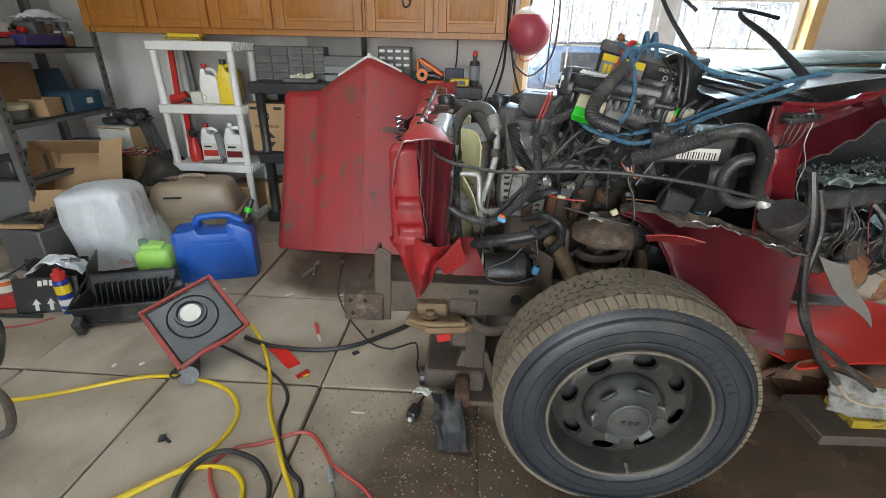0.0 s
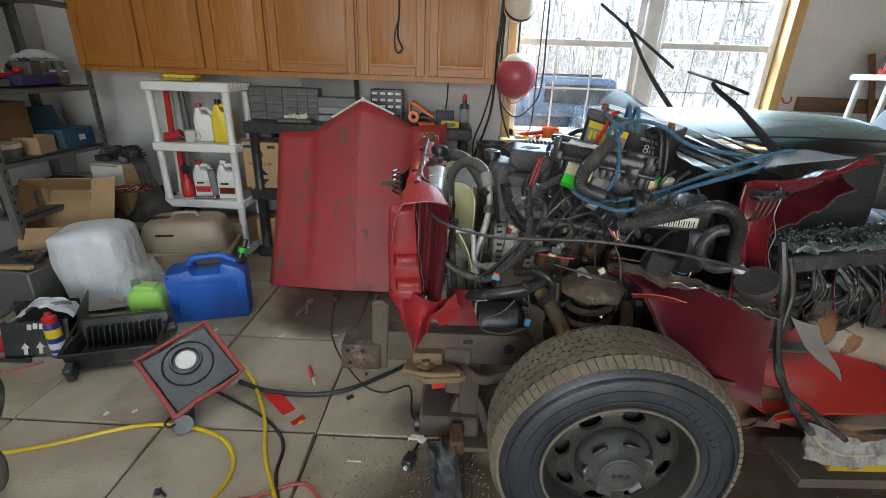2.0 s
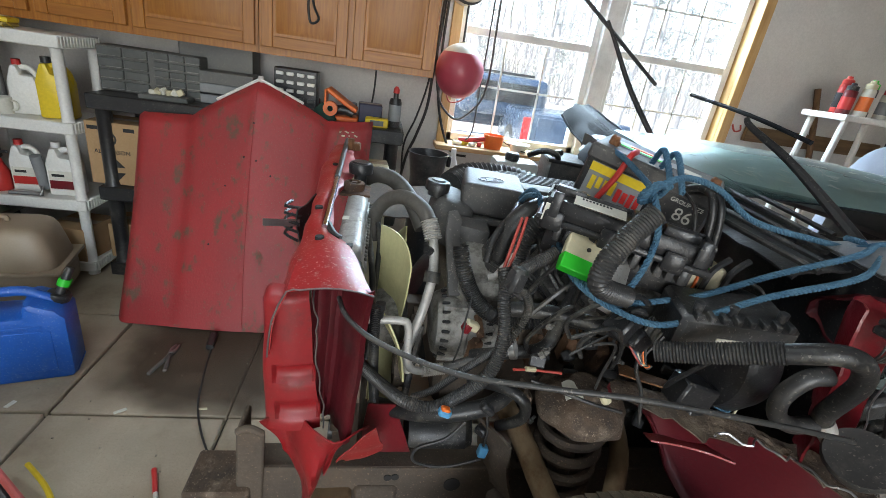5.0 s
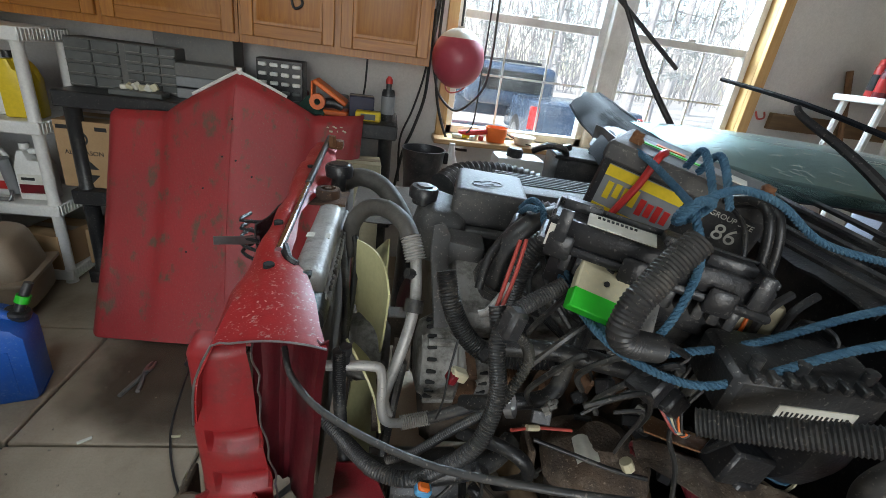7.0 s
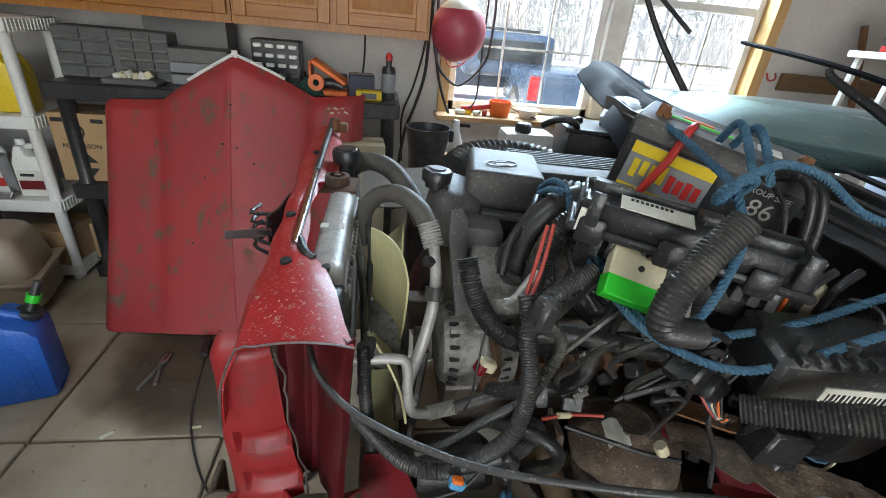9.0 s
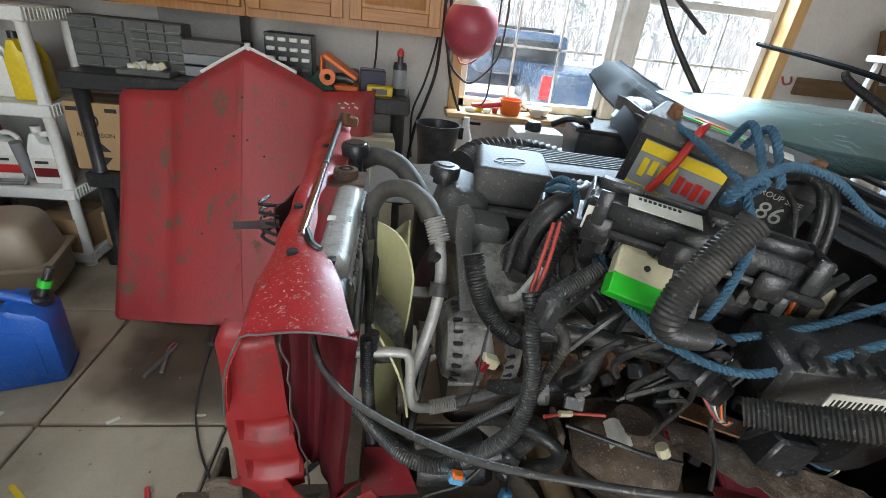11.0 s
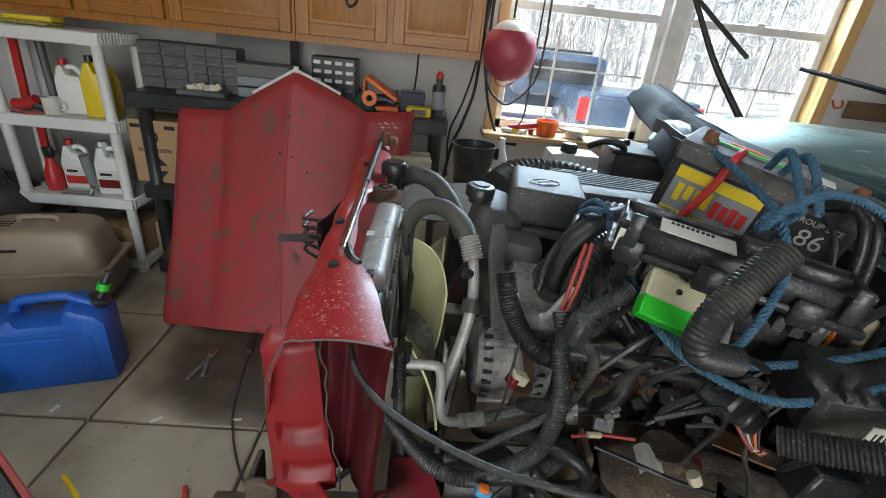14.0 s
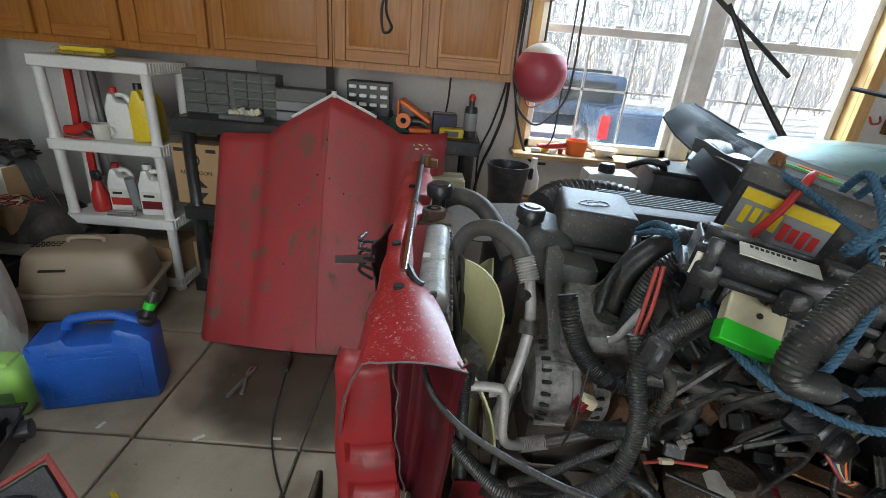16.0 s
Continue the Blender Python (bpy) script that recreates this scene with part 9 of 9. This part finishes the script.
for pts, r, lab in (([(0.56, 3.80, 2.50), (0.575, 3.80, 1.9), (0.57, 3.80, 1.53), (0.55, 3.80, 1.28), (0.54, 3.80, 1.05), (0.49, 3.80, 0.86), (0.44, 3.78, 0.72), (0.40, 3.76, 0.45)], 0.009, "black cable bundle hanging beside the window"),
                    ([(0.58, 3.78, 2.50), (0.59, 3.78, 1.8), (0.585, 3.78, 1.35), (0.60, 3.78, 1.10), (0.66, 3.78, 0.90), (0.73, 3.78, 0.79), (0.82, 3.76, 0.78)], 0.008, "black cable looping down to the sill"),
                    ([(0.60, 3.78, 2.50), (0.56, 3.78, 1.55), (0.565, 3.77, 1.28), (0.60, 3.77, 1.11), (0.66, 3.76, 1.03), (0.73, 3.76, 1.0), (0.81, 3.76, 1.06), (0.87, 3.76, 1.16), (0.885, 3.76, 1.35), (0.88, 3.76, 1.56), (0.87, 3.77, 2.5)], 0.0065, "grey cable hanging in a long loop"),
                    ([(0.845, 3.76, 2.50), (0.845, 3.76, 1.6), (0.84, 3.76, 1.2), (0.835, 3.76, 0.95), (0.80, 3.76, 0.88)], 0.0045, "thin black wire hanging before the window"),
                    ([(0.55, 3.79, 1.5), (0.53, 3.79, 1.2), (0.48, 3.79, 0.98), (0.42, 3.78, 0.80), (0.43, 3.78, 0.55)], 0.006, "black lead hanging on the wall"),
                    ([(0.62, 3.74, 1.20), (0.66, 3.74, 1.10), (0.74, 3.74, 1.12), (0.78, 3.74, 1.2)], 0.004, "thin pink cord loop under the float"),
                    ([(-0.12, 3.497, 1.98), (-0.10, 3.49, 1.70), (-0.11, 3.49, 1.50), (-0.08, 3.485, 1.42), (-0.12, 3.485, 1.40), (-0.13, 3.485, 1.50), (-0.10, 3.485, 1.60)], 0.006, "black cord dangling over a cabinet door"),
                    ([(0.22, 3.55, 1.22), (0.215, 3.56, 1.10), (0.20, 3.58, 1.00), (0.19, 3.6, 0.96)], 0.005, "black cord hanging below the cabinet")):
    ob = thing("hanging_cable", lab, "cable", pts[0])
    part("cable", T(pts, r, 8, 6), "red_cord" if "pink" in lab else ("hose_grey" if "grey" in lab else "black_cord"), ob)

# sill
bw = thing("orange_cup", "orange plastic cup on the window sill", "cup", (0.99, 3.80, 0.843))
part("cup", L([(0, 0), (0.055, 0), (0.068, 0.085), (0.064, 0.085), (0.052, 0.006), (0, 0.006)], n=24), "orange", bw, local=True)
wbw = thing("white_bowl", "white plastic bowl on the window sill", "bowl", (1.16, 3.80, 0.843))
part("bowl", L([(0, 0), (0.045, 0), (0.075, 0.05), (0.072, 0.05), (0.042, 0.006), (0, 0.006)], n=24), "white_plastic", wbw, local=True)
sol = thing("soldering_gun", "red soldering gun resting on the sill", "tool", (0.84, 3.79, 0.843))
part("body", T([(-0.08, 0, 0.03), (0.0, 0, 0.04), (0.09, 0, 0.055)], 0.017, 10, 4), "red_plastic", sol, local=True)
part("grip", T([(-0.05, 0.01, 0.03), (-0.075, -0.01, 0.012)], 0.014, 8, 1), "red_dark", sol, local=True)
part("tip", T([(0.09, 0, 0.055), (0.15, 0, 0.06)], 0.005, 6, 1), "steel", sol, local=True)
part("cord", T([(0.02, 0.02, 0.05), (0.16, 0.03, 0.07), (0.24, 0.0, 0.04), (0.30, -0.03, 0.02), (0.36, -0.05, 0.008)], 0.004, 6, 5), "black_cord", sol, local=True)
for i in range(4):
    solo("sill_scrap", B((0.75 + 0.05 * i, 3.77 + 0.02 * (i % 2), 0.858), (0.06, 0.03, 0.026), rot(0, 0, 25 * i), bev=0.006), ("paper", "yellow", "white_plastic", "red_plastic")[i], "small packet on the window sill", "packet", group="sill packets")
bin_ = thing("funnel_bucket", "black plastic bucket behind the engine", "bucket", (0.50, 3.04, 0.0))
part("bucket", L([(0, 0), (0.085, 0), (0.072, 0.55), (0.078, 0.80), (0.092, 0.905), (0.096, 0.915), (0.090, 0.915), (0.070, 0.80), (0.06, 0.6), (0, 0.6)], n=30), "black_plastic", bin_, local=True)
part("ear", B((0.10, 0, 0.88), (0.02, 0.012, 0.05), bev=0.004), "black_plastic", bin_, local=True)
spb = thing("white_bottle", "white spray bottle beside the bucket", "bottle", (0.66, 3.30, 0.0))
part("stand", B((0, 0, 0.36), (0.24, 0.20, 0.72), bev=0.006), "cardboard", spb, "brown carton it stands on", local=True)
part("bottle", L([(0, 0.72), (0.035, 0.72), (0.036, 0.80), (0.018, 0.85), (0.014, 0.90), (0, 0.90)], n=18), "white_plastic", spb, local=True)
closed_box("tan_box", (0.22, 3.20, 0.40), (0.20, 0.16, 0.80), "tall pale carton standing behind the radiator", 4, "ivory")

# ---- right side ----
solo("wall_board", B((3.30, 3.835, 1.155), (1.10, 0.035, 0.10), bev=0.004), "old_wood_h", "brown timber ledger board on the wall", "board", kind="structure")
solo("red_hook", T([(2.70, 3.835, 1.20), (2.68, 3.80, 1.17), (2.64, 3.80, 1.16), (2.61, 3.80, 1.20)], 0.006, 6, 5), "red_cord", "thin red wire hook on the wall", "hook")
hdl = thing("wood_handle", "wooden tool handle leaning on the wall", "tool", (3.45, 3.70, 0))
part("shaft", T([(3.46, 3.70, 0.0), (3.30, 3.79, 1.0), (3.15, 3.82, 1.50)], 0.019, 8, 2), "old_wood", hdl)
stl = thing("white_stand", "white plastic stand holding spray bottles", "stand", (3.10, 3.40, 0))
part("top", B((3.10, 3.42, 1.345), (0.50, 0.30, 0.035), bev=0.01, seg=2), "white_plastic", stl)
for x in (2.90, 3.30):
    for y in (3.31, 3.53):
        part("leg", T([(x, y, 1.33), (x + (0.06 if x > 3.1 else -0.06), y, 0.0)], 0.019, 8, 1), "white_plastic", stl)
for i, (x, y, mt, cp, bd, h) in enumerate(((2.93, 3.38, "red_dark", "ink", "red_plastic", 0.17), (2.98, 3.47, "red_plastic", "red_plastic", "ink", 0.21), (3.07, 3.40, "paper", "ivory", "orange", 0.20), (3.15, 3.46, "ink", "green", "paper", 0.21), (3.24, 3.42, "paper", "red_plastic", "grey_print", 0.18), (3.31, 3.48, "grey_print", "ink", "paper", 0.19))):
    aerosol("spray_can", (x, y, 1.3635), 0.034, h, mt if mt != "ink" else "black_plastic", cp if cp != "ink" else "black_plastic", ("dark red aerosol can with black cap", "red aerosol can with red cap", "white and orange cleaner can", "black can with green cap", "white can with red cap", "grey can with black cap")[i], ((0.15, 0.55, bd),))
dk = thing("dark_shelf", "dark metal shelf crowded with red bottles", "shelving", (4.05, 3.45, 0))
for z in (0.45, 0.85, 1.27):
    part("shelf", B((4.05, 3.50, z), (0.72, 0.36, 0.025), bev=0.003), "black_plastic", dk)
for x in (3.71, 4.39):
    for y in (3.34, 3.66):
        part("post", B((x, y, 0.72), (0.03, 0.03, 1.44), bev=0.003), "black_plastic", dk)
for i, (x, mt, h) in enumerate(((3.82, "red_plastic", 0.20), (3.93, "red_dark", 0.25), (4.03, "white_plastic", 0.24), (4.14, "red_plastic", 0.18))):
    jug("red_jug", (x, 3.44, 1.283), 0.09, 0.07, h, mt, "green" if i == 1 else "black_plastic", "red plastic bottle on the dark shelf", 20 * i, "paper" if i % 2 else None)
for i in range(5):
    solo("shelf_box", B((3.80 + 0.13 * i, 3.46, 0.8625 + 0.07), (0.11, 0.20, 0.14), rot(0, 0, 5 * i - 10), bev=0.005), ("cardboard", "rust", "black_plastic", "yellow", "grey_steel")[i], "small box on the dark shelf", "box", group="dark shelf boxes")
pst = thing("timber_post", "rough brown timber post against the wall", "post", (4.95, 3.75, 0))
part("post", B((4.95, 3.74, 1.275), (0.17, 0.17, 2.54), bev=0.008), "old_wood", pst)
part("red_clip", B((4.72, 3.62, 1.27), (0.10, 0.05, 0.06), rot(0, 20, 0), bev=0.012), "red_plastic", pst)
closed_box("far_crate", (4.6, 3.2, 0.30), (0.5, 0.4, 0.60), "dark plastic crate by the post", 8, "black_plastic")

# ---- outside ----
structure("ground", B((0, 40, -0.40), (160, 72, 0.2)), "snow", "pale gravel yard outside, washed out by daylight", "ground")
def parked_pickup():
    pu = thing("parked_pickup", "dark blue pickup parked in the yard", "pickup truck", (3.4, 9.6, -0.3))
    part("bed", B((3.6, 9.3, 0.42), (1.9, 1.8, 0.62), bev=0.06, seg=2), "car_blue", pu)
    part("cab", B((2.6, 10.6, 0.85), (1.7, 1.6, 0.75), bev=0.16, seg=3), "car_blue", pu)
    part("front", B((2.2, 11.9, 0.45), (1.8, 1.6, 0.65), bev=0.1, seg=2), "car_blue", pu)
    part("rear_window", B((2.62, 9.79, 0.93), (1.2, 0.02, 0.36), bev=0.008), "inside_shade", pu)
    for x in (2.68, 4.52):
        part("tail_lamp", B((x, 8.39, 0.48), (0.16, 0.03, 0.36), bev=0.008), "tail_red", pu)
    part("tailgate", B((3.6, 8.385, 0.46), (1.5, 0.02, 0.44), bev=0.006), "car_blue", pu)
    part("bumper", B((3.6, 8.33, 0.10), (1.9, 0.12, 0.16), bev=0.03), "chrome", pu)
    for x in (2.75, 4.45):
        w = part("wheel", L([(0, -0.11), (0.2, -0.11), (0.34, -0.10), (0.37, -0.05), (0.37, 0.05), (0.34, 0.10), (0.2, 0.11), (0, 0.11)], pose(x, 9.3, 0.08, 0, 90, 0), 28), "black_plastic", pu)
        part("rim", L([(0, -0.115), (0.2, -0.115), (0.2, 0.115), (0, 0.115)], pose(x, 9.3, 0.08, 0, 90, 0), 20), "steel", w)
    part("roof_rack", B((2.6, 10.6, 1.27), (1.2, 1.0, 0.05), bev=0.01), "black_plastic", pu)


parked_pickup()
tl = thing("tarp_load", "blue tarpaulin over a low stack outside", "tarp", (4.6, 7.2, -0.3))
bm = bmesh.new()
sheet(bm, lambda u, v: Vector((4.0 + 1.7 * u, 6.6 + 1.2 * v, -0.3 + 0.85 * math.sin(3.14 * u) ** 0.4 * math.sin(3.14 * v) ** 0.4)) + jig((u * 3, v * 3, 0), 0.05, 2), 20, 16, 0.01)
part("tarp", bm, "tarp", tl)


def pine(x, y, h, seed, name="pine_tree"):
    r = random.Random(seed)
    ob = thing(name, "tall sparse pine at the edge of the yard", "tree", (x, y, -0.3), group="yard trees")
    part("trunk", T([(x, y, -0.3), (x + r.uniform(-0.2, 0.2), y, h * 0.5), (x + r.uniform(-0.3, 0.3), y, h)], 0.20, 8, 4, r1=0.04), "hazed_bark", ob)
    limbs, leaves = bmesh.new(), bmesh.new()
    for i in range(34):
        z = h * (0.12 + 0.86 * i / 34)
        a, ln = r.random() * 6.28, (1 - z / h * 0.75) * r.uniform(1.0, 2.3)
        p0 = Vector((x, y, z))
        p1 = p0 + Vector((math.cos(a) * ln, math.sin(a) * ln, r.uniform(-0.15, 0.35)))
        tube(limbs, [p0, p1], 0.035, 5, 1, r1=0.008)
        for k in range(16):
            q = p0.lerp(p1, r.uniform(0.35, 1.05)) + Vector((r.gauss(0, 0.16), r.gauss(0, 0.16), r.gauss(0, 0.10)))
            box(leaves, q, (r.uniform(0.10, 0.26), r.uniform(0.03, 0.08), 0.02), rot(r.uniform(0, 180), r.uniform(0, 180), r.uniform(0, 180)))
    part("limb", limbs, "hazed_bark", ob)
    part("crown", leaves, "hazed_needles", ob)


for k, (x, y, h) in enumerate(((8.2, 16.0, 9.0), (10.2, 18.0, 11.0), (7.2, 22.0, 10.0), (12.6, 21.0, 12.0), (14.5, 17.0, 9.5), (9.0, 26.0, 12.0), (5.6, 30.0, 9.0), (16.5, 25.0, 12.0), (11.5, 28.0, 13.0))):
    pine(x, y, h, k)
brush_bm = bmesh.new()
rb = random.Random(5)
for i in range(3200):
    x, y = rb.uniform(-4, 46), rb.uniform(30, 46)
    z = rb.random() ** 1.3 * (4.5 + 3.5 * math.sin(x * 0.35) ** 2)
    box(brush_bm, (x, y, z - 0.3), (rb.uniform(0.03, 0.09), 0.05, rb.uniform(0.8, 2.6)), rot(rb.uniform(-25, 25), rb.uniform(-25, 25), 0))
solo("far_scrub", brush_bm, "hazed_bark", "tall leafless woods at the far edge of the yard", "bushes", kind="stuff")


# ---- floor pavers ----
PX, PY = 0.590, 0.630                       # spacing
paver_shapes = []
for k in range(5):
    t = bmesh.new()
    box(t, (0, 0, 0), (PX - 0.008, PY - 0.008, 0.05), bev=0.005)
    for v in t.verts:
        v.co += jig(v.co + Vector((k * 3.1, 0, 0)), 0.004, 3)
    paver_shapes.append(finish(t, "paver", M["paver"]))
i = 0
for a in range(-5, 10):
    for b in range(-6, 4):
        ob = new("paver", paver_shapes[(a * 3 + b * 7) % 5])
        ob.parent = floor
        ob.location = (-0.205 + PX * (a + 0.5), 1.655 + PY * (b + 0.5), -0.026 + 0.0015 * ((a * 5 + b * 3) % 3))
        ob.rotation_euler = (0, 0, radians(((a * 7 + b * 5) % 5 - 2) * 0.12))
